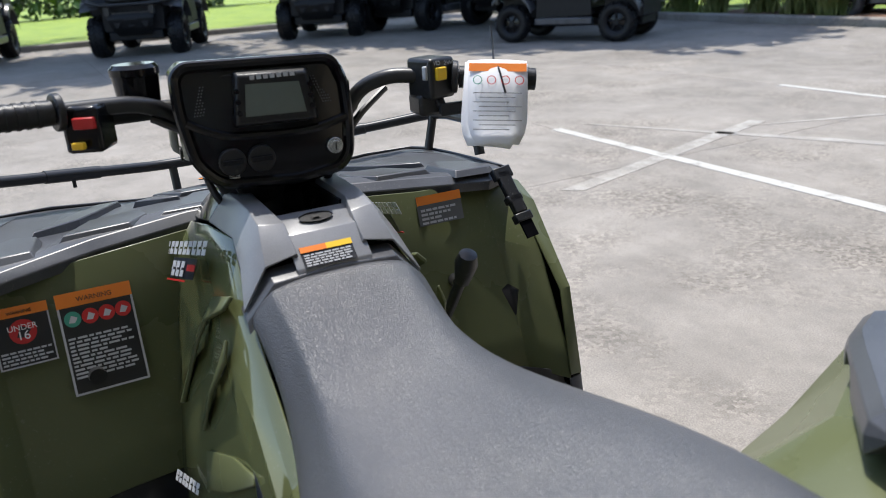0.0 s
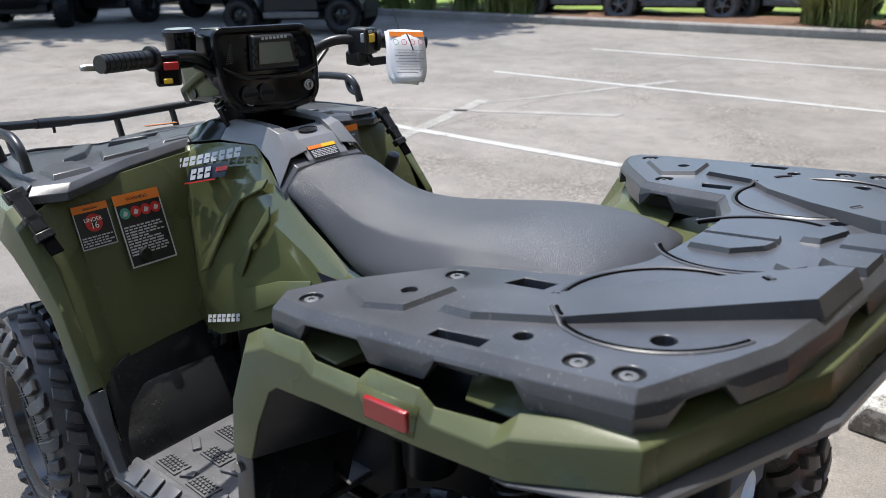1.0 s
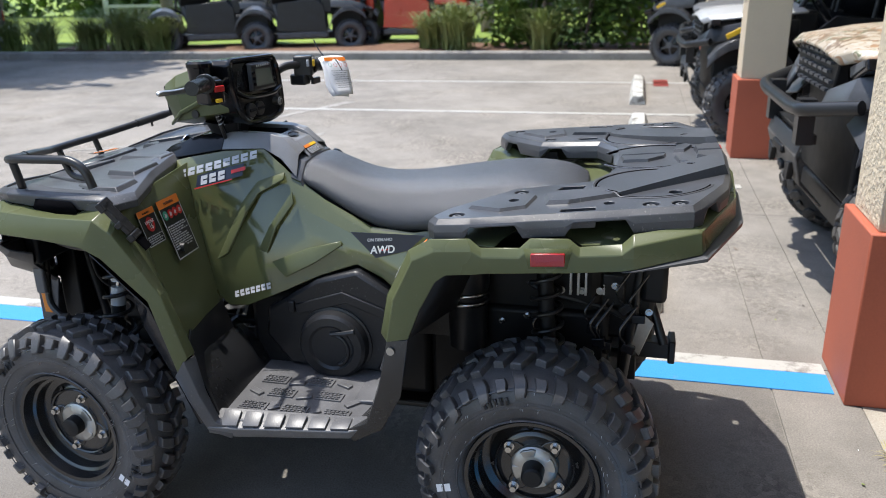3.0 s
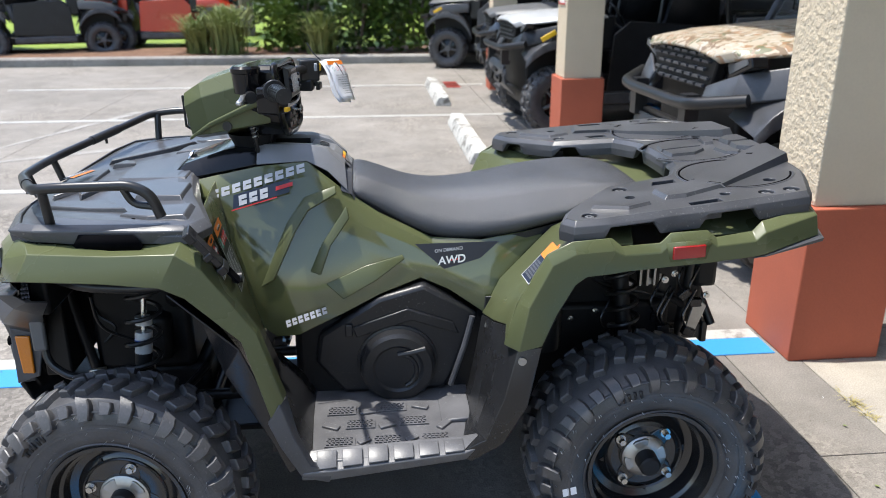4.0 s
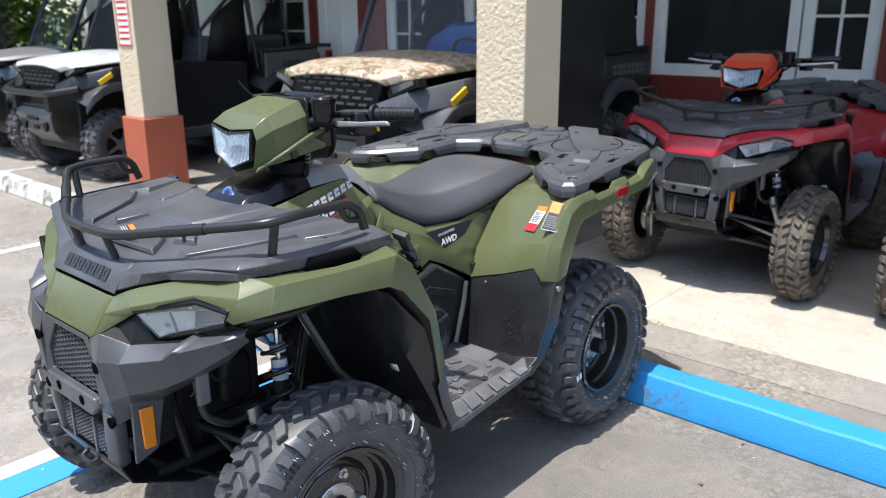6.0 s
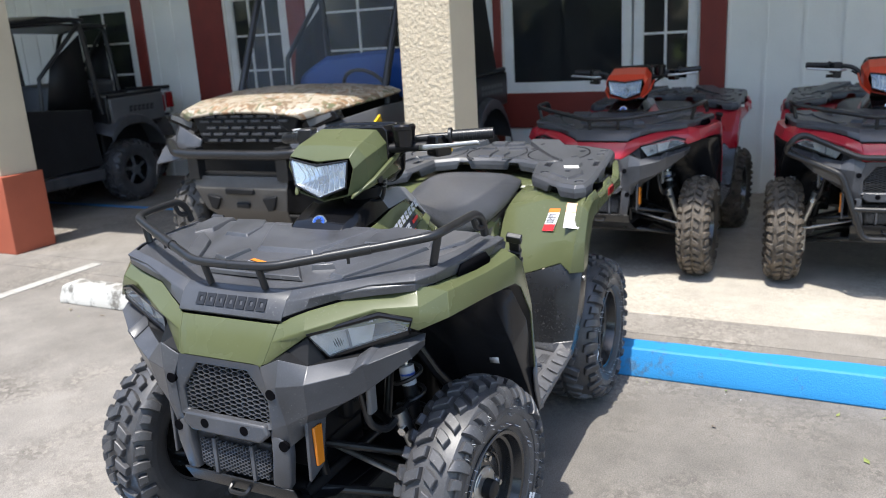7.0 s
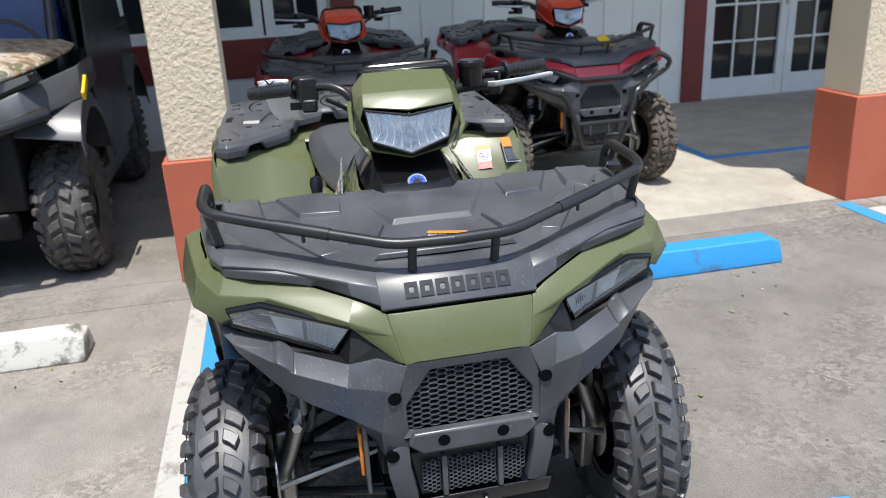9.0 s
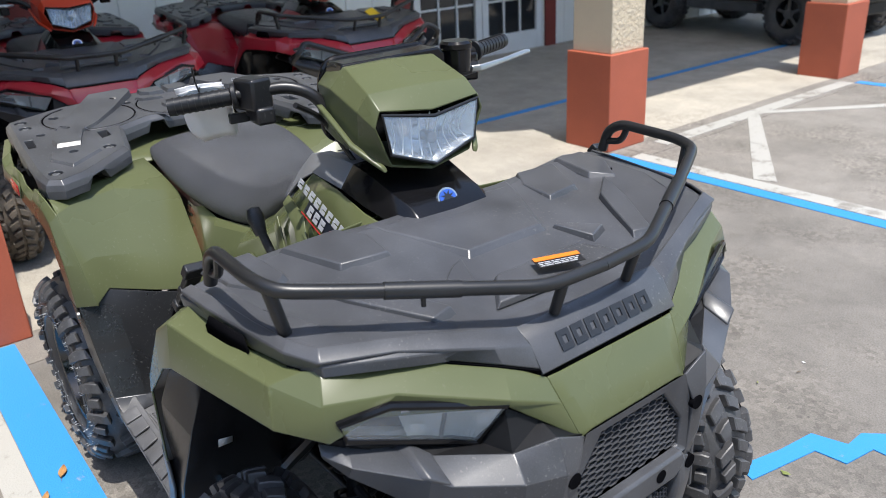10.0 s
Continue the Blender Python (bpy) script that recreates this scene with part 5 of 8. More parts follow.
            part("cap_tab", S(moved(box(-0.004, 0.004, -0.016, 0.016, -0.004, 0.004), Matrix.Translation(D(y, 1.119, 0.011)))), GLOSSBLACK, k, bevel=0.001)
        part("ignition_lock", S(joined(rod(D(-0.088, 1.122, -0.002), D(-0.088, 1.122, 0.008), 0.013, 20), rod(D(-0.088, 1.122, 0.008), D(-0.088, 1.122, 0.012), 0.009, 16))), STEEL, dash, "bright ignition lock", bevel=0.001)
        part("lock_slot", S(moved(box(-0.001, 0.001, -0.001, 0.001, -0.006, 0.006), Matrix.Translation(D(-0.088, 1.122, 0.0125)))), PRINT, dash)
        part("dash_label", S(bars([(0, k * 0.004, 0.016, 0.0022, 0) for k in range(3)], plane_frame(D(0.080, 1.088, 0.0015), (0, -1, 0), (0.10, 0, 1.0)))), PALEPRINT, dash, smooth=0)
        for y, lean_in in ((0.106, 1), (-0.088, -1)):
            spk = [(-0.010 + 0.0042 * c + lean_in * 0.0016 * r, 0.0045 * r, 0.0018, 0.0018, 0) for r in range(10) for c in range(2 + (r < 5) + (r < 3))]
            part("dot_texture", S(bars(spk, plane_frame(D(y, 1.190, 0.002), (0, -1, 0), (0.10, 0, 1.0)))), GREY, dash, smooth=0)

    # handlebars
    for s in sides:
        low = 0.031 if detail and s < 0 else 0.0
        bar = [(0.330, 0.070, 1.075), (0.300, 0.105, 1.130), (0.285, 0.150, 1.200), (0.262, 0.195, 1.218), (0.180, 0.410, 1.227 - low)]
        part("handlebar", S(tube([flip(p, s) for p in bar], 0.0125, 12, rounded=0.05)), TUBE, q, "black steel handlebar")
        inner, outer = Vector((0.2205, 0.304, 1.2226 - low * 0.5)), Vector((0.178, 0.415, 1.227 - low))
        g = part("grip", S(tube([flip(inner.lerp(outer, f), s) for f in (-0.03, 0.0, 1.0)], 0.0175, 16)), GRAIN, q, "black rubber grip")
        for k in range(8):
            t = 0.1 + k * 0.11
            part("grip_rib", S(rod(flip(inner.lerp(outer, t), s), flip(inner.lerp(outer, t + 0.045), s), 0.0187, 16)), GRAIN, g)
        part("grip_collar", S(rod(flip(inner.lerp(outer, -0.14), s), flip(inner.lerp(outer, -0.05), s), 0.026, 20)), GRAIN, g, bevel=0.002)
        swx = S(moved(box(-0.030, 0.030, -0.026, 0.026, -0.036, 0.028), Matrix.Translation(flip((0.238, 0.258, 1.214 if s < 0 else 1.200), s)) @ Matrix.Rotation(radians(-20 * s), 4, "Z")))
        sw = part("switch_block", swx, GLOSSBLACK if s > 0 else GRAIN, q, "black switch housing", bevel=0.006)
        if detail:
            def pad(y, z, w, h, mt, nm, lb=""):
                part(nm, S(moved(box(-0.005, 0.004, -w / 2, w / 2, -h / 2, h / 2), Matrix.Translation((0.2075 - (abs(y) - 0.258) * 0.36, y, z + 0.008)) @ Matrix.Rotation(radians(-20 * s), 4, "Z"))), mt, sw, lb, bevel=0.002)
            if s > 0:
                pad(0.262, 1.198, 0.030, 0.016, REDPRINT, "kill_switch", "red kill switch")
                pad(0.274, 1.169, 0.018, 0.010, YELLOW, "override_button", "yellow override button")
                pad(0.250, 1.169, 0.016, 0.010, PALEPRINT, "switch_legend")
            else:
                pad(-0.262, 1.210, 0.020, 0.020, YELLOW, "drive_switch", "yellow drive mode switch")
                pad(-0.241, 1.212, 0.012, 0.022, PALEPRINT, "switch_legend")
                lettering("lettering", "AWD  2WD", 0.009, PALEPRINT, sw, STEER @ plane_frame((0.2080, -0.240, 1.232), (-0.36, -1, 0), (0, 0, 1)))
        if s > 0:
            res = S(moved(lathe([(0.0, 0.0), (0.0, 0.030), (0.048, 0.034), (0.050, 0.036), (0.060, 0.036), (0.066, 0.030), (0.066, 0.0)], 24, "z"), Matrix.Translation((0.315, 0.185, 1.203))))
            part("brake_reservoir", res, GLOSSBLACK, q, "gloss black brake fluid reservoir")
            part("master_cylinder", S(rod((0.325, 0.135, 1.196), (0.290, 0.250, 1.200), 0.014)), DARK, q)
            part("brake_hose", S(tube([(0.327, 0.135, 1.196), (0.335, 0.12, 1.15), (0.32, 0.10, 1.05), (0.33, 0.06, 0.99)], 0.006, 8, rounded=0.03)), TUBE, q)
            part("hose_spring", S(spring((0.333, 0.123, 1.165), (0.322, 0.102, 1.075), 0.008, 8, 0.002)), ALLOY, q)
        else:
            part("thumb_throttle", S(joined(rod((0.235, -0.262, 1.19), (0.215, -0.265, 1.165), 0.008), moved(box(-0.006, 0.006, -0.035, 0.012, -0.010, 0.010), Matrix.Translation((0.212, -0.272, 1.160))))), GRAIN, q, bevel=0.003)
            part("throttle_housing", S(moved(box(-0.028, 0.028, -0.020, 0.020, -0.055, -0.02), Matrix.Translation((0.250, -0.250, 1.205)))), GRAIN, q, bevel=0.006)
        lever = [[(0.300, 0.205, 1.206), (0.300, 0.205, 1.192)], [(0.315, 0.250, 1.208), (0.318, 0.250, 1.192)], [(0.298, 0.330, 1.212), (0.302, 0.330, 1.200)], [(0.280, 0.408, 1.220), (0.285, 0.408, 1.208)], [(0.281, 0.420, 1.218), (0.285, 0.420, 1.210)]]
        if s > 0 or not detail:
            part("brake_lever", S(grid(flipped(lever, s))), ALLOY, q, "silver brake lever", bevel=0.003, solid=0.012)

    # front bumper and grille
    for s in sides:
        cheek = [
            [(1.018, 0.128, 0.760), (1.026, 0.150, 0.705), (1.022, 0.148, 0.600), (1.015, 0.135, 0.560)],
            [(1.018, 0.188, 0.788), (1.030, 0.180, 0.720), (1.016, 0.190, 0.615), (1.002, 0.186, 0.548)],
            [(0.975, 0.242, 0.762), (1.012, 0.250, 0.728), (0.995, 0.240, 0.640), (0.965, 0.200, 0.560)],
            [(0.905, 0.348, 0.774), (0.962, 0.350, 0.750), (0.950, 0.325, 0.668), (0.900, 0.235, 0.600)],
            [(0.880, 0.374, 0.790), (0.948, 0.380, 0.768), (0.925, 0.375, 0.695), (0.880, 0.265, 0.620)],
            [(0.850, 0.455, 0.812), (0.882, 0.470, 0.800), (0.852, 0.462, 0.762), (0.820, 0.400, 0.715)],
            [(0.824, 0.490, 0.822), (0.836, 0.494, 0.808), (0.815, 0.482, 0.785), (0.790, 0.430, 0.760)],
        ]
        # dark sill between the headlight and the cheek
        sill = [[(1.006, 0.132, 0.763), (1.014, 0.130, 0.764)], [(0.972, 0.182, 0.793), (1.014, 0.186, 0.784)], [(0.942, 0.228, 0.822), (0.972, 0.241, 0.760)], [(0.910, 0.262, 0.760), (0.934, 0.302, 0.765)], [(0.896, 0.300, 0.770), (0.905, 0.347, 0.772)], [(0.868, 0.400, 0.806), (0.862, 0.435, 0.805)], [(0.850, 0.464, 0.830), (0.828, 0.486, 0.820)]]
        part("headlight_sill", grid(flipped(sill, s)), DARK, q, "black sill under the headlight", solid=0.004, smooth=0)
        part("bumper_cheek", grid(flipped(cheek, s)), BLACK, q, "black front bumper cheek", bevel=0.004, solid=0.006, smooth=10)
        fin = [[(0.905, 0.346, 0.778), (0.960, 0.350, 0.754)], [(0.880, 0.374, 0.798), (0.952, 0.382, 0.776)], [(0.870, 0.392, 0.794), (0.932, 0.396, 0.770)]]
        part("bumper_fin", grid(flipped(fin, s)), BLACK, q, bevel=0.004, solid=0.008)
        lower = [[(1.016, 0.135, 0.592), (1.014, 0.186, 0.556)], [(1.020, 0.136, 0.520), (1.012, 0.184, 0.505)], [(1.015, 0.122, 0.432), (1.004, 0.168, 0.418)]]
        part("bumper_leg", grid(flipped(lower, s)), BLACK, q, bevel=0.006, solid=0.035)
        for y, z in ((0.160, 0.696), (0.172, 0.552)):
            part("bolt_recess", disc((1.0185 if z > 0.6 else 1.0065, s * y, z), 0.014, 0.010, "x", 20), HOLE, q, "black disc for the shade in a bolt hole")
        part("bolt_recess", disc((1.0225, s * 0.064, 0.583), 0.013, 0.0085, "x", 20), HOLE, q, "black disc for the shade in a bolt hole")
        holder = part("reflector_holder", moved(joined(prism([(0.90, 0.60), (0.985, 0.612), (0.99, 0.45), (0.93, 0.47)], s * 0.218, s * 0.228, "y")), Matrix.Identity(4)), BLACK, q, bevel=0.003)
        part("side_reflector", prism([(0.935, 0.590), (0.972, 0.592), (0.968, 0.484), (0.938, 0.482)], s * 0.2285, s * 0.237, "y"), AMBER, holder, "amber side reflector", bevel=0.003)
        # headlamps
        hl = [(0.948, 0.230, 0.832), (0.890, 0.402, 0.880), (0.856, 0.470, 0.862), (0.860, 0.464, 0.834), (0.903, 0.300, 0.776), (0.915, 0.262, 0.762)]
        hl = [flip(p, s) for p in hl]
        mid_y, mid_z = sum(p[1] for p in hl) / 6, sum(p[2] for p in hl) / 6
        back_pts = [(x - 0.030, mid_y + (y - mid_y) * 0.72, mid_z + (z - mid_z) * 0.5) for x, y, z in hl]
        house = polys(hl + back_pts, [(6, 7, 8, 9, 10, 11)] + [(i, (i + 1) % 6, 6 + (i + 1) % 6, 6 + i) for i in range(6)])
        lamp = part("headlight", house, SILVERED, q, "clear headlight with bright reflector", smooth=0)
        part("headlight_bezel", tube(hl, 0.0075, 8, closed=True), GLOSSBLACK, lamp, "thin black bezel")
        ln = part("headlight_lens", polys([(x + 0.004, y, z) for x, y, z in hl], [(0, 1, 4, 5), (1, 2, 3, 4)]), LENS, lamp, "lens with a pale tint for reflected sky")
        ln.visible_shadow = False
        # fluted cup towards the nose, smooth bowl and light pipe towards the wheel
        top_a, top_b, low_a, low_b = Vector(hl[0]), Vector(hl[1]), Vector(hl[5]), Vector(hl[4]).lerp(Vector(hl[3]), 0.45)
        for name, f0, f1, steps, deep, flute in (("fluted_cup", 0.05, 0.50, 22, 0.012, 0.005), ("lamp_bowl", 0.54, 0.96, 10, 0.012, 0.0)):
            cup = []
            for k in range(steps + 1):
                f = f0 + (f1 - f0) * k / steps
                d = 0.004 + deep * math.sin(math.pi * k / steps) + flute * (k % 2)
                hi, lo = top_a.lerp(top_b, f), low_a.lerp(low_b, f)
                cup.append([tuple(hi.lerp(lo, g) - Vector((d * e, 0, 0))) for g, e in ((0.08, 0.4), (0.35, 0.9), (0.65, 1.0), (0.92, 0.5))])
            part(name, grid(cup), SILVERED, lamp, "bright fluted reflector cup" if flute else "bright smooth reflector bowl", smooth=20)
        part("lamp_divider", rod(top_a.lerp(top_b, 0.52) - Vector((0.004, 0, 0)), low_a.lerp(low_b, 0.52) - Vector((0.004, 0, 0)), 0.004, 8), GREY, lamp)
        part("light_pipe", rod(top_a.lerp(low_a, 0.16).lerp(top_b.lerp(low_b, 0.16), 0.12) - Vector((0.003, 0, 0)), top_a.lerp(low_a, 0.16).lerp(top_b.lerp(low_b, 0.16), 0.92) - Vector((0.003, 0, 0)), 0.0035, 8), LIGHTGREY, lamp, "pale light pipe")
        sur = [(0.962, 0.200, 0.800), (0.950, 0.226, 0.838), (0.880, 0.412, 0.890), (0.840, 0.480, 0.866), (0.842, 0.472, 0.822), (0.900, 0.310, 0.765), (0.930, 0.250, 0.742)]
        part("headlight_surround", polys([flip((x - 0.022, y, z), s) for x, y, z in sur], [tuple(range(7))]), GRAIN, q, solid=0.006)
    grille_frame = [(-0.128, 0.766), (0.128, 0.766), (0.150, 0.700), (0.148, 0.595), (-0.148, 0.595), (-0.150, 0.700)]
    hole = [(-0.080, 0.742), (0.080, 0.742), (0.136, 0.665), (0.134, 0.606), (-0.134, 0.606), (-0.136, 0.665)]
    part("grille_frame", polys([(1.020, y, z) for y, z in grille_frame] + [(1.012, y, z) for y, z in hole] + [(0.985, y, z) for y, z in hole], [(i, (i + 1) % 6, 6 + (i + 1) % 6, 6 + i) for i in range(6)] + [(6 + i, 6 + (i + 1) % 6, 12 + (i + 1) % 6, 12 + i) for i in range(6)]), BLACK, q, "black grille frame", bevel=0.003)
    net = hexnet(-0.152, 0.152, 0.600, 0.745, 0.038, 0.165, 0.0011, lambda u, v: abs(u) < 0.140 - max(0.0, v - 0.665) * 0.72 and 0.606 < v < 0.742)
    part("grille_mesh", moved(net, Matrix.Translation((1.006, 0, 0))), BLACK, q, "black honeycomb grille", smooth=0)
    part("bumper_bar", prism([(-0.128, 0.606), (0.128, 0.606), (0.140, 0.580), (0.110, 0.555), (-0.110, 0.555), (-0.140, 0.580)], 0.99, 1.030, "x"), BLACK, q, bevel=0.006)
    net2 = hexnet(-0.125, 0.125, 0.435, 0.530, 0.019, 0.27, 0.0010, lambda u, v: abs(u) < 0.115 - max(0.0, 0.47 - v) * 0.4 and 0.442 < v < 0.522 and abs(abs(u) - 0.062) > 0.012)
    tagged(part("lower_grille_mesh", moved(net2, Matrix.Translation((1.008, 0, 0))), BLACK, q, smooth=0), kind="stuff")
    part("lower_grille", prism([(-0.135, 0.54), (0.135, 0.54), (0.116, 0.430), (-0.116, 0.430)], 0.980, 0.996, "x"), GRAIN, q, bevel=0.004)
    for y in (-0.062, 0.062):
        part("grille_rib", box(0.994, 1.012, y - 0.006, y + 0.006, 0.43, 0.53), BLACK, q, bevel=0.002)
    part("skid_plate", grid([[(1.010, y, 0.425), (0.985, y, 0.375), (0.82, y * 0.95, 0.295), (0.40, y, 0.262)] for y in (-0.18, 0, 0.18)]), GRAIN, q, bevel=0.005, solid=0.006)
    part("tow_loop", tube([(0.99, -0.03, 0.40), (1.015, -0.028, 0.385), (1.015, 0.028, 0.385), (0.99, 0.03, 0.40)], 0.006, 8, rounded=0.02), TUBE, q)

    # dark core: frame, radiator, engine and gear cases
    # last box is added near-black backing for the shaded gap above the nose panel
    part("front_bulkhead", joined(box(0.80, 0.845, -0.40, 0.40, 0.715, 0.875), box(0.80, 0.90, -0.17, 0.17, 0.70, 0.85), box(0.88, 0.945, -0.16, 0.16, 0.80, 0.866)), DARK, q, "black bulkhead behind the headlights and dark backing of the nose gap", bevel=0.01)
    # added dark bulk that stops bright ground showing through the wheel wells
    part("clutter_block", joined(box(0.55, 0.82, -0.12, 0.12, 0.42, 0.72), box(0.60, 0.70, -0.16, 0.16, 0.46, 0.60)), DARK, q, "black block added for the dark clutter behind the suspension", bevel=0.02)
    part("deck_underlay", box(0.47, 0.78, -0.46, 0.46, 0.870, 0.932), DARK, q, "black tray under the front rack", bevel=0.01)
    part("radiator", box(0.86, 0.93, -0.19, 0.19, 0.45, 0.74), DARK, q, "black radiator core", bevel=0.006)
    part("frame", joined(*[rod((0.90, s * 0.13, z0), (-0.85, s * 0.13, z1), 0.016) for s in sides for z0, z1 in ((0.34, 0.33), (0.70, 0.80))], *[rod((x, -0.13, z), (x, 0.13, z), 0.014) for x, z in ((0.88, 0.35), (0.5, 0.34), (-0.5, 0.33), (-0.84, 0.34))], *[rod((x0, s * 0.13, 0.34), (x1, s * 0.13, 0.74), 0.014) for s in sides for x0, x1 in ((0.80, 0.88), (0.45, 0.35), (-0.45, -0.40), (-0.84, -0.88))]), TUBE, q, "black tubular steel frame")
    part("engine_block", joined(box(-0.30, 0.26, -0.19, 0.20, 0.30, 0.60), box(-0.20, 0.15, -0.14, 0.14, 0.58, 0.80)), DARK, q, "black engine and gearbox block", bevel=0.02)
    part("rear_gearcase", box(-0.80, -0.42, -0.12, 0.12, 0.26, 0.44), DARK, q, bevel=0.02)
    part("front_gearcase", box(0.52, 0.76, -0.09, 0.09, 0.28, 0.42), DARK, q, bevel=0.02)
    part("floor_pan", box(-0.75, 0.72, -0.20, 0.20, 0.255, 0.275), GRAIN, q, bevel=0.006)
    part("inner_shroud", joined(box(0.34, 0.62, -0.13, 0.13, 0.60, 0.93)), DARK, q, bevel=0.03)
    part("under_seat_box", box(-0.78, -0.26, -0.17, 0.17, 0.56, 0.84), DARK, q, bevel=0.03)

    # suspension
    for s in sides:
        w = (0.6415, 0.40)
        for z0, z1, x0, x1 in ((0.30, 0.24, 0.50, 0.80), (0.42, 0.37, 0.52, 0.76)):
            part("front_a_arm", joined(tube([flip((x0, 0.11, z0), s), flip((w[0], w[1], z1), s)], 0.012), tube([flip((x1, 0.11, z0), s), flip((w[0], w[1], z1), s)], 0.012)), TUBE, q, "black tubular suspension arm")
        part("tie_rod", rod(flip((0.72, 0.08, 0.40), s), flip((0.74, 0.42, 0.33), s), 0.008), ALLOY, q)
        part("front_axle", rod(flip((w[0], 0.08, 0.34), s), flip((w[0], 0.47, 0.303), s), 0.013), DARK, q)
        boot = lathe([(0.0, 0.022), (0.012, 0.038), (0.02, 0.030), (0.032, 0.044), (0.040, 0.034), (0.055, 0.050), (0.075, 0.050)], 20)
        part("axle_boot", moved(boot, Matrix.Translation((w[0], s * 0.345, 0.315)) @ Matrix.Diagonal((1, s, 1, 1))), RUBBER, q)
        part("front_knuckle", prism([(-0.03, 0.17), (0.03, 0.17), (0.045, 0.30), (0.03, 0.44), (-0.03, 0.44), (-0.045, 0.30)], s * 0.385, s * 0.425, "y"), ALLOY, q, "cast grey steering knuckle", bevel=0.008, at=Matrix.Translation((w[0], 0, 0)))
        part("brake_disc", moved(lathe([(0, 0.03), (0, 0.10), (0.005, 0.10), (0.005, 0.03)], 28), Matrix.Translation((w[0], s * 0.43, 0.303))), STEEL, q)
        top, bot = flip((0.610, 0.285, 0.800), s), flip((0.640, 0.355, 0.350), s)
        part("front_shock", rod(tuple(Vector(top).lerp(Vector(bot), 0.50)), bot, 0.021), DARK, q, "black front shock absorber")
        part("shock_rod", rod(top, tuple(Vector(top).lerp(Vector(bot), 0.40)), 0.007), STEEL, q, "bright shock rod")
        part("shock_collar", rod(tuple(Vector(top).lerp(Vector(bot), 0.30)), tuple(Vector(top).lerp(Vector(bot), 0.345)), 0.021, 20), LIGHTGREY, q, "silver shock collar")
        part("shock_sleeve", rod(tuple(Vector(top).lerp(Vector(bot), 0.385)), tuple(Vector(top).lerp(Vector(bot), 0.505)), 0.0215, 20), LIGHTGREY, q, "silver shock body with blue label")
        part("shock_spring", spring(tuple(Vector(top).lerp(Vector(bot), 0.12)), tuple(Vector(top).lerp(Vector(bot), 0.78)), 0.040, 5.0, 0.0062, 8), TUBE, q, "black coil spring")
        part("knuckle_arm", rod(flip((0.735, 0.345, 0.545), s), flip((0.700, 0.425, 0.310), s), 0.021, 16), ALLOY, q, "cast grey steering arm")
        part("knuckle_bolt", disc(flip((0.745, 0.365, 0.50), s), 0.012, 0.02, "x", 6), STEEL, q)
        part("shock_band", rod(tuple(Vector(top).lerp(Vector(bot), 0.43)), tuple(Vector(top).lerp(Vector(bot), 0.442)), 0.0222, 20), BLUEPRINT, q)
        part("stay_bar", tube([flip(p, s) for p in ((0.865, 0.30, 0.72), (0.860, 0.33, 0.56), (0.80, 0.345, 0.52), (0.60, 0.33, 0.54))], 0.010, 10, rounded=0.03), TUBE, q)
        part("side_plate", box(0.845, 0.880, s * 0.335, s * 0.350, 0.60, 0.73), GREY, q, "grey side plate", bevel=0.006)
        bar = part("cross_tube", tube([flip(p, s) for p in ((0.36, 0.34, 0.775), (0.60, 0.37, 0.765), (0.73, 0.37, 0.775), (0.84, 0.33, 0.80))], 0.014, 12, rounded=0.04), TUBE, q, "black bent cross tube")
        part("tube_label", tube([flip(p, s) for p in ((0.435, 0.3495, 0.772), (0.465, 0.353, 0.7706))], 0.0148, 12), PAPER, bar, "small white tube label")
        part("inner_strut", tube([flip(p, s) for p in ((0.50, 0.16, 0.80), (0.42, 0.30, 0.52), (0.32, 0.33, 0.40))], 0.016, 8), TUBE, q)
        part("wheel_well_guard", grid(flipped([[(0.465, 0.24, 0.80), (0.455, 0.50, 0.82), (0.478, 0.580, 0.832)], [(0.400, 0.25, 0.62), (0.380, 0.54, 0.62), (0.338, 0.570, 0.690)], [(0.325, 0.26, 0.42), (0.285, 0.55, 0.44), (0.268, 0.560, 0.505)], [(0.26, 0.26, 0.345), (0.25, 0.55, 0.35), (0.236, 0.553, 0.36)]], s)), SHEEN, q, "black wheel well guard", bevel=0.006, solid=0.005)
        for k in range(3):
            part("guard_rib", box(0.285, 0.300, s * (0.32 + 0.07 * k), s * (0.335 + 0.07 * k), 0.36, 0.46), GRAIN, q)
        part("guard_label", polys([flip(p, s) for p in ((0.352, 0.455, 0.575), (0.351, 0.485, 0.575), (0.341, 0.485, 0.545), (0.342, 0.455, 0.545))], [(0, 1, 2, 3)]), PAPER, q, "small white data label", solid=0.001, at=Matrix.Translation((0.012, 0, 0)))
        # rear
        part("rear_a_arm", joined(*[rod(flip((x, 0.12, z), s), flip((-0.6415, 0.33, z - 0.04), s), 0.013) for x in (-0.48, -0.80) for z in (0.30, 0.42)]), TUBE, q)
        part("rear_axle", rod(flip((-0.6415, 0.10, 0.33), s), flip((-0.6415, 0.40, 0.303), s), 0.013), DARK, q)
        part("rear_axle_boot", moved(lathe([(0.0, 0.022), (0.012, 0.038), (0.02, 0.030), (0.032, 0.044), (0.040, 0.034), (0.055, 0.050), (0.075, 0.050)], 20), Matrix.Translation((-0.6415, s * 0.25, 0.315)) @ Matrix.Diagonal((1, s, 1, 1))), RUBBER, q)
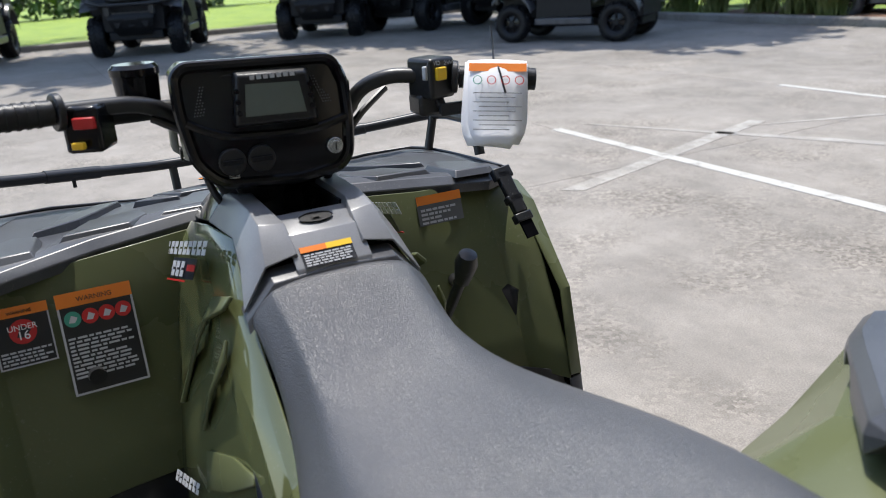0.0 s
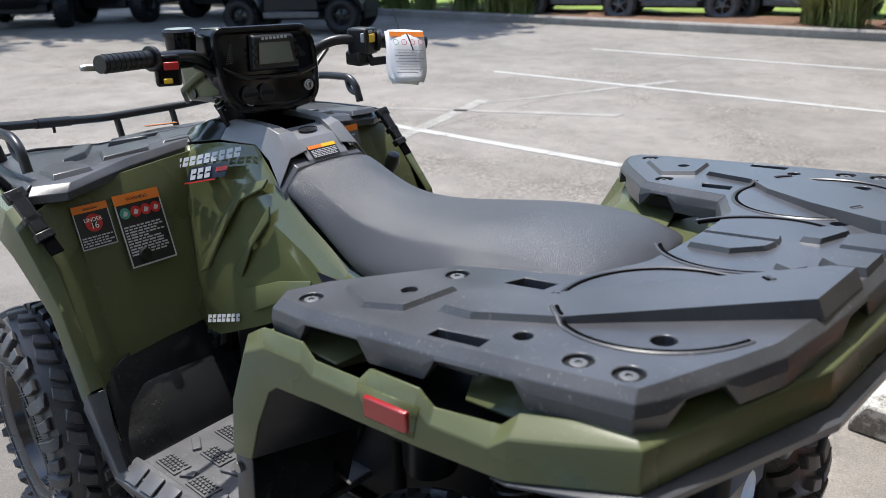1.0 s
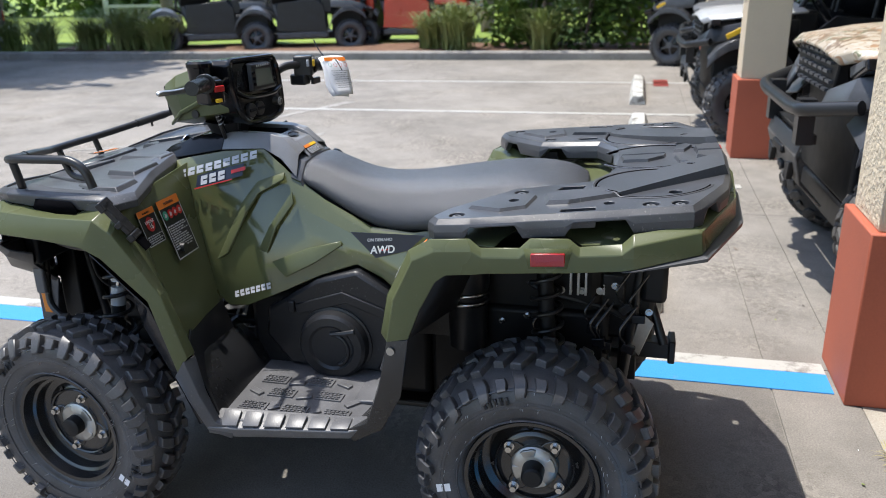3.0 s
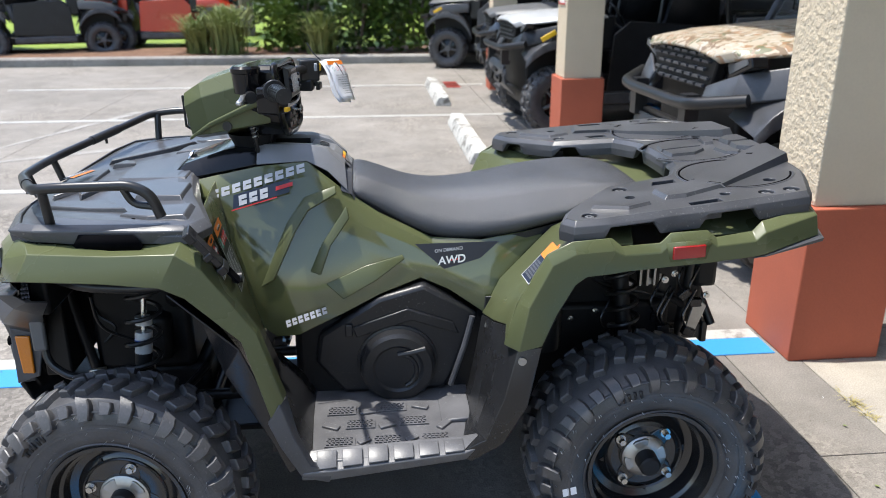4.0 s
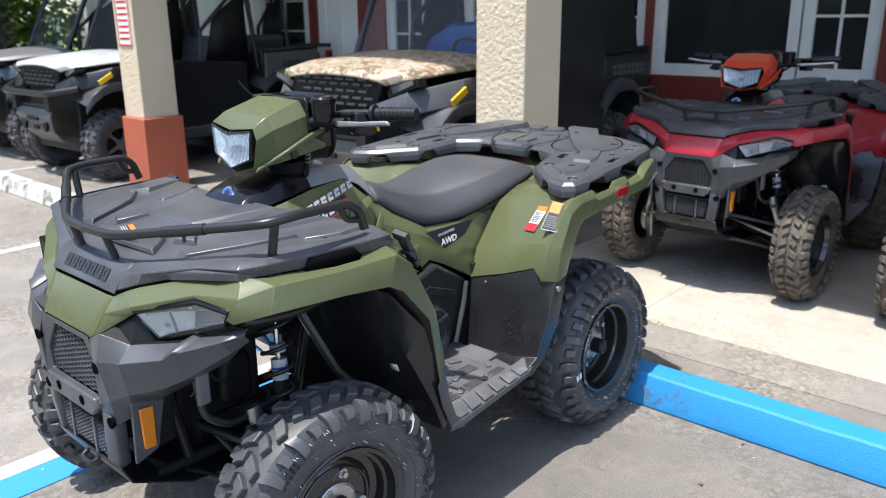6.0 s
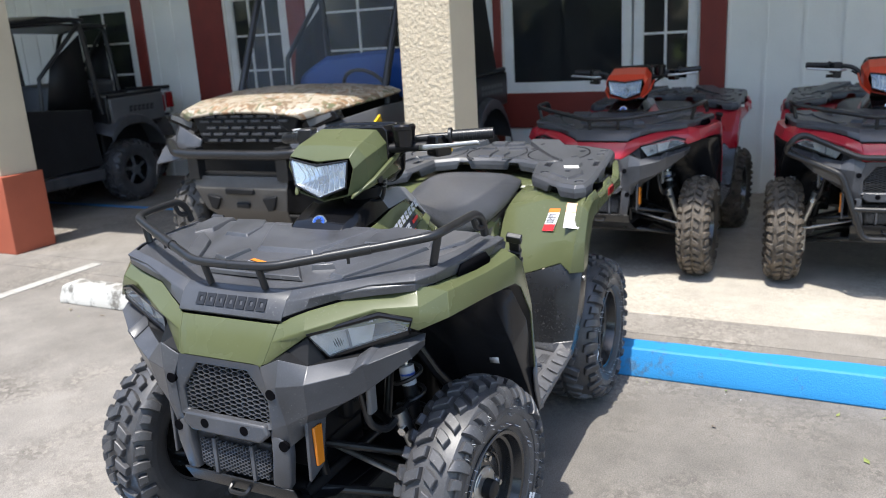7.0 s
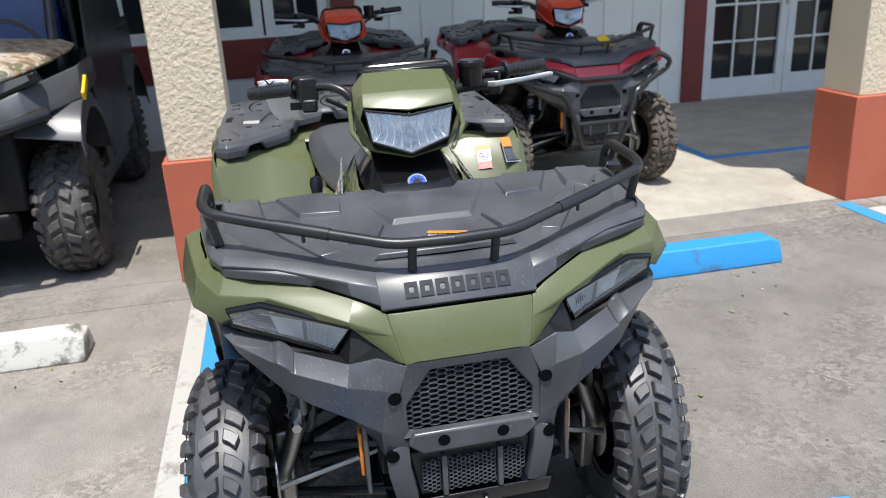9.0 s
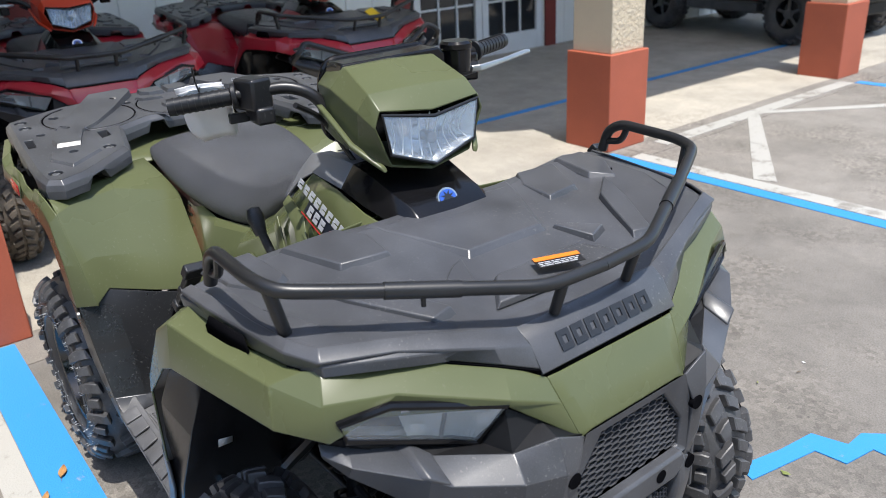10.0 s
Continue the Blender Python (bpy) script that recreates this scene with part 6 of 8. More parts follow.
        part("rear_knuckle", prism([(-0.04, 0.18), (0.04, 0.18), (0.05, 0.30), (0.04, 0.44), (-0.04, 0.44), (-0.05, 0.30)], s * 0.305, s * 0.345, "y"), ALLOY, q, bevel=0.008, at=Matrix.Translation((-0.6415, 0, 0)))
        t2, b2 = flip((-0.62, 0.21, 0.84), s), flip((-0.66, 0.29, 0.36), s)
        part("rear_shock", rod(t2, b2, 0.022), DARK, q)
        part("rear_spring", spring(tuple(Vector(t2).lerp(Vector(b2), 0.05)), tuple(Vector(t2).lerp(Vector(b2), 0.7)), 0.040, 7, 0.006, 8), TUBE, q)
    part("intake_canister", lathe([(0.50, 0.0), (0.50, 0.052), (0.66, 0.055), (0.68, 0.060), (0.735, 0.060), (0.74, 0.0)], 24, "z"), GRAIN, q, "black intake canister", at=Matrix.Translation((-0.42, 0.23, 0)))
    for z in (0.630, 0.655):
        part("hose_clamp", lathe([(z, 0.0605), (z + 0.012, 0.0605)], 28, "z"), STEEL, q, "bright hose clamp", solid=0.002, at=Matrix.Translation((-0.42, 0.23, 0)))
    part("muffler", lathe([(-0.10, 0.0), (-0.10, 0.045), (-0.085, 0.055), (0.14, 0.058), (0.16, 0.04), (0.16, 0.0)], 24, "x"), DARK, q, "black exhaust muffler", at=Matrix.Translation((-0.74, -0.16, 0.60)))
    part("exhaust_tip", lathe([(-0.14, 0.018), (-0.09, 0.020)], 20, "x"), DARK, q, at=Matrix.Translation((-0.74, -0.16, 0.60)), solid=0.003)
    part("tow_hitch", joined(box(-0.98, -0.84, -0.03, 0.03, 0.40, 0.45), box(-0.99, -0.97, -0.04, 0.04, 0.39, 0.46), box(-0.88, -0.84, -0.10, 0.10, 0.36, 0.44)), TUBE, q, "black receiver hitch", bevel=0.004)
    part("rear_bracket", joined(*[rod((-0.86, s * 0.13, 0.80), (-0.98, s * 0.16, 0.87), 0.012) for s in sides], box(-1.0, -0.96, -0.20, 0.20, 0.80, 0.84)), TUBE, q, bevel=0.003)
    part("rear_case", joined(box(-0.80, -0.30, -0.19, 0.19, 0.30, 0.60), box(-0.92, -0.76, -0.13, 0.13, 0.50, 0.72), box(-0.95, -0.88, 0.03, 0.15, 0.62, 0.78)), DARK, q, "black rear drive case", bevel=0.015)
    part("hitch_arm", rod((-0.86, 0.05, 0.74), (-0.95, 0.14, 0.50), 0.013), TUBE, q)
    part("cast_housing", moved(lathe([(-0.03, 0.0), (-0.03, 0.035), (0.0, 0.045), (0.03, 0.035), (0.04, 0.0)], 16, "x"), Matrix.Translation((-0.91, 0.02, 0.56)) @ Matrix.Diagonal((1, 1, 1.5, 1))), ALLOY, q, "bare cast housing")
    part("wiring_box", joined(box(-0.84, -0.72, 0.02, 0.14, 0.60, 0.70), box(-0.70, -0.60, -0.02, 0.10, 0.66, 0.78), box(-0.90, -0.80, 0.05, 0.11, 0.52, 0.56)), GRAIN, q, bevel=0.008)
    part("aluminium_bracket", prism([(-0.80, 0.50), (-0.74, 0.56), (-0.68, 0.52), (-0.72, 0.44)], -0.02, 0.0, "y"), ALLOY, q, "bare aluminium bracket", bevel=0.004)
    if detail:
        rnd = random.Random(12)
        for k in range(18):
            x, y, z = rnd.uniform(-0.93, -0.50), rnd.uniform(0.02, 0.20), rnd.uniform(0.44, 0.78)
            part("hex_bolt", joined(disc((x, 0.196 if x > -0.80 else y, z), 0.010, 0.004, "y", 16), disc((x, 0.200 if x > -0.80 else y + 0.004, z), 0.0065, 0.007, "y", 6)), STEEL if k % 3 else ALLOY, q, "small steel bolt")
        for k in range(7):
            x, y, z = rnd.uniform(-0.92, -0.55), rnd.uniform(0.16, 0.22), rnd.uniform(0.50, 0.74)
            plug = part("wire_connector", moved(box(-0.018, 0.018, -0.010, 0.010, -0.012, 0.012), Matrix.Translation((x, y, z)) @ Matrix.Rotation(rnd.uniform(-0.8, 0.8), 4, "Y")), SHEEN, q, "glossy black wire connector", bevel=0.002)
            part("wire", tube([(x, y, z), (x + 0.03, y + 0.012, z + 0.05), (x - 0.02, y - 0.02, z + 0.12)], 0.0035, 6, rounded=0.02), SHEEN, plug)
        part("gusset_plate", prism([(-0.92, 0.57), (-0.885, 0.60), (-0.86, 0.50), (-0.885, 0.47)], 0.160, 0.165, "y"), ALLOY, q, "bare triangular gusset plate", bevel=0.003)
        for k in range(3):
            part("fin", box(-0.74 + 0.02 * k, -0.734 + 0.02 * k, 0.19, 0.215, 0.66, 0.76), ALLOY, q)
    part("part_label", polys([(-0.785, 0.1415, 0.635), (-0.755, 0.1415, 0.635), (-0.755, 0.1415, 0.665), (-0.785, 0.1415, 0.665)], [(0, 1, 2, 3)]), PAPER, q, solid=0.001)
    for k in range(7):
        rnd = random.Random(k)
        a = Vector((rnd.uniform(-0.9, -0.5), rnd.uniform(-0.1, 0.16), rnd.uniform(0.7, 0.82)))
        b = Vector((rnd.uniform(-0.9, -0.5), rnd.uniform(-0.1, 0.18), rnd.uniform(0.44, 0.6)))
        part("hose", tube([a, a.lerp(b, 0.4) + Vector((0.05, 0.03, 0)), a.lerp(b, 0.7) + Vector((-0.04, 0.02, 0)), b], rnd.uniform(0.005, 0.011), 8, rounded=0.05), TUBE, q)
        a = Vector((rnd.uniform(0.45, 0.85), rnd.uniform(0.05, 0.28), rnd.uniform(0.66, 0.8)))
        b = Vector((rnd.uniform(0.45, 0.85), rnd.uniform(0.05, 0.25), rnd.uniform(0.42, 0.55)))
        for s in sides if k in (1, 4) else ():
            part("hose", tube([flip(p, s) for p in (a, a.lerp(b, 0.4) + Vector((0.04, 0.03, 0)), a.lerp(b, 0.7) + Vector((-0.04, 0.02, 0)), b)], rnd.uniform(0.004, 0.009), 8, rounded=0.05), TUBE, q)

    # foot boards
    for s in sides:
        tray = part("foot_board", prism([(0.215, 0.195), (-0.215, 0.195), (-0.205, 0.520), (0.200, 0.545)], 0.352, 0.370, "z") if s > 0 else prism([(0.215, -0.195), (-0.215, -0.195), (-0.205, -0.520), (0.200, -0.545)], 0.352, 0.370, "z"), FOOT, q, "dark grey ribbed foot board", bevel=0.004)
        edge = [[(0.225, 0.560, 0.330), (0.150, 0.552, 0.322), (-0.170, 0.548, 0.355), (-0.225, 0.535, 0.372)], [(0.222, 0.566, 0.352), (0.150, 0.560, 0.352), (-0.170, 0.552, 0.378), (-0.225, 0.540, 0.392)], [(0.205, 0.515, 0.385), (0.150, 0.510, 0.387), (-0.165, 0.497, 0.392), (-0.205, 0.496, 0.397)]]
        part("board_edge", grid(flipped(edge, s)), FOOT, tray, bevel=0.005, solid=0.010)
        for k in range(6):
            x = 0.165 - k * 0.062
            low, high = [], []
            for u in (x + 0.024, x - 0.024):
                f = (0.150 - u) / 0.335
                low.append((u, 0.557 - f * 0.009, 0.360 + f * 0.025))
                high.append((u, 0.521 - f * 0.013, 0.384 + f * 0.006))
            part("edge_pad", grid(flipped([[(p[0], p[1] + 0.0015, p[2] + 0.0015) for p in low], [(p[0], p[1] + 0.0008, p[2] + 0.003) for p in high]], s)), FOOT, tray, bevel=0.0015, solid=0.005)
        for x, y in ((0.135, 0.468), (0.015, 0.468), (-0.105, 0.468), (0.085, 0.388), (-0.055, 0.382), (0.135, 0.318), (0.0, 0.310)):
            nubs = [moved(box(-0.0035, 0.0035, -0.0028, 0.0028, 0, 0.0045), Matrix.Translation((x + 0.011 * (i - 2.5) + 0.003 * (j % 2), s * (y + 0.009 * (j - 1.5)), 0.3735))) for i in range(6) for j in range(4)]
            part("nub_pad", joined(moved(box(-0.038, 0.038, -0.021, 0.021, 0, 0.004), Matrix.Translation((x, s * y, 0.370))), *nubs), FOOT, tray, smooth=0)
        for x, y, w, d, turn in ((0.075, 0.468, 0.034, 0.018, 35), (-0.045, 0.468, 0.034, 0.018, 35), (0.16, 0.395, 0.045, 0.020, -28), (0.015, 0.400, 0.045, 0.020, 20), (-0.135, 0.405, 0.055, 0.020, 50), (0.065, 0.330, 0.045, 0.020, 12), (-0.075, 0.315, 0.045, 0.020, -24)):
            part("tread", moved(box(-w / 2, w / 2, -d / 2, d / 2, 0, 0.007), Matrix.Translation((x, s * y, 0.370)) @ Matrix.Rotation(radians(turn * s), 4, "Z")), FOOT, tray, bevel=0.002)
        part("corner_step", prism([(-0.206, 0.370), (-0.125, 0.370), (-0.150, 0.380), (-0.206, 0.384)], min(s * 0.275, s * 0.400), max(s * 0.275, s * 0.400), "y"), FOOT, tray, bevel=0.003)
        front = [[(0.248, 0.535, 0.548), (0.262, 0.572, 0.545), (0.292, 0.574, 0.500)], [(0.228, 0.540, 0.450), (0.236, 0.566, 0.450), (0.268, 0.568, 0.430)], [(0.195, 0.545, 0.372), (0.200, 0.562, 0.368), (0.222, 0.564, 0.340)], [(0.150, 0.540, 0.350), (0.150, 0.556, 0.345), (0.160, 0.556, 0.318)]]
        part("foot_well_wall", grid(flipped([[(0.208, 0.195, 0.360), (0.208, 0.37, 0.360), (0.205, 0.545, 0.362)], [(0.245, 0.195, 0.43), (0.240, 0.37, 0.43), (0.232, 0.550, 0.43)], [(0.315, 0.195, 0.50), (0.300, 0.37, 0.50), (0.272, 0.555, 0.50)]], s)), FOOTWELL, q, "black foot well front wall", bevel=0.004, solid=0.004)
        part("side_cover", prism([(-0.25, 0.52), (-0.40, 0.52), (-0.40, 0.655), (-0.26, 0.655)], min(s * 0.233, s * 0.239), max(s * 0.233, s * 0.239), "y"), GRAIN, q, bevel=0.002)
        part("foot_well_front", grid(flipped(front, s)), BLACK, q, "black foot well side piece", bevel=0.005, solid=0.006)
        rear = [
            [(-0.250, 0.245, 0.605), (-0.262, 0.37, 0.640), (-0.276, 0.480, 0.680), (-0.290, 0.560, 0.650), (-0.345, 0.566, 0.660)],
            [(-0.232, 0.250, 0.50), (-0.238, 0.37, 0.51), (-0.245, 0.470, 0.52), (-0.262, 0.552, 0.52), (-0.318, 0.558, 0.500)],
            [(-0.208, 0.262, 0.386), (-0.206, 0.37, 0.388), (-0.205, 0.470, 0.392), (-0.220, 0.545, 0.405), (-0.262, 0.550, 0.395)],
            [(-0.200, 0.262, 0.372), (-0.195, 0.37, 0.372), (-0.170, 0.490, 0.372), (-0.150, 0.545, 0.372), (-0.185, 0.548, 0.350)],
        ]
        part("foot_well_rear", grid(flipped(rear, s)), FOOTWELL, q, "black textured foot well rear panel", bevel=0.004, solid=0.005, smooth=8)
        part("trim_screw", disc((-0.258, s * 0.300, 0.600), 0.009, 0.006 * s, "y", 16), ALLOY, q, "silver trim screw")
        part("trim_screw", disc((-0.300, s * 0.562, 0.626), 0.010, 0.006 * s, "y", 16), ALLOY, q, "silver trim screw")
        # drive belt cover
        bc = [(-0.095, 0.690), (0.030, 0.655), (0.190, 0.555), (0.205, 0.470), (0.130, 0.375), (-0.150, 0.375), (-0.205, 0.470), (-0.245, 0.600)]
        cover_ob = part("belt_cover", prism(bc, s * 0.175, s * 0.225, "y"), GRAIN, q, "black drive belt cover", bevel=0.012)
        if s > 0 or not detail:
            part("belt_cover_rib", prism([(-0.05, 0.625), (-0.175, 0.580), (-0.190, 0.545), (-0.06, 0.590), (0.09, 0.545), (0.10, 0.575)], s * 0.222, s * 0.232, "y"), GRAIN, cover_ob, bevel=0.003)
            part("clutch_dome", moved(lathe([(0.0, 0.112), (0.008, 0.112), (0.010, 0.105), (0.036, 0.101), (0.044, 0.092), (0.046, 0.070), (0.040, 0.062), (0.040, 0.0)], 48), Matrix.Translation((-0.020, s * 0.222, 0.463)) @ Matrix.Diagonal((1, s, 1, 1))), GRAIN, cover_ob, "round black clutch dome")
            part("clutch_swirl", tube([( -0.02 + 0.05 * math.cos(radians(a)), s * 0.262, 0.455 + 0.05 * math.sin(radians(a))) for a in range(90, 255, 12)], 0.007, 8), GRAIN, cover_ob)
            part("clutch_swirl", tube([(-0.02, s * 0.262, 0.505), (-0.06, s * 0.266, 0.512), (-0.095, s * 0.266, 0.520)], 0.008, 8, rounded=0.02), GRAIN, cover_ob)
            part("cover_strap", tube([(-0.225, s * 0.240, 0.600), (-0.205, s * 0.243, 0.520), (-0.165, s * 0.243, 0.395)], 0.008, 8, rounded=0.02), BLACK, cover_ob)
            part("cover_catch", box(0.10, 0.12, s * 0.222, s * 0.236, 0.55, 0.585), GRAIN, cover_ob, bevel=0.003)
    return q


# ---- the place ----
def structure(name, bm, mat, label, category, **kw):
    return tagged(part(name, bm, mat, None, label, **kw), label, category, kind="structure")


# ground sheet to the horizon, then concrete slabs with open joints
structure("ground", polys([(-400, -400, -0.06), (400, -400, -0.06), (400, 400, -0.06), (-400, 400, -0.06)], [(0, 1, 2, 3)]), GRASSM, "green grassy ground beyond the car park", "ground", smooth=0)
pavement = structure("pavement", box(-5.2, 42.0, -12.3, 30.0, -0.055, -0.006), CONCRETE, "worn pale grey concrete car park", "pavement", smooth=0)


def slab(x0, x1, y0, y1, mat, name="concrete_slab", g=0.003):
    part(name, box(x0 + g, x1 - g, y0 + g, y1 - g, -0.05, 0.0), mat, pavement, smooth=0)


XS = (-1.385, 3.2, 7.8, 12.4, 20.0, 30.0, 42.0)
YS = (-12.3, -9.25, -6.62, -3.60, -0.79, 3.0, 6.1, 10.4, 18.0, 30.0)
for a, b in zip(XS, XS[1:]):
    for c, d in zip(YS, YS[1:]):
        slab(a, b, c, d, STALL if (a, c) == (-1.385, -0.79) else CONCRETE)
for c, d in zip((-12.3, -9.2, -6.1, -2.9, -0.79, 0.12, 3.2, 6.3, 9.4, 14.0, 30.0), (-9.2, -6.1, -2.9, -0.79, 0.12, 3.2, 6.3, 9.4, 14.0, 30.0)):
    slab(-1.675, -1.385, c, d, CONCRETE, "edging_slab")
    slab(-5.2, -1.675, c, d, WALKWAY if c > -1.0 else CONCRETE, "walkway_slab", 0.0012)


def stripe(name, pts, mat, label, z=0.004):
    return structure(name, prism(pts, -0.004, z, "z"), mat, label, "road marking", smooth=0)


def bar_line(name, x0, x1, y0, y1, mat, label, z=0.004):
    return stripe(name, [(x0, y0), (x1, y0), (x1, y1), (x0, y1)], mat, label, z)


bar_line("marking_white_line", -1.60, 4.7, -0.835, -0.748, LINEWHITE, "worn white stall line beside the blue one")
bar_line("marking_blue_line", -1.60, 4.7, -0.746, -0.600, LINEBLUE, "worn blue accessible stall line")
for n, y in enumerate((-3.60, -6.62, -9.25)):
    bar_line("marking_stall_line", -1.60, 4.6 + 0.2 * n, y - 0.05, y + 0.05, LINEWHITE, "worn white stall line")
stripe("marking_faded_cross", [(2.9, -2.6), (3.0, -2.5), (3.75, -5.0), (3.62, -5.05)], LINEFADED, "faded white painted line", 0.003)
stripe("marking_faded_cross", [(3.62, -4.7), (3.55, -4.85), (2.6, -7.2), (2.75, -7.2)], LINEFADED, "faded white painted line", 0.003)
stripe("marking_faded_cross", [(4.6, -3.9), (4.5, -4.0), (2.2, -5.2), (2.2, -5.05)], LINEFADED, "faded white painted line", 0.003)
bar_line("marking_blue_line", -1.58, 5.0, 2.955, 3.055, LINEBLUE, "worn blue accessible stall line")
bar_line("marking_white_line", -1.44, 5.0, 3.065, 3.185, LINEWHITE, "worn white aisle line beside the blue one")
bar_line("marking_white_line", -1.56, -1.44, 3.46, 6.05, LINEWHITE, "worn white line between the columns")
for k in range(3):
    x = -1.44 + 1.35 * k
    stripe("marking_hatch", [(x, 4.42), (x, 4.58), (x + 0.92, 3.24), (x + 0.80, 3.19)], LINEWHITE, "worn white aisle hatching")
    stripe("marking_hatch", [(x, 4.62), (x, 4.75), (x + 0.92, 6.00), (x + 1.02, 5.95)], LINEWHITE, "worn white aisle hatching")
bar_line("marking_blue_line", -1.44, 5.0, 6.06, 6.16, LINEBLUE, "worn blue accessible stall line")
# painted accessible sign on the stall, blue strokes
stripe("marking_stall_sign", [(0.74, 0.86), (0.78, 1.02), (0.80, 1.16), (0.90, 1.19), (0.90, 1.27), (0.95, 1.32), (1.10, 1.32), (1.10, 1.22), (0.96, 1.22), (0.94, 1.10), (0.85, 1.09), (0.82, 0.94), (0.80, 0.84)], LINEBLUE, "blue painted accessible parking sign")
# blue lines on the walkway
bar_line("marking_walk_line", -4.30, -2.86, 2.83, 2.90, LINEBLUE, "thin blue walkway line")
bar_line("marking_walk_line", -2.93, -2.86, 2.904, 9.0, LINEBLUE, "thin blue walkway line")
bar_line("marking_walk_line", -3.40, -3.33, -9.0, -3.6, LINEBLUE, "thin blue walkway line")
bar_line("marking_red_patch", -1.25, -1.05, -9.6, -8.9, REDTRIM, "faded red painted patch")


def wheel_stop(x, y0, y1, mat, label):
    e = 0.05
    rows = []
    for y, k in ((y0, 0.82), (y0 + e, 1.0), (y1 - e, 1.0), (y1, 0.82)):
        rows.append([(x - 0.095, y, 0.0), (x - 0.092, y, 0.035), (x - 0.058, y, 0.125 * k), (x + 0.058, y, 0.125 * k), (x + 0.092, y, 0.035), (x + 0.095, y, 0.0)])
    bm = grid(rows, close=True, caps=True)
    bmesh.ops.subdivide_edges(bm, edges=[e2 for e2 in bm.edges if abs(e2.verts[0].co.y - e2.verts[1].co.y) > 0.5], cuts=14)
    rnd = random.Random(int(y0 * 100))
    for v in bm.verts:
        v.co.z += rnd.uniform(-0.003, 0.002) if v.co.z > 0.02 else 0
        v.co.x += rnd.uniform(-0.002, 0.002)
    ob = part("wheel_stop", bm, mat, None, "", bevel=0.008)
    return tagged(ob, label, "wheel stop", "wheel stops")


wheel_stop(-0.945, 0.290, 2.090, STOPBLUE, "blue painted concrete wheel stop on the car park")
wheel_stop(-0.915, -3.050, -1.230, STOPWHITE, "white painted concrete wheel stop on the car park")
wheel_stop(-0.870, -6.030, -4.150, STOPWHITE, "white painted concrete wheel stop on the car park")
wheel_stop(-0.850, -9.180, -7.280, STOPWHITE, "white painted concrete wheel stop on the car park")


def column(y, label, notice=False):
    c = thing("porch_column", label, "column", Matrix.Translation((-1.805, y, 0)), "porch columns")
    w = 0.190
    part("column_base", box(-w, w, -w, w, 0, 0.64), TERRACOTTA, c, "terracotta painted column base", bevel=0.006)
    u = 0.163
    shaft = box(-u, u, -u, u, 0.64, 4.30)
    for f in shaft.faces:
        f.material_index = 1 if abs(f.calc_center_median().y) > 0.1 else 0
    part("column_shaft", shaft, (STUCCO, PLAINSTUCCO), c, "cream stucco column shaft", bevel=0.006)
    if notice:
        n = part("notice", box(u, u + 0.006, -0.11, 0.11, 1.25, 1.75), WHITE, c, "small red-bordered notice")
        part("notice_border", joined(box(u + 0.006, u + 0.009, -0.11, 0.11, 1.25, 1.262), box(u + 0.006, u + 0.009, -0.11, 0.11, 1.738, 1.75), box(u + 0.006, u + 0.009, -0.11, -0.098, 1.262, 1.738), box(u + 0.006, u + 0.009, 0.098, 0.11, 1.262, 1.738)), REDPRINT, n)
        part("notice_text", joined(*[box(u + 0.006, u + 0.0085, -0.08, 0.08, 1.30 + 0.05 * k, 1.318 + 0.05 * k) for k in range(8)]), REDPRINT, n)
    return c


column(-0.715, "cream stucco porch column with terracotta base")
column(3.235, "cream stucco porch column with terracotta base")
column(-4.735, "cream stucco porch column with a notice", True)
column(6.300, "cream stucco porch column with terracotta base")
column(-8.800, "cream stucco porch column with terracotta base")

# porch roof: a deep soffit whose edge throws the shade on the walkway
structure("ceiling", prism([(-5.2, -13.0), (-1.15, -13.0), (-1.15, 1.80), (-2.00, 2.57), (-1.32, 2.65), (-1.15, 2.90), (-1.15, 14.0), (-5.2, 14.0)], 4.30, 4.55, "z"), ROOF, "pale porch soffit and roof edge", "ceiling", smooth=0)

# shop wall with its openings
WX = -5.10
OPEN = [(-7.6, -6.55, 0.05, 2.15), (-5.05, -4.20, 0.0, 2.15), (-3.85, -1.70, 0.95, 2.35), (-1.60, 0.26, 0.95, 2.35), (4.07, 5.95, 0.0, 2.15), (7.4, 8.8, 0.95, 2.2)]
edges = [-13.0]
for y0, y1, z0, z1 in OPEN:
    edges += [y0, y1]
edges.append(14.0)
wall_parts = []
for k in range(0, len(edges), 2):
    wall_parts.append(box(WX - 0.16, WX, edges[k], edges[k + 1], 0.0, 4.30))
for y0, y1, z0, z1 in OPEN:
    wall_parts.append(box(WX - 0.16, WX, y0, y1, z1, 4.30))
    if z0 > 0.2:
        wall_parts.append(box(WX - 0.16, WX, y0, y1, 0.0, z0))
wall = structure("wall_shop", joined(*wall_parts), SIDING, "white ribbed metal siding wall", "wall", smooth=0)
y = -12.9
while y < 13.9:
    if not any(a - 0.02 < y < b + 0.02 for a, b, *_ in OPEN):
        part("siding_rib", box(WX - 0.002, WX + 0.012, y - 0.012, y + 0.012, 0.0, 4.28), SIDING, wall, smooth=0)
    y += 0.305
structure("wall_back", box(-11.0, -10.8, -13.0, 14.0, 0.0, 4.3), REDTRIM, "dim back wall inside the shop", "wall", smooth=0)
structure("floor_shop", box(-10.8, WX - 0.16, -13.0, 14.0, -0.05, 0.0), KERBSTONE, "dim shop floor", "floor", smooth=0)
structure("ceiling_shop", box(-11.0, WX - 0.16, -13.0, 14.0, 4.3, 4.4), ROOF, "shop ceiling", "ceiling", smooth=0)
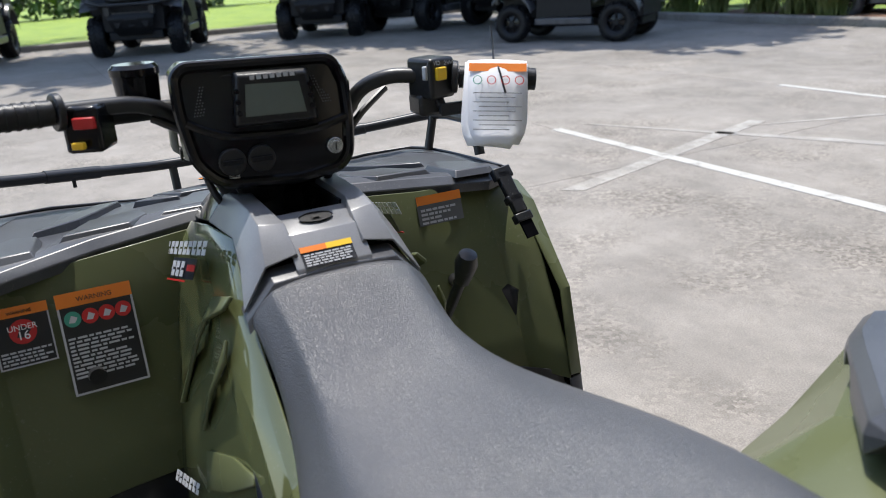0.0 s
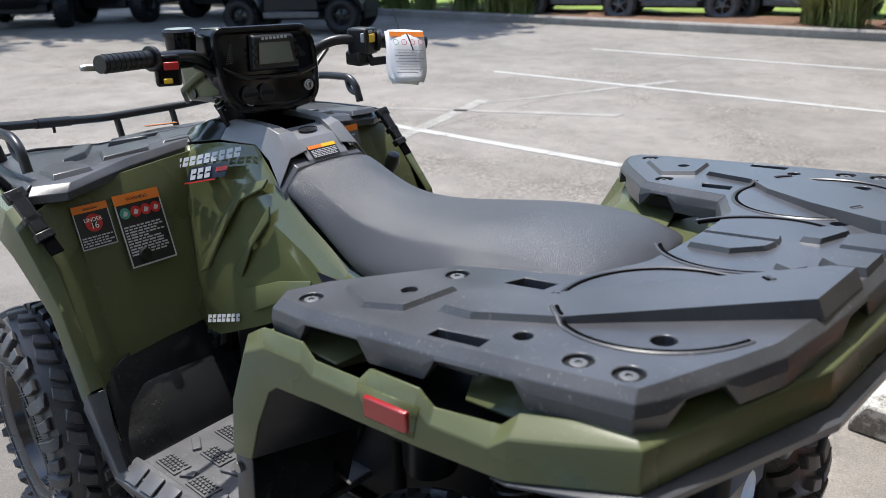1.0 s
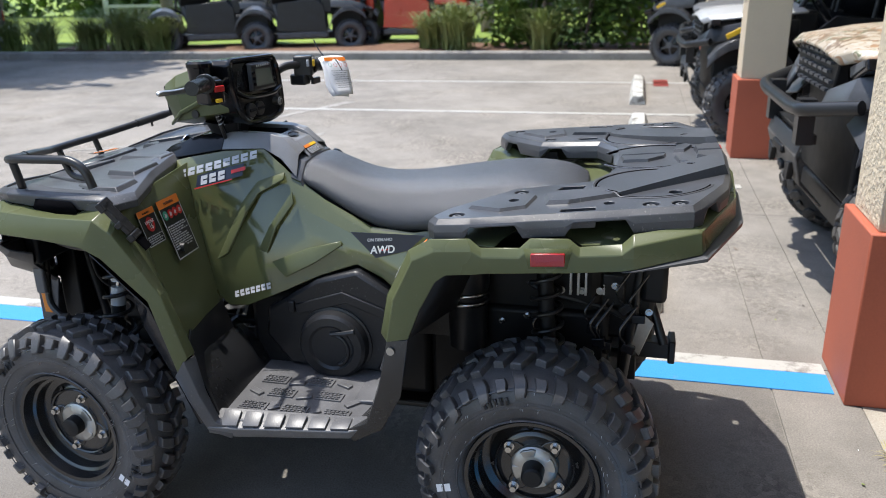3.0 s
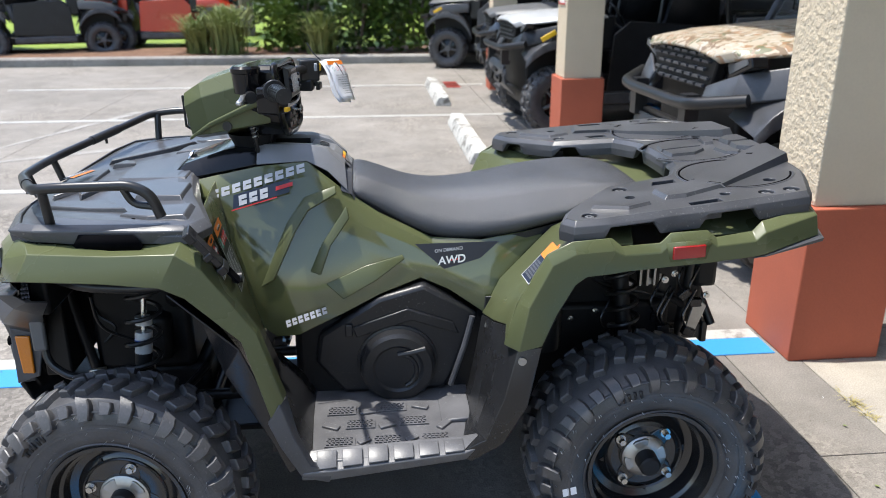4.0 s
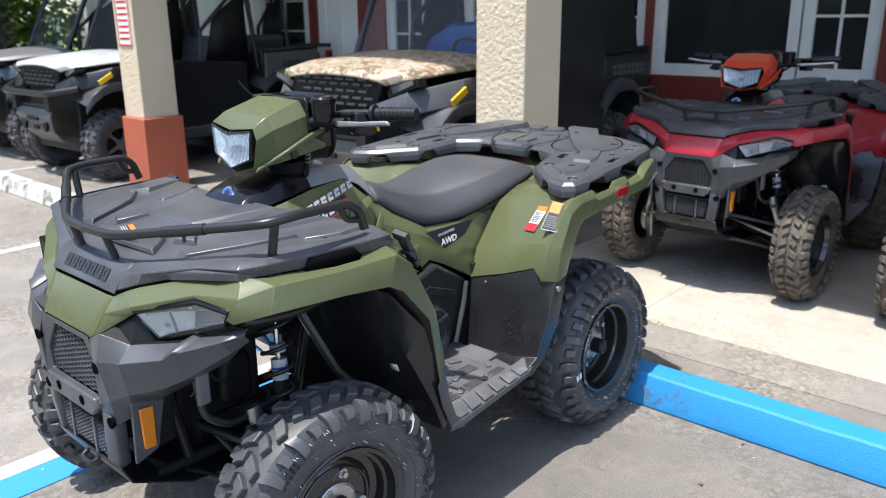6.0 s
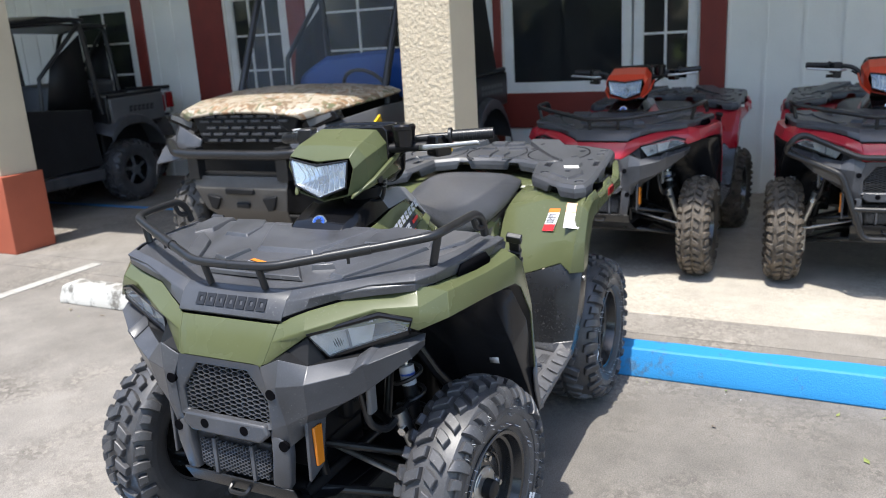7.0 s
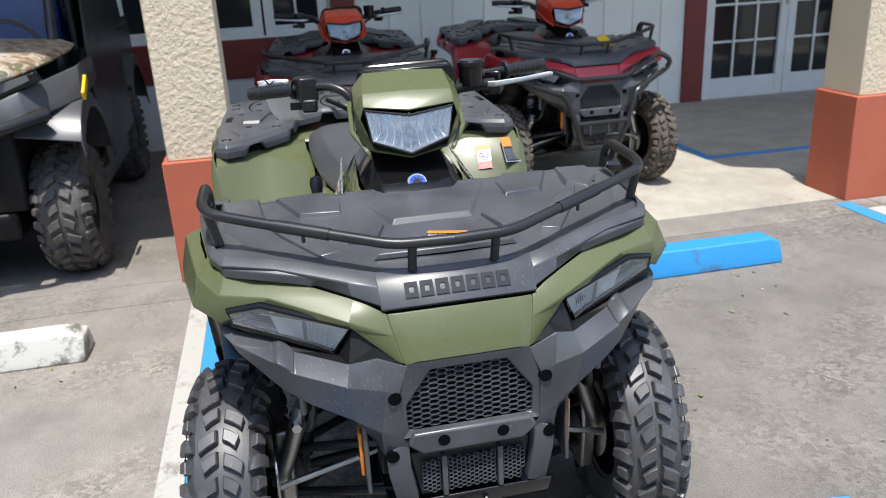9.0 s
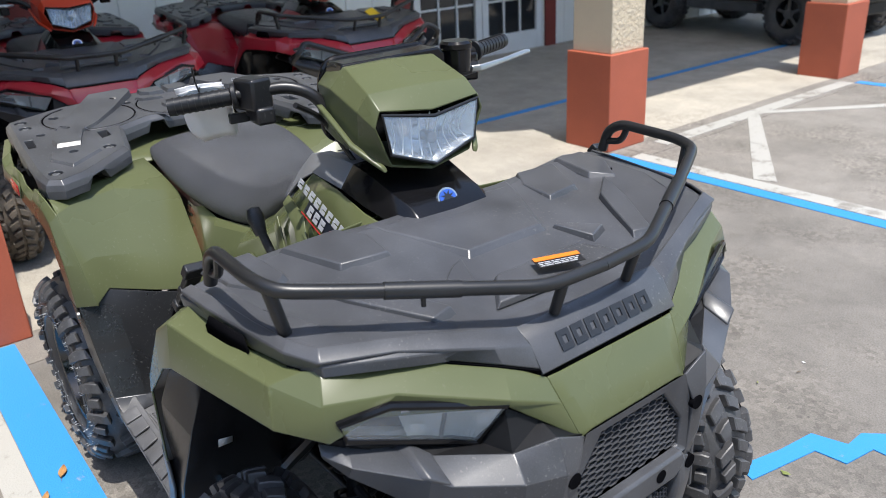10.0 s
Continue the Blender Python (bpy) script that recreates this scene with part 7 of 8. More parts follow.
structure("wall_end", box(-11.0, WX, -13.2, -13.0, 0.0, 4.5), SIDING, "end wall of the shop", "wall", smooth=0)
structure("wall_end", box(-11.0, WX, 14.0, 14.2, 0.0, 4.5), SIDING, "end wall of the shop", "wall", smooth=0)


def trim(y0, y1, z0, z1, mat=REDTRIM, d=0.03):
    return structure("trim", box(WX, WX + d, y0, y1, z0, z1), mat, "dark red painted wall trim", "trim", bevel=0.003)


for y0, y1 in ((-6.50, -6.34), (-5.56, -5.08), (-4.16, -3.92), (0.28, 0.50), (3.82, 4.05), (5.97, 6.14), (-1.69, -1.61)):
    trim(y0, y1, 0.0, 2.5)
trim(-3.85, -1.70, 0.60, 0.94)
trim(-1.60, 0.27, 0.60, 0.94)


def glazed(name, y0, y1, z0, z1, cols, rows, label, leaf=1, solid_low=0.0):
    """A white frame with muntins and dark panes in a wall opening."""
    w = thing(name, label, "window" if "window" in name else "door", Matrix.Translation((WX - 0.06, 0, 0)), kind="structure")
    step = (y1 - y0) / leaf
    for k in range(leaf):
        a, b = y0 + step * k + 0.004, y0 + step * (k + 1) - 0.004
        f = 0.09
        part("frame", joined(box(-0.03, 0.05, a, a + f, z0, z1), box(-0.03, 0.05, b - f, b, z0, z1), box(-0.03, 0.05, a + f, b - f, z1 - f, z1), box(-0.03, 0.05, a + f, b - f, z0, z0 + f + solid_low)), WHITE, w, "white painted frame", bevel=0.004)
        y_a, y_b, z_a, z_b = a + f, b - f, z0 + f + solid_low, z1 - f
        m = 0.022
        bits = [box(0.0, 0.035, y_a + (y_b - y_a) * i / cols - m / 2, y_a + (y_b - y_a) * i / cols + m / 2, z_a, z_b) for i in range(1, cols)]
        bits += [box(0.0, 0.030, y_a, y_b, z_a + (z_b - z_a) * i / rows - m / 2, z_a + (z_b - z_a) * i / rows + m / 2) for i in range(1, rows)]
        if bits:
            part("muntins", joined(*bits), WHITE, w, "white muntin bars", bevel=0.002)
        for i in range(cols):
            for j in range(rows):
                part("pane", box(0.008, 0.014, y_a + (y_b - y_a) * i / cols, y_a + (y_b - y_a) * (i + 1) / cols, z_a + (z_b - z_a) * j / rows, z_a + (z_b - z_a) * (j + 1) / rows), PANE, w, smooth=0)
        if name.startswith("door"):
            part("door_handle", joined(rod((0.05, b - 0.05, 1.0), (0.09, b - 0.05, 1.0), 0.012), rod((0.09, b - 0.05, 0.92), (0.09, b - 0.05, 1.08), 0.010)), ALLOY, w)
    return w


glazed("window_1", -7.6, -6.55, 0.05, 2.15, 2, 5, "white framed glazed panel in the shop wall")
glazed("door_1", -5.05, -4.20, 0.0, 2.15, 3, 5, "closed white door with small glass panes")
glazed("window_2", -3.85, -1.70, 0.95, 2.35, 4, 3, "white framed shop window with muntins")
glazed("window_3", -1.60, -0.33, 0.95, 2.35, 1, 1, "large dark shop window in a white frame")
glazed("window_4", -0.32, 0.26, 0.95, 2.35, 2, 3, "narrow white framed shop window with muntins")
glazed("door_2", 4.07, 5.95, 0.0, 2.15, 3, 5, "closed white double door with small panes", leaf=2, solid_low=0.12)
glazed("window_5", 7.4, 8.8, 0.95, 2.2, 3, 3, "white framed shop window with muntins")


# ---- parked quad bikes ----
main_quad = build_quad("army green quad bike with black racks, parked over stall line", Matrix.Identity(4), GREEN, GREEN, RUBBER)
# printed labels and marks on the green bike
lay_a = dict(base=PRINT, rim=PALEPRINT, bands=[(0.86, 1.0, 0, 1, ORANGE)], lines=(0.06, 0.92, 0.16, 0.58, 11, PALEPRINT),
             spots=[(0.17, 0.74, 0.11, TEALPRINT, PALEPRINT), (0.40, 0.74, 0.11, REDPRINT, PALEPRINT), (0.62, 0.74, 0.11, REDPRINT, PALEPRINT), (0.84, 0.74, 0.11, REDPRINT, PALEPRINT)],
             words=[("WARNING", 0.5, 0.90, 0.0115, PRINT)])
U_A, V_A = Vector((0.010, -0.109, -0.004)), Vector((0.052, 0.0, 0.163))
warning_label(main_quad, "warning_label", (0.3600, 0.379, 0.7495), U_A, V_A, 0.118, 0.170, lay_a, "black and orange warning label with red symbols")
lay_b = dict(base=PRINT, rim=PALEPRINT, bands=[(0.83, 1.0, 0, 1, ORANGE)], lines=(0.06, 0.94, 0.06, 0.30, 4, PALEPRINT), spots=[(0.5, 0.57, 0.24, REDPRINT, PRINT)],
             words=[("UNDER", 0.5, 0.60, 0.013, WHITE), ("16", 0.5, 0.44, 0.020, WHITE), ("WARNING", 0.5, 0.875, 0.0075, PRINT)])
warning_label(main_quad, "warning_label", (0.3785, 0.474, 0.816), U_A, V_A, 0.084, 0.098, lay_b, "small black and orange age warning label")
lay_c = dict(base=PAPER, bands=[(0.82, 1.0, 0, 1, ORANGE), (0.0, 0.30, 0, 1, REDPRINT)], lines=(0.1, 0.9, 0.36, 0.78, 6, PRINT))
warning_label(main_quad, "warning_label", (-0.350, 0.390, 0.782), Vector((0.015, 0.052, 0.006)), Vector((-0.074, -0.002, 0.072)), 0.050, 0.100, lay_c, "white, red and orange warning label")
lay_d = dict(base=NAVY, rim=PALEPRINT, bands=[(0.62, 1.0, 0, 1, ORANGE)], lines=(0.12, 0.88, 0.10, 0.54, 6, GREY))
warning_label(main_quad, "warning_label", (-0.3085, 0.485, 0.810), Vector((-0.006, 0.056, -0.003)), Vector((-0.073, -0.006, 0.079)), 0.057, 0.106, lay_d, "dark blue and orange warning label")
lay_e = dict(base=GREY, bands=[(0.70, 1.0, 0, 1, ORANGE)], lines=(0.06, 0.94, 0.05, 0.62, 4, PALEPRINT))
warning_label(main_quad, "warning_label", (0.414, -0.290, 0.890), (0, -1, 0), (0.045, 0, 0.16), 0.100, 0.060, lay_e, "orange and grey load label on leg shield")
for s in (1, -1):
    # model marks on the flanks as plain slanted blocks
    u, v = Vector((-0.248, -0.028, 0.064)), Vector((0.10, -0.035, 0.10))
    if s < 0:
        u, v = Vector((0.248, 0.028, -0.064)), v
    o = Vector((0.448, 0.178, 0.930)) if s > 0 else Vector((0.208, -0.150, 0.992))
    if s < 0:
        u = Vector((0.248, -0.028, -0.064))
        v = Vector((-0.05, 0.03, 0.10))
    out = Vector((0, s * 0.012, 0.002))
    wordmark(main_quad, "model_mark", o + out, u, v, 9, 0.0285, 0.022, PALEPRINT, "silver model mark as plain blocks")
    o2 = o + u.normalized() * 0.045 - v.normalized() * 0.040 + out
    plate = bars([(-0.018, -0.004, 0.150, 0.034, 0.35)], plane_frame(o2 - out * 0.15, u, v))
    part("model_plate", plate, NAVY, main_quad, "dark model plate", solid=0.0006, smooth=0)
    wordmark(main_quad, "model_mark", o2 + out * 0.15, u, v, 3, 0.028, 0.025, PALEPRINT, "silver model number as plain blocks")
    part("model_accent", bars([(0.100, 0.010, 0.045, 0.010, 0.35), (-0.022, -0.008, 0.12, 0.003, 0.35)], plane_frame(o2 + out * 0.2, u, v)), REDPRINT, main_quad, "red accent bars", smooth=0, solid=0.0006)
    if s > 0:
        u3, v3 = Vector((-0.115, -0.022, 0.030)), Vector((0.0, -0.05, 0.12))
        wordmark(main_quad, "maker_mark", (0.270, 0.262, 0.598), u3, v3, 7, 0.0165, 0.018, PALEPRINT, "silver maker mark as plain blocks", 0.1)
        u4, v4 = Vector((-0.10, 0.007, 0.012)), Vector((0.012, -0.014, 0.10))
        fr = plane_frame((-0.090, 0.2015, 0.738), u4, v4)
        tag4 = part("drive_mark", moved(polys([(-0.010, 0.060, 0), (0.215, 0.040, 0), (0.160, 0.000, 0), (0.060, -0.018, 0)], [(0, 1, 2, 3)]), fr), NAVY, main_quad, "dark drive system mark", solid=0.0006, smooth=0)
        lettering("lettering", "ON DEMAND", 0.0125, PALEPRINT, tag4, fr @ Matrix.Translation((0.040, 0.030, 0.0012)), 0.1, 0.0002)
        lettering("lettering", "AWD", 0.030, WHITE, tag4, fr @ Matrix.Translation((0.046, -0.004, 0.0012)), 0.15, 0.0006)
        part("drive_accent", moved(polys([(0.075, 0.002, 0.001), (0.105, 0.004, 0.001), (0.108, 0.008, 0.001), (0.070, 0.006, 0.001)], [(0, 1, 2, 3)]), fr), REDPRINT, tag4, smooth=0)

# shift lever on the right of the tank
part("shift_lever", joined(tube([(0.200, -0.205, 0.76), (0.165, -0.222, 0.83), (0.138, -0.230, 0.885)], 0.010, 12, rounded=0.03), moved(lathe([(-0.024, 0.0), (-0.024, 0.013), (0.018, 0.020), (0.038, 0.015), (0.043, 0.0)], 20, "z"), Matrix.Translation((0.130, -0.232, 0.900)) @ Matrix.Rotation(radians(-25), 4, "Y"))), GRAIN, main_quad, "black shift lever")

# paper tag hung from the right grip on a tie
def axes(o, across, up):
    """A pose with y along across and z near up."""
    yv = Vector(across).normalized()
    xv = yv.cross(Vector(up)).normalized()
    zv = xv.cross(yv)
    return Matrix(((xv.x, yv.x, zv.x, o[0]), (xv.y, yv.y, zv.y, o[1]), (xv.z, yv.z, zv.z, o[2]), (0, 0, 0, 1)))


tag_root = thing("warning_tag", "white hanging paper tag with orange head", "tag", axes((0.162, -0.327, 1.203), (0.47, 0.88, 0.07), (0.45, -0.22, 0.85)) @ Matrix.Diagonal((1.0, 0.84, 0.88, 1.0)))
rows = []
for k in range(9):
    z = 0.020 - k * 0.0195
    w = 0.056 if k < 6 else 0.056 * math.sqrt(max(0.05, 1 - ((k - 5.2) / 4.0) ** 2))
    rows.append([(-0.030 - 0.006 * math.sin(k * 0.7) + 0.05 * (t * t) * 0.1, t * w, z) for t in (-1, -0.5, 0, 0.5, 1)])
paper = part("paper", grid(rows), PAPER, tag_root, "white paper card", solid=0.0012, smooth=60)
part("second_card", moved(grid(rows), Matrix.Translation((0.010, 0.006, -0.002)) @ Matrix.Rotation(radians(4), 4, "X")), PAPER, tag_root, solid=0.001, smooth=60)
part("tag_head", polys([(-0.0325, -0.054, 0.012), (-0.0325, 0.054, 0.012), (-0.0335, 0.054, -0.004), (-0.0335, -0.054, -0.004)], [(0, 1, 2, 3)]), ORANGE, paper, "orange head band", smooth=0)
for k in range(4):
    part("tag_symbol", moved(lathe([(0.0, 0.007), (0.0, 0.0085)], 20, "x"), Matrix.Translation((-0.0365, 0.038 - 0.026 * k, -0.022))), TEALPRINT if k == 0 else REDPRINT, paper)
part("tag_text", joined(*[polys([(-0.0375, 0.046 - 0.01 * (k % 2), -0.046 - 0.0085 * k), (-0.0375, -0.044 + 0.012 * (k % 3), -0.046 - 0.0085 * k), (-0.0375, -0.044 + 0.012 * (k % 3), -0.0475 - 0.0085 * k), (-0.0375, 0.046 - 0.01 * (k % 2), -0.0475 - 0.0085 * k)], [(0, 1, 2, 3)]) for k in range(9)]), GREY, paper, smooth=0)
part("cable_tie", tube([(-0.034, -0.014, -0.045), (-0.036, -0.002, 0.0), (-0.020, 0.004, 0.020), (0.0, 0.004, 0.024), (0.018, 0.006, 0.07), (0.02, 0.010, 0.115)], 0.0022, 6, rounded=0.02), GRAIN, tag_root, "thin black cable tie")

red_one = build_quad("red quad bike with black racks and muddy tyres", Matrix.Translation((-3.20, 0.195, 0)) @ Matrix.Rotation(radians(-4), 4, "Z"), CRIMSON, CRIMSON, MUDDY, False, "red quad bikes by the wall", RED)
red_two = build_quad("red quad bike with black bull bar", Matrix.Translation((-3.20, 1.63, 0)) @ Matrix.Rotation(radians(2), 4, "Z"), CRIMSON, CRIMSON, MUDDY, False, "red quad bikes by the wall", RED)

bull = part("bull_bar", joined(tube([(0.90, -0.52, 0.80), (0.97, -0.50, 0.86), (0.93, -0.44, 0.905), (1.03, -0.16, 0.79), (1.03, 0.16, 0.79), (0.93, 0.44, 0.905), (0.97, 0.50, 0.86), (0.90, 0.52, 0.80), (1.03, 0.24, 0.70), (1.05, 0.17, 0.50), (1.04, 0.12, 0.36), (1.04, -0.12, 0.36), (1.05, -0.17, 0.50), (1.03, -0.24, 0.70)], 0.016, 10, closed=True, rounded=0.04), rod((1.05, -0.17, 0.52), (1.05, 0.17, 0.52), 0.014)), TUBE, red_two, "black tubular bull bar")
part("rack_tag", moved(box(-0.05, 0.05, -0.035, 0.035, 0, 0.004), Matrix.Translation((0.86, 0.10, 0.99)) @ Matrix.Rotation(radians(35), 4, "Y") @ Matrix.Rotation(radians(20), 4, "Z")), YELLOW, red_two, "yellow tag tied to the rack")


# ---- side-by-side vehicles ----
def build_utv(label, at, hood_mat, panel_mat, plate_mat, rubber=RUBBER, bed_mat=None, glass_front=True, roof=True, accent=None, group="side-by-side vehicles", marker=True, trim=GREY):
    u = thing("side_by_side", label, "utility vehicle", at, group)
    sides = (1, -1)
    for s in sides:
        for x in (0.98, -0.98):
            m = Matrix.Translation((x, s * 0.62, 0.33)) @ Matrix.Rotation(radians(20 * x + 7 * s), 4, "Y")
            body, blocks = tyre_mesh(0.335, 0.125, 14, 0.02)
            t = part("wheel", body, rubber, u, "black knobbly tyre", at=m, smooth=28)
            whole_tread(t, blocks, [Matrix.Rotation(-2 * math.pi * k / 14, 4, "Y") for k in range(14)], rubber)
            o = 0.125 * s
            part("rim", lathe([(o * 0.8, 0.17), (o * 0.6, 0.155), (o * 0.3, 0.14), (o * 0.45, 0.06), (o * 0.5, 0.0)], 32), GLOSSBLACK, t, "black wheel rim")
            part("hub", disc((0, o * 0.45, 0), 0.05, o * 0.3, segs=16), trim, t)
            for k in range(5):
                q = 2 * math.pi * k / 5
                part("spoke", rod((0.05 * math.cos(q), o * 0.5, 0.05 * math.sin(q)), (0.15 * math.cos(q), o * 0.45, 0.15 * math.sin(q)), 0.016, 8), trim, t)
        # fender arches
        arc = []
        for a in range(42, 160, 13):
            c, q = math.cos(radians(a)), math.sin(radians(a))
            arc.append([(0.98 + 0.44 * c, s * 0.50, 0.36 + 0.62 * q), (0.98 + 0.46 * c, s * 0.79, 0.34 + 0.58 * q), (0.98 + 0.47 * c, s * 0.80, 0.28 + 0.56 * q)])
        part("front_fender", grid(arc), BLACK, u, "black plastic front fender", bevel=0.006, solid=0.01)
        arc = [[(x - 1.96, y, z) for x, y, z in r] for r in arc]
        part("rear_fender", grid(arc), BLACK, u, "black plastic rear fender", bevel=0.006, solid=0.01)
        # door, sill and pillars
        part("sill", box(-0.55, 0.52, s * 0.60, s * 0.72, 0.30, 0.42), BLACK, u, bevel=0.02)
        part("door", prism([(0.50, 0.42), (0.46, 0.95), (0.30, 1.08), (-0.50, 1.02), (-0.55, 0.45)], s * 0.68, s * 0.71, "y"), accent or GRAIN, u, "half door", bevel=0.01)
        part("front_pillar", tube([(0.60, s * 0.60, 1.08), (0.22, s * 0.60, 1.86), (-0.62, s * 0.60, 1.90), (-0.72, s * 0.62, 0.95)], 0.027, 12, rounded=0.12), TUBE, u, "black roll cage tube")
        part("cage_brace", tube([(-0.62, s * 0.60, 1.86), (-0.05, s * 0.60, 1.35), (-0.02, s * 0.60, 1.05)], 0.02, 10), TUBE, u)
        part("side_net", polys([(-0.08, s * 0.60, 1.04), (-0.62, s * 0.61, 1.0), (-0.60, s * 0.60, 1.75), (-0.2, s * 0.60, 1.48)], [(0, 1, 2, 3)]), DARK, u, "black side net", solid=0.004)
        # headlamp under the hood edge
        part("headlight", prism([(s * 0.38, 0.99), (s * 0.64, 1.06), (s * 0.66, 1.015), (s * 0.42, 0.93)], 1.22, 1.30, "x"), GLOSSBLACK, u, "dark headlight", bevel=0.006)
        part("headlight_glass", prism([(s * 0.44, 1.005), (s * 0.61, 1.05), (s * 0.62, 1.025), (s * 0.46, 0.965)], 1.298, 1.306, "x"), trim, u)
        if marker and s > 0:
            part("marker", moved(box(-0.075, 0.075, -0.008, 0.008, -0.022, 0.022), Matrix.Translation((1.12, s * 0.812, 0.955)) @ Matrix.Rotation(radians(28), 4, "Y")), YELLOW, u, "yellow side marker", bevel=0.004)
        cheek = [[(1.36, 0.34, 0.90), (1.40, 0.36, 0.80)], [(1.30, 0.56, 0.98), (1.35, 0.58, 0.84)], [(1.02, 0.78, 1.05), (1.10, 0.79, 0.90)], [(0.60, 0.78, 1.06), (0.60, 0.79, 0.92)]]
        part("front_cheek", grid(flipped(cheek, s)), panel_mat, u, "front side panel", bevel=0.01, solid=0.02)
        part("front_a_arm", joined(rod((0.85, s * 0.15, 0.38), (0.98, s * 0.50, 0.30), 0.02), rod((1.12, s * 0.15, 0.38), (0.98, s * 0.50, 0.30), 0.02)), TUBE, u)
        part("front_shock", rod((0.98, s * 0.40, 0.36), (0.92, s * 0.34, 0.86), 0.03), DARK, u)
        part("shock_spring", spring((0.97, s * 0.395, 0.44), (0.925, s * 0.345, 0.82), 0.05, 6, 0.008), TUBE, u)
        # bed
        if bed_mat:
            side = part("bed_side", prism([(-0.74, 0.80), (-0.74, 1.10), (-1.50, 1.12), (-1.50, 0.84)], s * 0.70, s * 0.73, "y"), bed_mat, u, "cargo bed side panel", bevel=0.012)
            wordmark(side, "model_mark", (-0.92 if s < 0 else -0.98, s * 0.732, 0.95), (-1 if s > 0 else 1, 0, 0), (0, 0, 1), 6, 0.06, 0.06, PRINT, "model mark as plain dark blocks", 0.2) if s > 0 else None
            part("bed_rail", rod((-0.74, s * 0.70, 1.12), (-1.50, s * 0.70, 1.14), 0.022), GRAIN, u)
            part("tail_lamp", box(-1.53, -1.49, s * 0.62, s * 0.72, 0.90, 1.08), REFLECT, u, "red tail lamp", bevel=0.006)
    hood = []
    for x, z, w in ((1.38, 1.055, 0.44), (1.32, 1.09, 0.56), (1.05, 1.125, 0.66), (0.72, 1.15, 0.70), (0.55, 1.165, 0.70)):
        hood.append([(x - 0.03, -w, z - 0.045), (x, -w * 0.9, z - 0.012), (x, -w * 0.45, z + 0.012), (x + 0.006, 0, z + 0.018), (x, w * 0.45, z + 0.012), (x, w * 0.9, z - 0.012), (x - 0.03, w, z - 0.045)])
    part("hood", grid(hood), hood_mat, u, "hood panel", bevel=0.01, solid=0.02)
    gr = part("grille", prism([(-0.42, 1.055), (0.42, 1.055), (0.34, 0.87), (-0.34, 0.87)], 1.28, 1.34, "x"), DARK, u, "dark grille", bevel=0.01)
    slats = [box(1.335, 1.358, a - 0.036, a + 0.036, b - 0.0065, b + 0.0065) for r, b in enumerate((0.89, 0.93, 0.97, 1.01, 1.04)) for a in (-0.35 + 0.1 * k + (0.05 if r % 2 else 0) for k in range(8)) if abs(a) < 0.28 + (b - 0.87) * 0.5]
    tagged(part("grille_slats", joined(*slats), BLACK, gr, smooth=0), kind="stuff")
    part("bumper", joined(tube([(1.30, -0.66, 0.87), (1.48, -0.46, 0.83), (1.49, -0.3, 0.82), (1.49, 0.3, 0.82), (1.48, 0.46, 0.83), (1.30, 0.66, 0.87)], 0.030, 12, rounded=0.05), box(1.40, 1.47, -0.38, -0.30, 0.66, 0.86), box(1.40, 1.47, 0.30, 0.38, 0.66, 0.86), box(1.38, 1.42, -0.36, 0.36, 0.66, 0.70)), TUBE, u, "black front bumper", bevel=0)
    part("skid_plate", grid([[(1.44, y, 0.68), (1.46, y * 0.98, 0.60), (1.42, y * 0.86, 0.46), (1.30, y * 0.7, 0.34)] for y in (-0.36, -0.18, 0, 0.18, 0.36)]), plate_mat, u, "front skid plate", bevel=0.01, solid=0.012)
    part("winch_slot", box(1.445, 1.475, -0.11, 0.11, 0.565, 0.605), DARK, u, bevel=0.01)
    part("plate_slot", box(1.43, 1.452, -0.05, 0.05, 0.475, 0.51), DARK, u, bevel=0.008)
    for s in sides:
        part("plate_slot", prism([(s * 0.16, 0.54), (s * 0.27, 0.56), (s * 0.24, 0.47), (s * 0.20, 0.46)], 1.435, 1.462, "x"), DARK, u, bevel=0.006)
    part("chassis", joined(box(-1.35, 1.25, -0.42, 0.42, 0.26, 0.40), box(0.60, 1.25, -0.48, 0.48, 0.40, 0.88), box(-1.40, -0.72, -0.55, 0.55, 0.40, 0.80)), DARK, u, bevel=0.02)
    part("dash", box(0.42, 0.62, -0.64, 0.64, 0.80, 1.12), GRAIN, u, bevel=0.03)
    part("seat", joined(box(-0.45, 0.08, -0.58, 0.58, 0.55, 0.72)), VINYL, u, "black bench seat", bevel=0.04)
    part("seat_back", moved(box(-0.06, 0.06, -0.58, 0.58, 0.0, 0.62), Matrix.Translation((-0.50, 0, 0.66)) @ Matrix.Rotation(radians(-14), 4, "Y")), VINYL, u, "black seat back", bevel=0.04)
    part("steering_wheel", moved(tube([(0.17 * math.cos(radians(a)), 0.17 * math.sin(radians(a)), 0) for a in range(0, 360, 20)], 0.014, 8, closed=True), Matrix.Translation((0.34, 0.32, 1.12)) @ Matrix.Rotation(radians(-55), 4, "Y")), GRAIN, u)
    if roof:
        part("roof", grid([[(0.24, y, 1.88 - abs(y) * 0.03), (-0.2, y, 1.95 - abs(y) * 0.04), (-0.66, y, 1.93 - abs(y) * 0.04)] for y in (-0.64, -0.3, 0, 0.3, 0.64)]), GRAIN, u, "black roof", bevel=0.01, solid=0.03)
    if glass_front:
        g = part("windscreen", polys([(0.60, -0.58, 1.10), (0.60, 0.58, 1.10), (0.23, 0.57, 1.85), (0.23, -0.57, 1.85)], [(0, 1, 2, 3)]), CLEAR, u, "clear windscreen", solid=0.005, smooth=0)
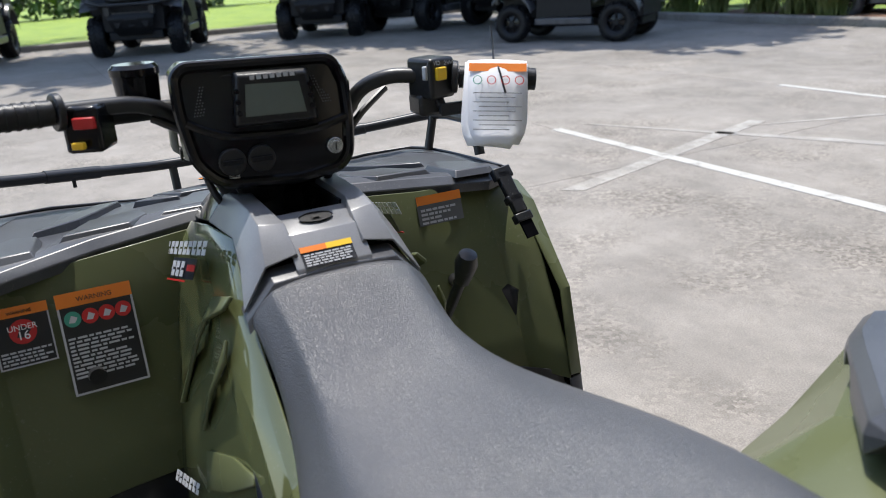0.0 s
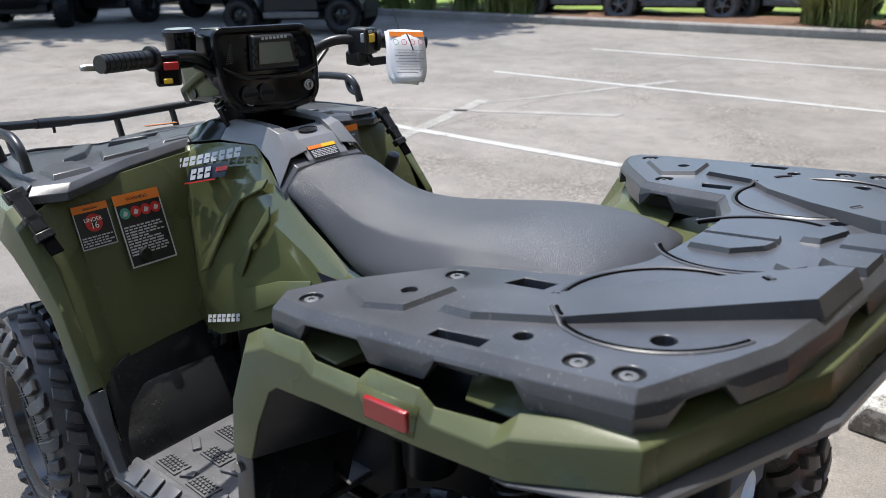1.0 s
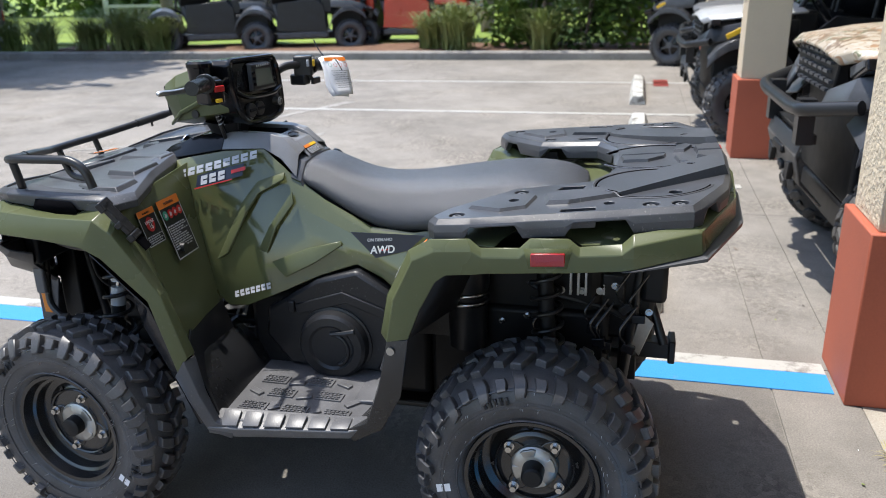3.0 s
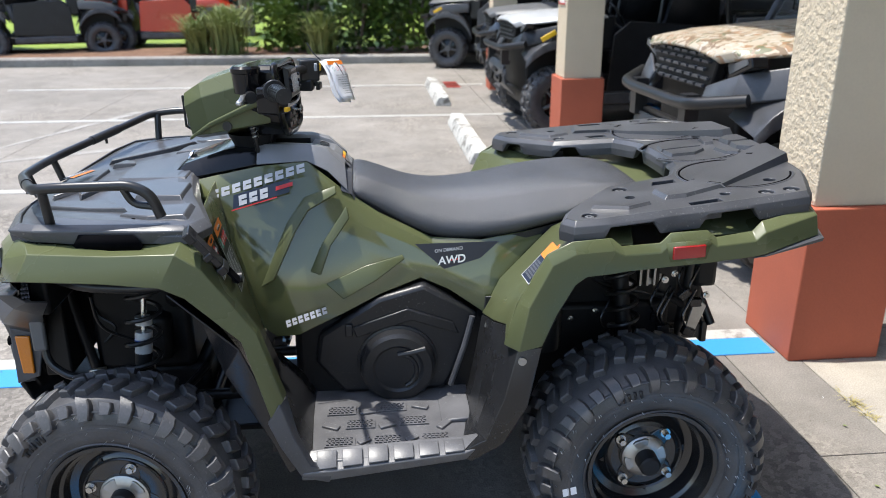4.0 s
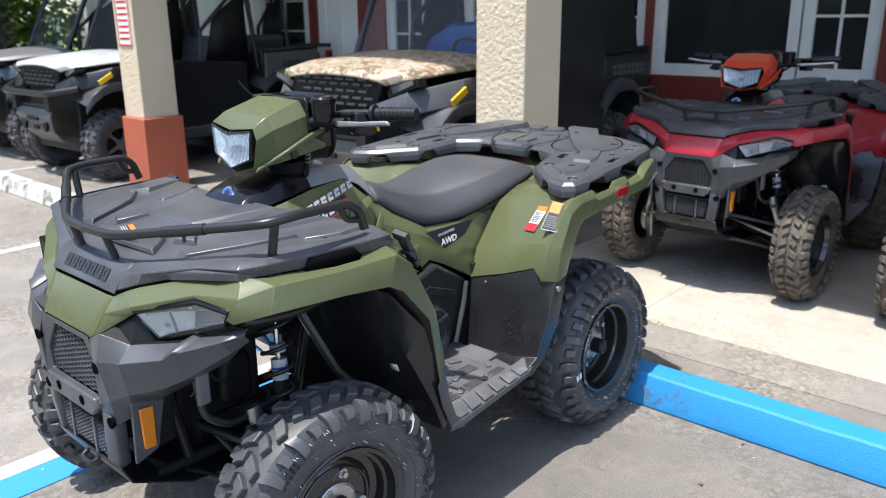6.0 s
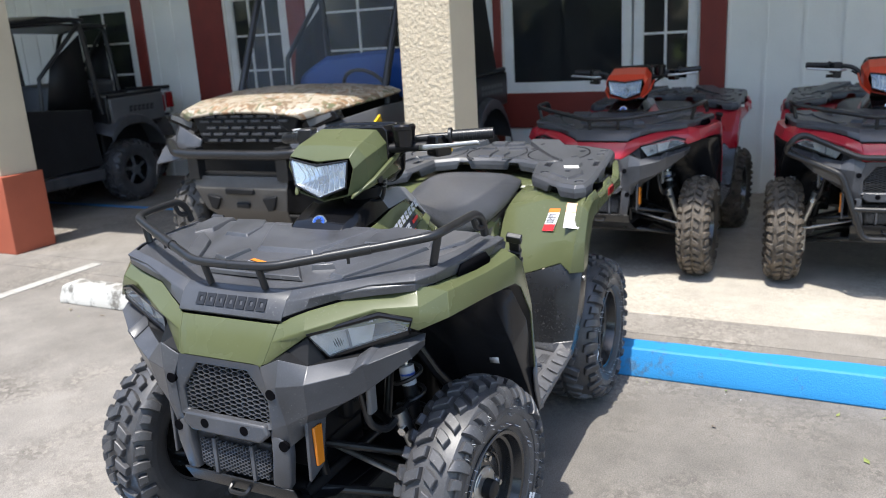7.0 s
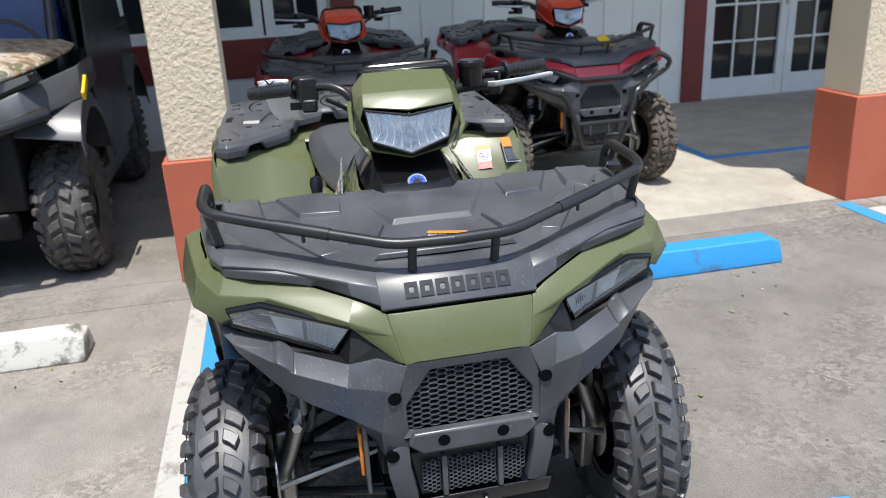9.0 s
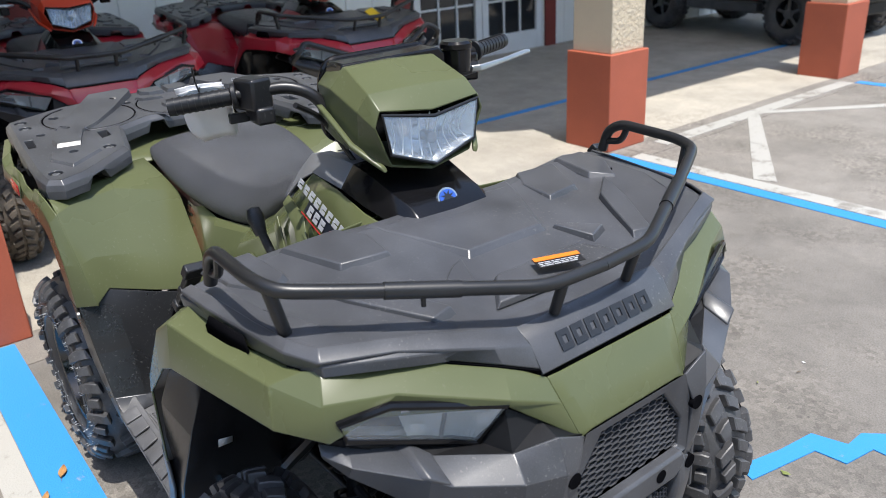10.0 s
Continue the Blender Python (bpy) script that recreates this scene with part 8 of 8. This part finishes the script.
        g.visible_shadow = False
    if bed_mat:
        part("bed_floor", box(-1.48, -0.74, -0.69, 0.69, 0.80, 0.84), GRAIN, u, bevel=0.01)
        part("tailgate", box(-1.51, -1.48, -0.68, 0.68, 0.84, 1.10), bed_mat, u, bevel=0.01)
        part("bed_front", box(-0.76, -0.73, -0.68, 0.68, 0.84, 1.12), GRAIN, u, bevel=0.01)
    return u


def place(x, y, deg):
    return Matrix.Translation((x, y, 0)) @ Matrix.Rotation(radians(deg), 4, "Z")


camo = build_utv("camouflage-hooded utility vehicle with brush guard, parked under porch", place(-3.10, -2.14, 1.5) @ Matrix.Scale(1.05, 4), CAMO_A, BLACK, SKID, DUSTY, bed_mat=GRAIN)
part("cab_cover", grid([[(-0.16, y, 1.02), (-0.21, y, z - 0.03), (-0.25, y, z), (-0.34, y, z - 0.02), (-0.38, y, 1.02)] for y, z in ((-0.66, 1.17), (-0.55, 1.25), (-0.36, 1.35), (0.31, 1.385), (0.50, 1.39))]), BLUEHOOD, camo, "blue covered seat backs", solid=0.03)
part("cab_door", prism([(0.52, 0.44), (0.50, 1.10), (0.20, 1.86), (-0.66, 1.88), (-0.72, 0.46)], 0.735, 0.752, "y"), TUBE, camo, "black soft cab door", bevel=0.01)
part("rear_curtain", prism([(-0.70, 1.12), (-0.68, 1.86), (-1.05, 1.84), (-1.30, 1.14)], 0.70, 0.712, "y"), TUBE, camo, "black rear cab curtain", bevel=0.006)
for z in (0.95, 1.0):
    tagged(part("bed_mark", bars([(k * 0.075, 0, 0.055, 0.03, 0.1) for k in range(7)], plane_frame((-0.86, 0.7335, z), (-1, 0, 0), (0, 0, 1))), GREY, camo, smooth=0, solid=0.001), kind="stuff")
build_utv("dark utility vehicle with a pale cargo bed beside wall", place(-4.22, -7.35, -94), GREY, GRAIN, GRAIN, bed_mat=LIGHTGREY)
build_utv("white-hooded utility vehicle with clear windscreen, parked by column", place(-2.72, -6.02, 2), LIGHTGREY, GRAIN, GREY, bed_mat=GREY)
build_utv("blue-grey utility vehicle in the row under the porch", place(-2.80, -7.75, -3), GREY, SLATE, GREY, bed_mat=GREY)
build_utv("black sport vehicle with orange door panel, parked on the walkway", place(-2.45, -11.75, -18), GREY, BLACK, GREY, accent=BLACK, glass_front=False)
# every part near-black, so the tree shade is put into the colour
far_black = build_utv("black utility vehicle across the car park, darkened for tree shade", place(11.15, -8.75, 32), DARK, DARK, DARK, DARK, bed_mat=DARK, accent=DARK, glass_front=False, trim=DARK)
for x, y, d in ((18.6, -2.4, 160), (18.3, -6.6, 150), (17.6, -9.0, 120), (16.2, -11.2, 110), (19.4, 1.6, 170), (14.0, -10.6, 60)):
    copy_thing(far_black, place(x, y, d) @ Matrix.Scale(1.3 if x > 14.5 else 1.0, 4))
sport = build_utv("dark open sport vehicle parked on the grass", place(8.3, -14.1, 205), GRAIN, GREY, GREY, glass_front=False, roof=False)
copy_thing(sport, place(6.3, -14.4, 200))
build_utv("dark utility vehicle with orange-red body on the grass", place(4.1, -15.4, 185), RED, RED, GRAIN, bed_mat=RED, accent=RED)
build_utv("red cart with black tyres beside the wall", place(-3.75, 8.35, 170), CRIMSON, CRIMSON, GRAIN, bed_mat=CRIMSON, accent=CRIMSON, marker=False, group="")


# ---- kerb, lawn and planting ----
def kerb(name, pts, label):
    rows = []
    for x, y, nx, ny in pts:
        rows.append([(x, y, -0.05), (x, y, 0.12), (x + nx * 0.03, y + ny * 0.03, 0.15), (x + nx * 0.16, y + ny * 0.16, 0.15), (x + nx * 0.16, y + ny * 0.16, -0.05)])
    return structure(name, grid(rows), KERBSTONE, label, "kerb", bevel=0.006)


kerb("kerb_far", [(-9.0, -12.35, 0, -1), (0.0, -12.35, 0, -1), (10.0, -12.35, 0, -1), (22.0, -12.35, 0.7, -0.7)], "grey concrete kerb along the planting")
kerb("kerb_end", [(22.0, -12.35, 0.7, -0.7), (22.0, 0.0, 1, 0), (22.0, 30.0, 1, 0)], "grey concrete kerb along the lawn")


def sheet(x0, x1, y0, y1, n, z, bump, seed):
    rows = []
    for i in range(n + 1):
        rows.append([(x0 + (x1 - x0) * i / n, y0 + (y1 - y0) * j / n, z + bump * noise.noise(Vector((x0 + i * 1.3 + seed, j * 1.1, seed)))) for j in range(n + 1)])
    return grid(rows)


structure("planting_bed", sheet(-9.0, 12.0, -14.6, -12.50, 24, 0.12, 0.04, 3), MULCH, "brown mulch planting bed", "planting bed")
structure("lawn", sheet(-60.0, 90.0, -70.0, -14.55, 30, 0.10, 0.10, 5), GRASSM, "bright green lawn behind the kerb", "lawn")
structure("lawn", sheet(22.15, 90.0, -14.5, 60.0, 24, 0.10, 0.10, 8), GRASSM, "bright green lawn behind the kerb", "lawn")
structure("lawn", sheet(12.02, 22.12, -14.5, -12.52, 10, 0.10, 0.05, 9), GRASSM, "bright green lawn behind the kerb", "lawn")


def leaf_cloud(centre, size, count, leaf, seed, gaps=0.35):
    """Many small bent leaves in uneven clumps."""
    rnd = random.Random(seed)
    clumps = [Vector((rnd.gauss(0, 0.45) * size[0], rnd.gauss(0, 0.45) * size[1], rnd.uniform(-0.5, 0.5) * size[2])) for _ in range(18)]
    verts, faces = [], []
    for _ in range(count):
        c = rnd.choice(clumps)
        p = Vector(centre) + c + Vector((rnd.gauss(0, 0.16) * size[0], rnd.gauss(0, 0.16) * size[1], rnd.gauss(0, 0.13) * size[2]))
        d = Vector((rnd.uniform(-1, 1), rnd.uniform(-1, 1), rnd.uniform(-0.7, 0.5))).normalized()
        w = d.orthogonal().normalized() * leaf * rnd.uniform(0.2, 0.4)
        l = leaf * rnd.uniform(0.7, 1.4)
        i = len(verts)
        verts += [tuple(p), tuple(p + d * l * 0.5 + w), tuple(p + d * l - Vector((0, 0, 0.2 * l))), tuple(p + d * l * 0.5 - w)]
        faces.append((i, i + 1, i + 2, i + 3))
    return polys(verts, faces)


def tree(x, y, height, crown, seed, label, reach=(0.0, 0.0), leaves=2600, size=0.24):
    rnd = random.Random(seed)
    t = thing("tree", label, "tree", Matrix.Translation((x, y, 0.08)), "trees behind the kerb")
    lean = Vector((rnd.uniform(-0.1, 0.1), rnd.uniform(-0.1, 0.1), 1))
    rows = []
    for k in range(9):
        h = height * k / 8
        r = 0.16 * (1 - 0.65 * k / 8) * height / 6
        c = lean * h + Vector((0.12 * math.sin(k * 1.1 + seed), 0.10 * math.cos(k * 0.9 + seed), 0)) * (k / 8)
        rows.append([(c.x + r * math.cos(q), c.y + r * math.sin(q), h) for q in (2 * math.pi * i / 10 for i in range(10))])
    part("trunk", grid(rows, close=True), BARK, t, "grey-brown trunk")
    for k in range(7):
        h = height * rnd.uniform(0.4, 0.9)
        a = lean * h
        q = rnd.uniform(0, 6.28)
        b = a + Vector((math.cos(q) * crown * 0.6 + reach[0], math.sin(q) * crown * 0.6 + reach[1], crown * rnd.uniform(0.1, 0.5)))
        part("limb", tube([a, a.lerp(b, 0.5) + Vector((0, 0, 0.1)), b], 0.035 * height / 6, 8, rounded=0.3), BARK, t)
    part("crown", leaf_cloud(lean * height * 0.85 + Vector((reach[0], reach[1], 0)), (crown, crown, height * 0.55), leaves, size, seed), LEAF if seed % 2 else LEAFDARK, t, "loose green crown", smooth=0)
    return t


def bush(x, y, size, seed, mat, label="leafy green shrub in the planting bed"):
    b = thing("shrub", label, "shrub", Matrix.Translation((x, y, 0.08)), "shrubs along the kerb")
    part("foliage", leaf_cloud((0, 0, size[2] * 0.55), size, 1500, 0.16, seed), mat, b, smooth=0)
    for k in range(4):
        rnd = random.Random(seed * 7 + k)
        part("stem", tube([(0, 0, 0), (rnd.uniform(-0.3, 0.3) * size[0], rnd.uniform(-0.3, 0.3) * size[1], size[2] * 0.6)], 0.018, 6), BARK, b)
    return b


def blades(x, y, height, spread, count, seed, mat, label):
    rnd = random.Random(seed)
    g = thing("ornamental_grass", label, "grass clump", Matrix.Translation((x, y, 0.10)), "grass clumps along the kerb")
    verts, faces = [], []
    for _ in range(count):
        q = rnd.uniform(0, 6.28)
        r = spread * rnd.uniform(0.2, 1.0)
        h = height * rnd.uniform(0.6, 1.1)
        base = Vector((rnd.gauss(0, 0.12) * spread, rnd.gauss(0, 0.12) * spread, 0))
        side = Vector((-math.sin(q), math.cos(q), 0)) * 0.014
        i = len(verts)
        for k in range(5):
            t = k / 4
            p = base + Vector((math.cos(q) * r * t ** 1.6, math.sin(q) * r * t ** 1.6, h * (t - 0.45 * t ** 3)))
            w = side * (1 - t * 0.85)
            verts += [tuple(p - w), tuple(p + w)]
        faces += [(i + 2 * k, i + 2 * k + 1, i + 2 * k + 3, i + 2 * k + 2) for k in range(4)]
    tagged(part("grass_blade", polys(verts, faces), mat, g, smooth=0), kind="stuff")
    return g


for x, y, h, sp, n, sd in ((9.9, -13.2, 1.5, 1.2, 700, 1), (9.0, -12.9, 1.2, 0.9, 500, 2), (2.6, -13.1, 1.5, 0.9, 500, 3), (3.2, -13.4, 1.2, 0.8, 400, 4), (10.9, -13.3, 1.2, 1.0, 500, 5), (0.9, -13.0, 1.3, 0.8, 400, 6), (11.8, -12.9, 1.2, 0.9, 400, 7), (13.0, -13.2, 1.3, 1.0, 400, 8)):
    blades(x, y, h, sp, n, sd, BLADE, "arching clump of green and straw ornamental grass")
for x, y, sz, sd, mt in ((0.2, -13.4, (1.0, 0.7, 2.0), 11, LEAFDARK), (-0.9, -13.5, (1.0, 0.7, 2.2), 12, LEAF), (-2.0, -13.6, (1.1, 0.8, 2.2), 13, LEAFDARK), (1.3, -13.8, (0.9, 0.7, 2.1), 14, LEAF), (-3.3, -13.7, (1.2, 0.8, 2.4), 15, LEAFDARK), (-4.8, -13.8, (1.3, 0.8, 2.4), 16, LEAF), (-6.4, -13.6, (1.3, 0.8, 2.4), 17, LEAFDARK), (14.5, -13.6, (1.2, 0.8, 1.8), 18, LEAFDARK)):
    bush(x, y, sz, sd, mt)
k = 0
for x, y, h, c in ((1.0, -14.6, 6.0, 1.8), (-0.6, -15.2, 6.5, 2.0), (-2.4, -14.8, 6.2, 1.9), (3.0, -18.5, 7.0, 2.3), (-4.6, -15.5, 6.5, 2.1), (12.5, -19.0, 7.0, 2.5), (20.5, -16.0, 7.0, 2.6), (24.5, -8.0, 7.0, 2.6), (25.0, 1.0, 7.0, 2.6), (25.5, 8.0, 7.0, 2.6), (-7.0, -16.0, 6.5, 2.2)):
    tree(x, y, h, c, 30 + k, "slim tree with a loose green crown")
    k += 1

for x, y, rx, ry in ((23.2, -2.5, -4.6, 1.0), (23.4, -9.0, -4.6, 1.2), (17.5, -13.6, -1.2, 3.2), (23.6, 4.5, -4.2, 1.0), (14.2, -14.2, -0.6, 3.0)):
    tree(x, y, 9.5, 3.6, 50 + k, "broad tree whose dense crown shades parked vehicles", (rx, ry), 6500, 0.62)
    k += 1

# far hedge and fence behind the lawn
hedge = thing("hedge", "long dark green hedge at the back of the lawn", "hedge", None, kind="stuff")
for i in range(16):
    part("foliage", leaf_cloud((-34 + 6.2 * i, -30.0 + 0.4 * math.sin(i), 2.0), (4.0, 1.6, 4.4), 1500, 0.5, 60 + i), LEAFDARK if i % 2 else LEAF, hedge, smooth=0)
for i in range(12):
    part("foliage", leaf_cloud((46.0, -28 + 6.2 * i, 2.0), (1.8, 4.2, 4.4), 1500, 0.5, 90 + i), LEAFDARK if i % 2 else LEAF, hedge, smooth=0)
fence = thing("fence", "low grey-green rail fence on the lawn", "fence")
for i in range(9):
    part("post", box(-8.06 + 3.0 * i, -7.94 + 3.0 * i, -21.06, -20.94, 0.0, 1.5), LIGHTGREY, fence)
for z in (0.75, 1.35):
    part("rail", box(-8.0, 16.0, -21.03, -20.97, z, z + 0.09), LIGHTGREY, fence)


# ---- litter: dry leaves and grit along the stall line and wheel stops ----
litter = thing("dry_leaves", "small dry leaves and grit scattered on concrete", "leaf litter", None, kind="stuff")
rnd = random.Random(77)
for mat, count, size in ((BARK, 26, 0.014), (BLADE, 40, 0.013), (PAPER, 16, 0.007), (DUSTY, 90, 0.0035)):
    verts, faces = [], []
    for _ in range(count):
        zone = rnd.choice(((-0.5, 2.6, -1.05, -0.50), (-0.85, -0.70, 0.3, 2.0), (-1.75, -1.40, -2.5, 3.0), (-0.8, 0.9, 0.6, 1.9), (1.0, 2.6, -0.4, 1.6), (-0.80, -0.6, -3.0, -1.2)))
        x, y = rnd.uniform(zone[0], zone[1]), rnd.uniform(zone[2], zone[3])
        q, l = rnd.uniform(0, 6.28), size * rnd.uniform(0.5, 1.5)
        w = l * rnd.uniform(0.25, 0.6)
        c, d = math.cos(q), math.sin(q)
        i = len(verts)
        verts += [(x - c * l, y - d * l, 0.0045), (x + d * w, y - c * w, 0.0055), (x + c * l, y + d * l, 0.006 + l * 0.3), (x - d * w, y + c * w, 0.0055)]
        faces.append((i, i + 1, i + 2, i + 3))
    part("leaf", polys(verts, faces), mat, litter, smooth=0)


# ---- straw-dry weeds in the joint beside the walkway ----
def weed(x, y, spread, count, seed):
    rnd = random.Random(seed)
    w = thing("weed_tuft", "small dry yellowish weed growing in a concrete joint", "weed", Matrix.Translation((x, y, 0.001)), "weeds in the walkway joint")
    verts, faces = [], []
    for _ in range(count):
        q, r = rnd.uniform(0, 6.28), spread * rnd.uniform(0.3, 1.0)
        h = spread * rnd.uniform(0.1, 0.45)
        base = Vector((rnd.gauss(0, 0.15) * spread, rnd.gauss(0, 0.45) * spread, -0.002))
        wide = Vector((-math.sin(q), math.cos(q), 0)) * 0.0022
        i = len(verts)
        for k in range(4):
            f = k / 3
            p = base + Vector((math.cos(q) * r * f, math.sin(q) * r * f, h * (1.6 * f - f * f)))
            verts += [tuple(p - wide * (1 - 0.8 * f)), tuple(p + wide * (1 - 0.8 * f))]
        faces += [(i + 2 * k, i + 2 * k + 1, i + 2 * k + 3, i + 2 * k + 2) for k in range(3)]
    tagged(part("weed_blade", polys(verts, faces), STRAW, w, smooth=0), kind="stuff")


for n, (x, y, spread, count) in enumerate(((-1.690, -0.195, 0.060, 40), (-1.692, -0.110, 0.045, 24), (-1.684, 0.100, 0.030, 14), (-1.686, 0.248, 0.055, 22), (-1.684, -0.62, 0.040, 20))):
    weed(x, y, spread, count, 300 + n)
for n, (x, y, size) in enumerate(((-0.59, -0.67, 0.030), (-0.50, -0.74, 0.024), (-0.27, -0.71, 0.026), (-0.10, -0.76, 0.022), (-0.38, -0.66, 0.018))):
    rnd = random.Random(900 + n)
    leaf = thing("fallen_leaf", "curled orange-brown fallen leaf on painted concrete", "leaf", Matrix.Translation((x, y, 0.006)) @ Matrix.Rotation(rnd.uniform(0, 6.28), 4, "Z"), "fallen leaves on the stall line")
    rows = [[(size * u, size * 0.42 * v * math.sin(math.pi * (u + 1.05) / 2.1), size * (0.25 * v * v + 0.12 * u * u)) for v in (-1, -0.5, 0, 0.5, 1)] for u in (-1, -0.6, -0.2, 0.2, 0.6, 1)]
    part("blade", grid(rows), RUSTLEAF, leaf, solid=0.0006, smooth=40)
    part("stalk", tube([(size, 0, size * 0.12), (size * 1.35, size * 0.1, size * 0.08)], size * 0.03, 6), BARK, leaf)
